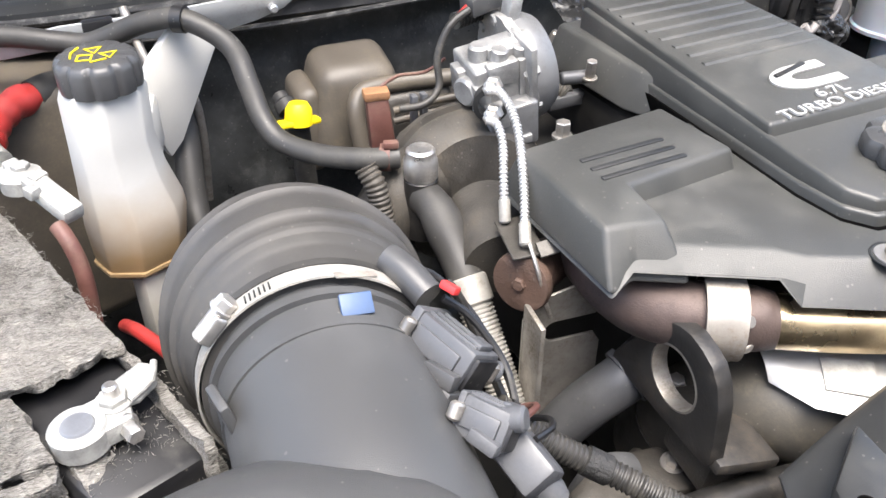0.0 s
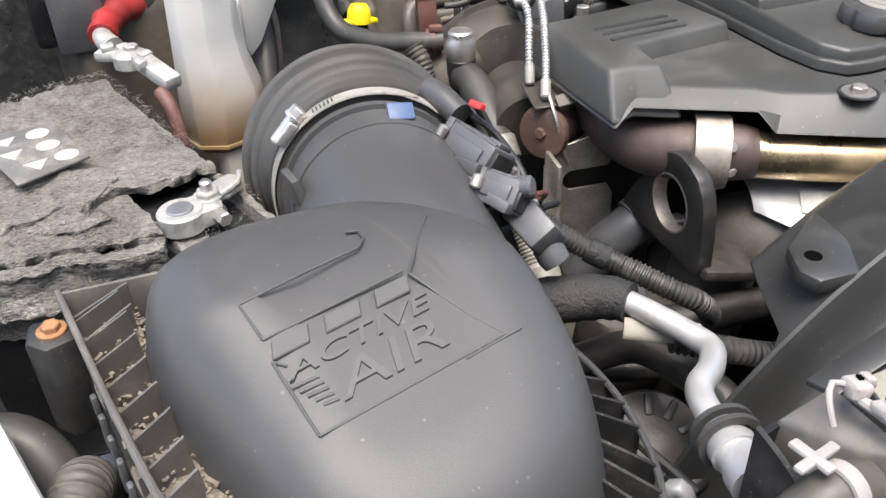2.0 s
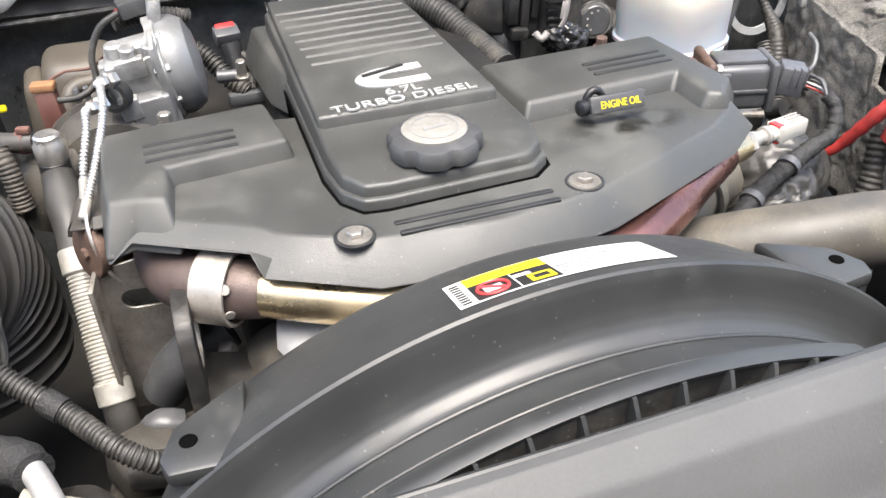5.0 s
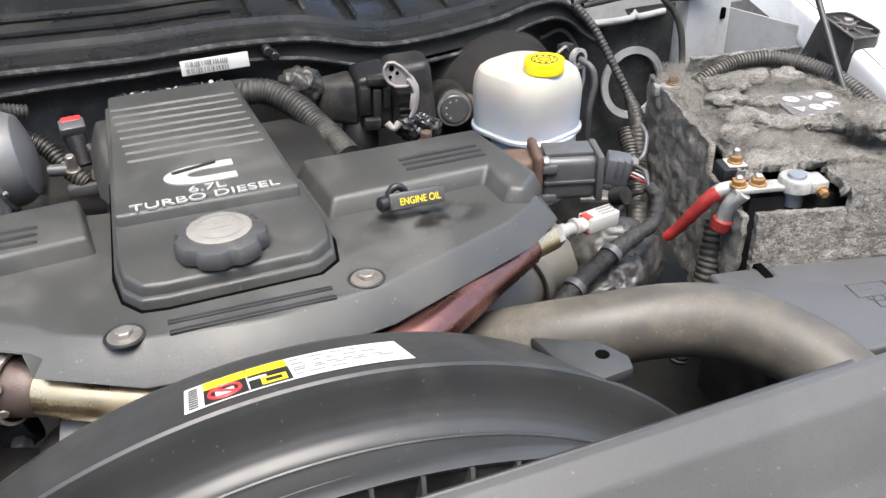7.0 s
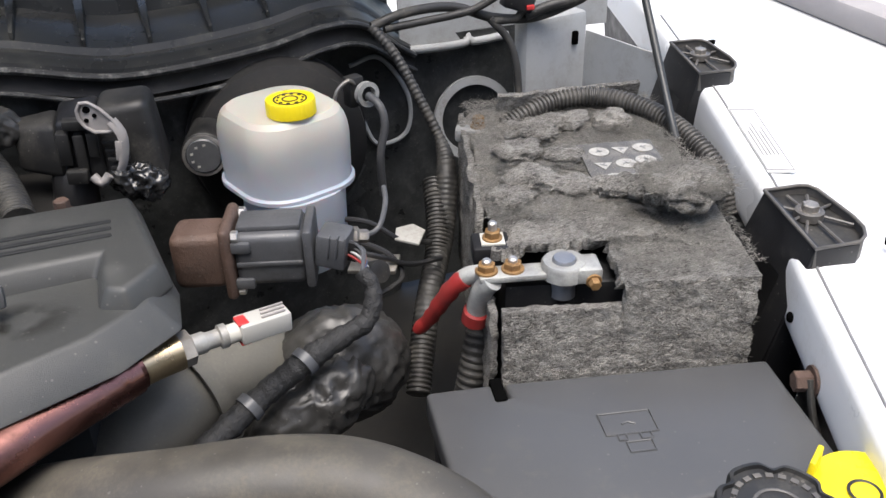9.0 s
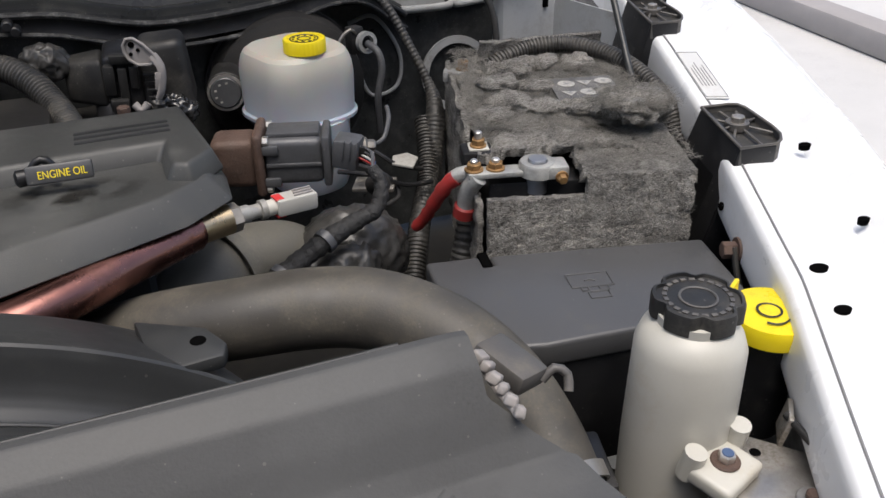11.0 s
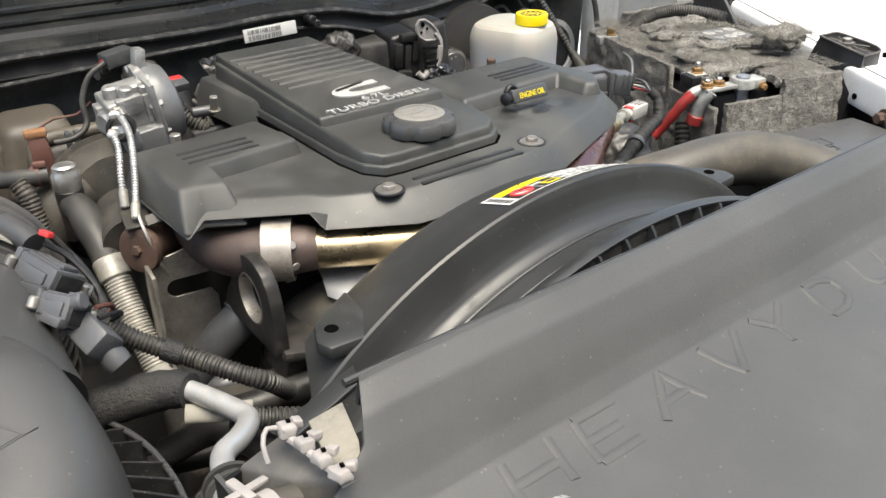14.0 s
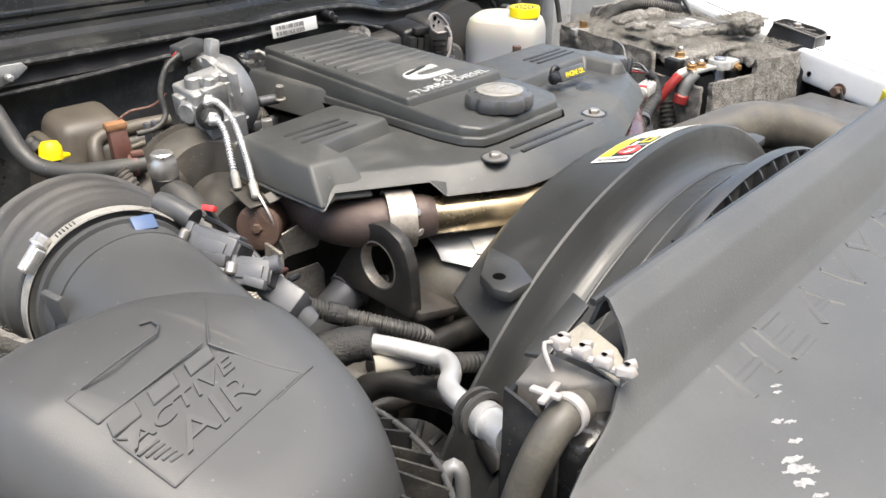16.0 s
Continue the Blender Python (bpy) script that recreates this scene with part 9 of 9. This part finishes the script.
part("tab", box((1.158, 0.012, 1.155), (0.004, 0.026, 0.026), 0.001, turn(0, 10, -38)), "dullsteel", pb)
part("washer", cyl((1.134, -0.047, 1.1422), (1.134, -0.047, 1.1442), 0.0115), "dullsteel", pb)
part("bolt", cyl((1.134, -0.047, 1.144), (1.134, -0.047, 1.150), 0.0055), "rust", pb, "rusty stud")
part("hole", cyl((1.128, 0.005, 1.1422), (1.128, 0.005, 1.1430), 0.0042), "void", pb)
solo("front_rod", tube([(1.155, 0.01, 1.165), (1.15, -0.04, 1.163), (1.142, -0.10, 1.16), (1.13, -0.16, 1.15)], 0.003, 10), "blackiron", "slim dark rod at the fender's front", "rod")
ww = thing("washer_filler", "yellow washer fluid cap with a pull tab", "washer cap", (1.205, 0.085, 1.15))
wm = Matrix.Translation((1.197, 0.083, 0.006))
part("neck", lathe([(0.024, 1.08), (0.026, 1.17), (0.027, 1.182)], wm, 32), "black", ww)
wcap = part("cap", lathe([(0.026, 1.176), (0.0345, 1.177), (0.0352, 1.188), (0.0335, 1.193), (0.012, 1.1965), (0.0005, 1.197)], wm, 48), "yellow", ww)
part("tab", bev(loft(B(), [[(1.166, 0.098, 1.193), (1.185, 0.111, 1.193), (1.182, 0.115, 1.193), (1.163, 0.102, 1.193)], [(1.167, 0.099, 1.216), (1.183, 0.110, 1.216), (1.181, 0.113, 1.216), (1.165, 0.102, 1.216)]]), 0.001), "yellow", ww, "upright pull tab")
part("print", ring((1.190, 0.080, 1.2032), (0, 0, 1), 0.009, 0.0012, 24, 0.0008), "ink", wcap)
part("print", tube([(1.178, 0.068, 1.2024), (1.183, 0.063, 1.2024), (1.190, 0.062, 1.2024), (1.198, 0.065, 1.2022)], 0.0008, 6), "ink", wcap)
# ---- end of the closing panel: clips and dark channel ----
sk = thing("clip_strip", "dirty white strip of clips at the panel end", "clip", (0.91, -0.01, 1.27))
part("strip", tube([(0.917, 0.024, 1.277), (0.917, 0.0, 1.274), (0.920, -0.028, 1.272)], 0.0026, 8), "clipwhite", sk)
for k in range(6):
    p = Vector((0.917, 0.020, 1.279)).lerp(Vector((0.920, -0.026, 1.274)), k / 5)
    part("clip", rough_up(box(p, (0.010, 0.0080 - 0.002 * (k % 2), 0.007), 0.002, turn(20, 30, 30 + 9 * k), 3), 0.0008, 250), "clipwhite", sk)
part("block", box((0.940, 0.028, 1.262), (0.026, 0.040, 0.014), 0.003, turn(10, 10, 25)), "greyrim", sk)
part("hook", tube([(0.955, 0.014, 1.255), (0.963, 0.014, 1.262), (0.970, 0.010, 1.258), (0.968, 0.004, 1.25)], 0.003, 10), "greyrim", sk)
solo("radiator_support", box((0.985, 0.06, 1.12), (0.10, 0.06, 0.03), 0.004, turn(0, 0, -14)), "black", "black channel beside the fuse box", "support")
solo("bay_trim", shell(grid(4, 4, lambda u, v: (1.0 + 0.2 * u, -0.05 - 0.1 * u - 0.12 * v, 1.12 - 0.02 * v)), 0.004), "shroud", "dark trim at the front of the fender", "trim", kind="structure")
